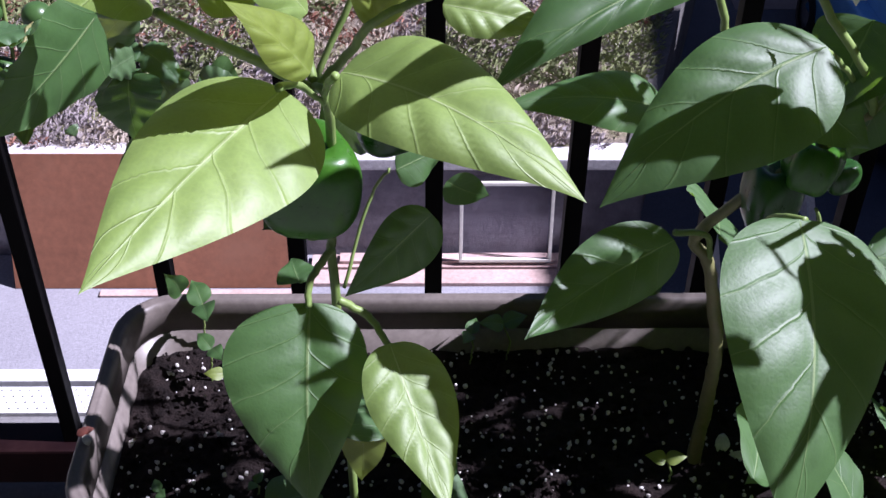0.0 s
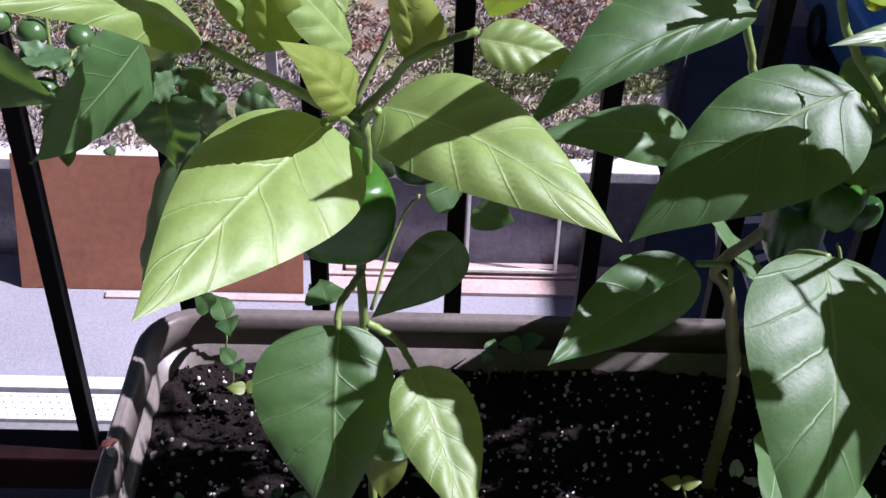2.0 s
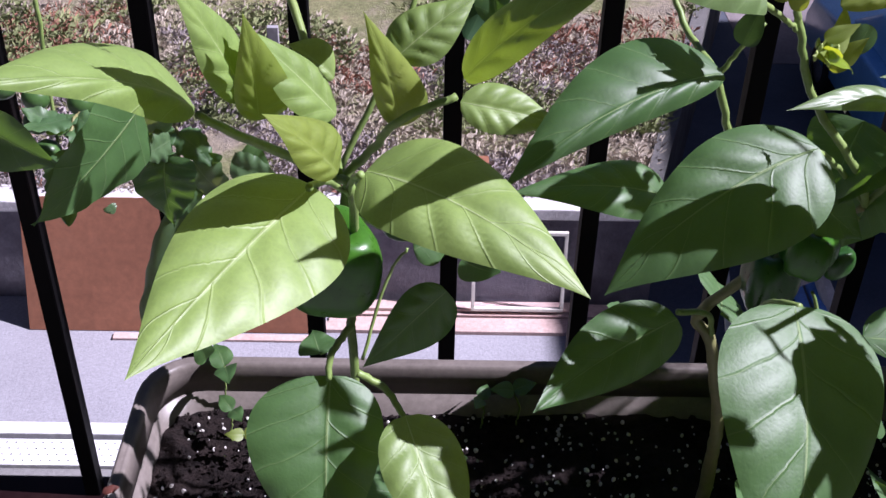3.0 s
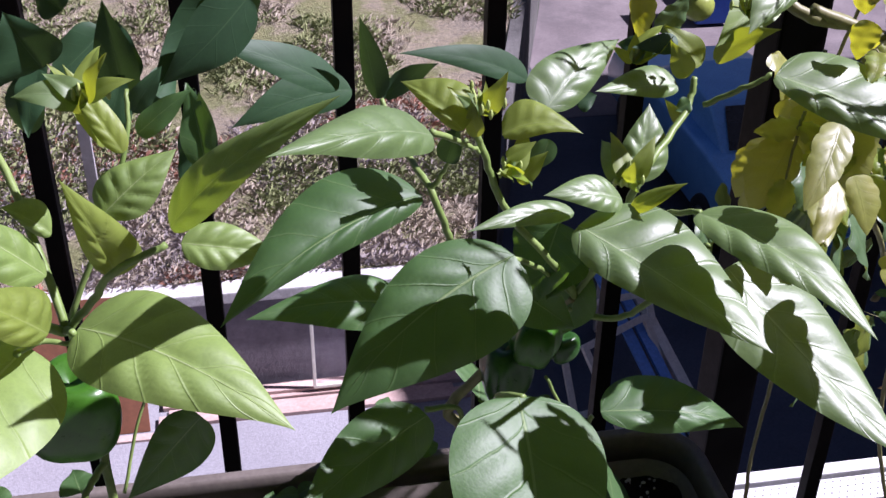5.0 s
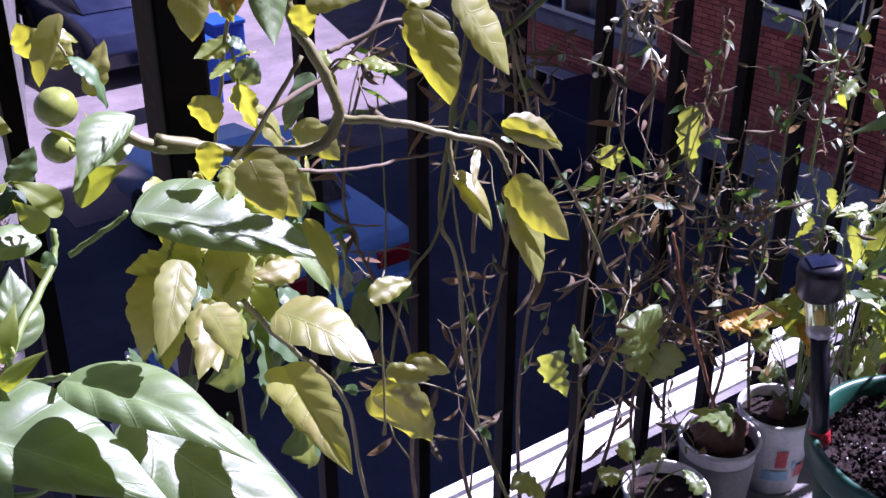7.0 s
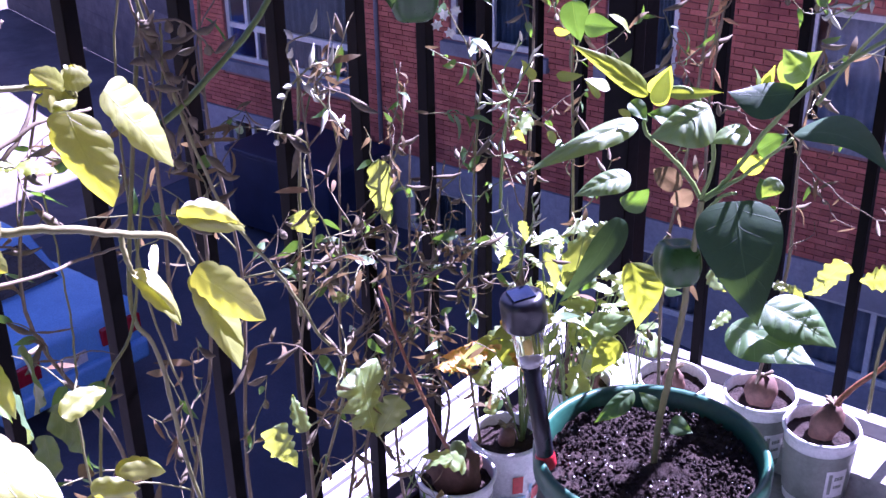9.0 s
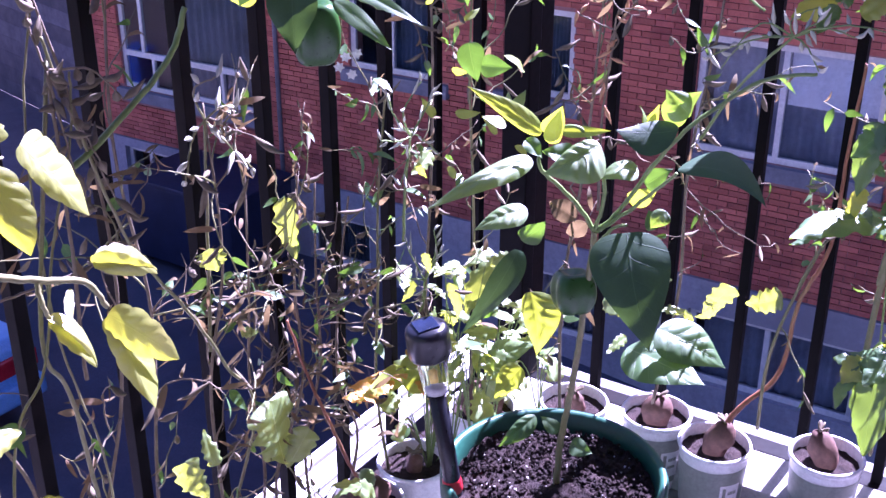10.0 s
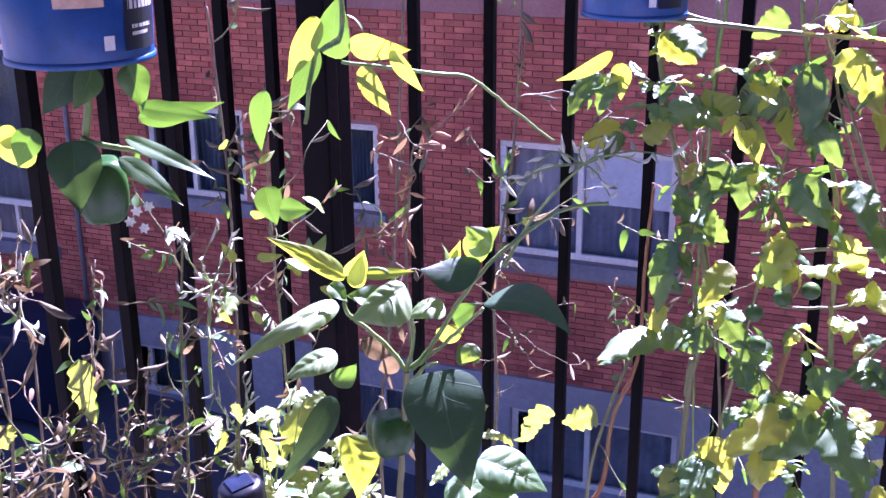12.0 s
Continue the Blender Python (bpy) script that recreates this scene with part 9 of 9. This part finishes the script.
tufts("dry_grass", "dry straw-coloured grass covering the bank", 15000, 5, (0.03, 0.1), (-7, 9, 8.45, 20), DRYGRASS, 11, -0.1)
tufts("dead_stems", "mauve-grey dead stems matted over the bank", 7000, 5, (0.03, 0.09), (-7, 9, 8.45, 11), MAUVE, 12, -0.1)
tufts("green_weeds", "patches of low green weeds on the bank", 17000, 6, (0.03, 0.11), (-7, 9, 9.4, 20), WEED, 13, 0.0)
RUSSET = surface("russet_weed_heads", (0.26, 0.12, 0.08), (0.38, 0.19, 0.13), 2, 30, 0.9)
tufts("russet_weeds", "patches of reddish-brown weed heads on the bank", 4500, 5, (0.03, 0.1), (-7, 9, 8.45, 11.5), RUSSET, 17, 0.15)
CLOVER = surface("white_flower_heads", (0.6, 0.6, 0.55), (0.75, 0.75, 0.7), 2, 30, 0.8)
tufts("white_clover", "patches of tiny white flower heads among the weeds", 4500, 2, (0.02, 0.05), (-7, 9, 9.6, 20), CLOVER, 13, 0.3)
tagged(part("stake", boxed((-1.5, 9.5, bank(-1.5, 9.5) - 0.1), (-1.4, 9.56, bank(-1.5, 9.5) + 0.95), 0.006), FOUNDATION, None, "grey wooden stake standing in the dry grass"), category="stake")
tagged(part("clay_brick", boxed((0.28, 8.75, bank(0.3, 8.8) - 0.03), (0.5, 8.87, bank(0.3, 8.8) + 0.14), 0.006), PLYWOOD, None, "reddish brick block lying on the bank"), category="brick")

# seedlings in the trough
for k, (x, y, s) in enumerate(((0.06, 0.835, 0.03), (0.03, 0.832, 0.024), (-0.18, 0.81, 0.028), (-0.16, 0.79, 0.022), (-0.13, 0.69, 0.014), (-0.2, 0.68, 0.016), (0.17, 0.7, 0.022), (0.235, 0.715, 0.018), (-0.19, 0.845, 0.04))):
    sd = thing("seedling", "tiny seedling with two seed leaves in the trough soil", "seedling", (x, y, SOIL_Z), "seedlings")
    top = Vector((x + 0.004 * (k % 3 - 1), y - 0.002, SOIL_Z + s * 1.3))
    stem(sd, STALK, [(x, y, SOIL_Z - 0.004), (x + 0.002, y, SOIL_Z + s * 0.6), top], 0.0009, 0.0007)
    for a in (0.3 + k, 3.3 + k):
        leaf(sd, YOUNG if k in (6, 3) else PEPPER, top, top + Vector((math.cos(a), math.sin(a), 0.2)) * s * 0.7, s * 0.5, (0, -0.6, 1), 0.08)

# fallen leaves on the trough's rim and soil
LITTER_RED = surface("red_brown_leaf_litter", (0.06, 0.018, 0.012), (0.13, 0.035, 0.022), 60, 300, 0.8)
LITTER_PALE = surface("bleached_leaf_litter", (0.5, 0.46, 0.38), (0.68, 0.62, 0.52), 60, 300, 0.8)
for at, size, turn, mat, label in (((-0.249, 0.708, 0.2905), 0.013, 0.4, LITTER_RED, "curled red-brown fallen leaf lying on the planter's rim"),
                                   ((-0.247, 0.700, 0.2905), 0.011, 2.1, LITTER_PALE, "bleached scrap of leaf lying on the planter's rim"),
                                   ((0.218, 0.736, SOIL_Z + 0.004), 0.02, 1.2, LITTER_PALE, "bleached fallen leaf lying on the soil by the stem"),
                                   ((0.228, 0.722, SOIL_Z + 0.004), 0.014, 2.9, LITTER_PALE, "bleached fallen leaf lying on the soil by the stem")):
    d = Vector((math.cos(turn), math.sin(turn), 0.12)) * size
    bm = blade(bmesh.new(), -d * 0.5, d * 0.5, size * 0.7, (0.1, -0.2, 1), 0.14, DRY, 3, 12, 6)
    ob = part("fallen_leaf", bm, mat, None, label, True)
    ob.location = at
    tagged(ob, category="leaf", group="fallen leaves")

# ---------------------------------------------------------------- bricks, last
BL, BH, JOINT = 0.203, 0.057, 0.01
brick_data = {}


def brick_mesh(length):
    key = round(length, 3)
    if key not in brick_data:
        bm = bmesh.new()
        box(bm, (-0.006, 0.0, 0.0), (0.03, length, BH))
        me = bpy.data.meshes.new("brick")
        bm.to_mesh(me)
        bm.free()
        me.materials.append(BRICK)
        brick_data[key] = me
    return brick_data[key]


rest_v, rest_f = [], []
rnd = random.Random(3)
brick_count = 0
row = 0
z = FOOT + 0.012
while z + BH < -0.25:
    spans = [(Y0 + 6.5, Y1)]
    for a, b, c, d, *_ in UPPER:
        if z + BH > c - 0.17 and z < d:
            a2, b2 = (a - 0.1, b + 0.1) if z < c else (a, b)
            spans = [q for s0, s1 in spans for q in ((s0, min(s1, a2)), (max(s0, b2), s1)) if q[1] - q[0] > 0.02]
    for s0, s1 in spans:
        y = s0 - (0.1065 if row % 2 else 0)
        while y < s1:
            a, b = max(y, s0), min(y + BL, s1)
            y += BL + JOINT
            if b - a < 0.03:
                continue
            proud = rnd.uniform(-0.002, 0.003)
            if brick_count < 300 and 1.0 < a < 5.4 and -3.4 < z < -1.5 and b - a > BL - 0.001:
                ob = new("brick", brick_mesh(BL))
                ob.parent = building
                ob.location = (proud, a, z + up)
                brick_count += 1
            else:
                o = len(rest_v)
                x0 = -0.006 + proud
                for yy, zz in ((a, z), (b, z), (b, z + BH), (a, z + BH)):
                    rest_v += [(x0, yy, zz + up), (0.03, yy, zz + up)]
                rest_f.append((o, o + 6, o + 4, o + 2))
                for p, q in ((0, 2), (2, 4), (4, 6), (6, 0)):
                    rest_f.append((o + p, o + q, o + q + 1, o + p + 1))
    z += BH + JOINT
    row += 1
BRICK_REST = surface("red_brick_wall", (0.42, 0.118, 0.08), (0.56, 0.185, 0.122), 3, 60, 0.9, 0, 0.15, 0.5, 0.004, (0.33, 0.088, 0.07))
rnt = BRICK_REST.node_tree
geo = rnt.nodes.new("ShaderNodeNewGeometry")
b = rnt.nodes["Principled BSDF"]
old = b.inputs["Base Color"].links[0].from_socket
rnt.links.new(mix(rnt, 1.0, old, ramp(rnt, geo.outputs["Random Per Island"], [(0, (0.78, 0.78, 0.78)), (1, (1.22, 1.22, 1.22))]), "MULTIPLY"), b.inputs["Base Color"])
me = bpy.data.meshes.new("bricks")
me.from_pydata(rest_v, [], rest_f)
me.materials.append(BRICK_REST)
ob = new("bricks", me)
ob.parent = building
tagged(ob, "courses of red bricks", kind="stuff")
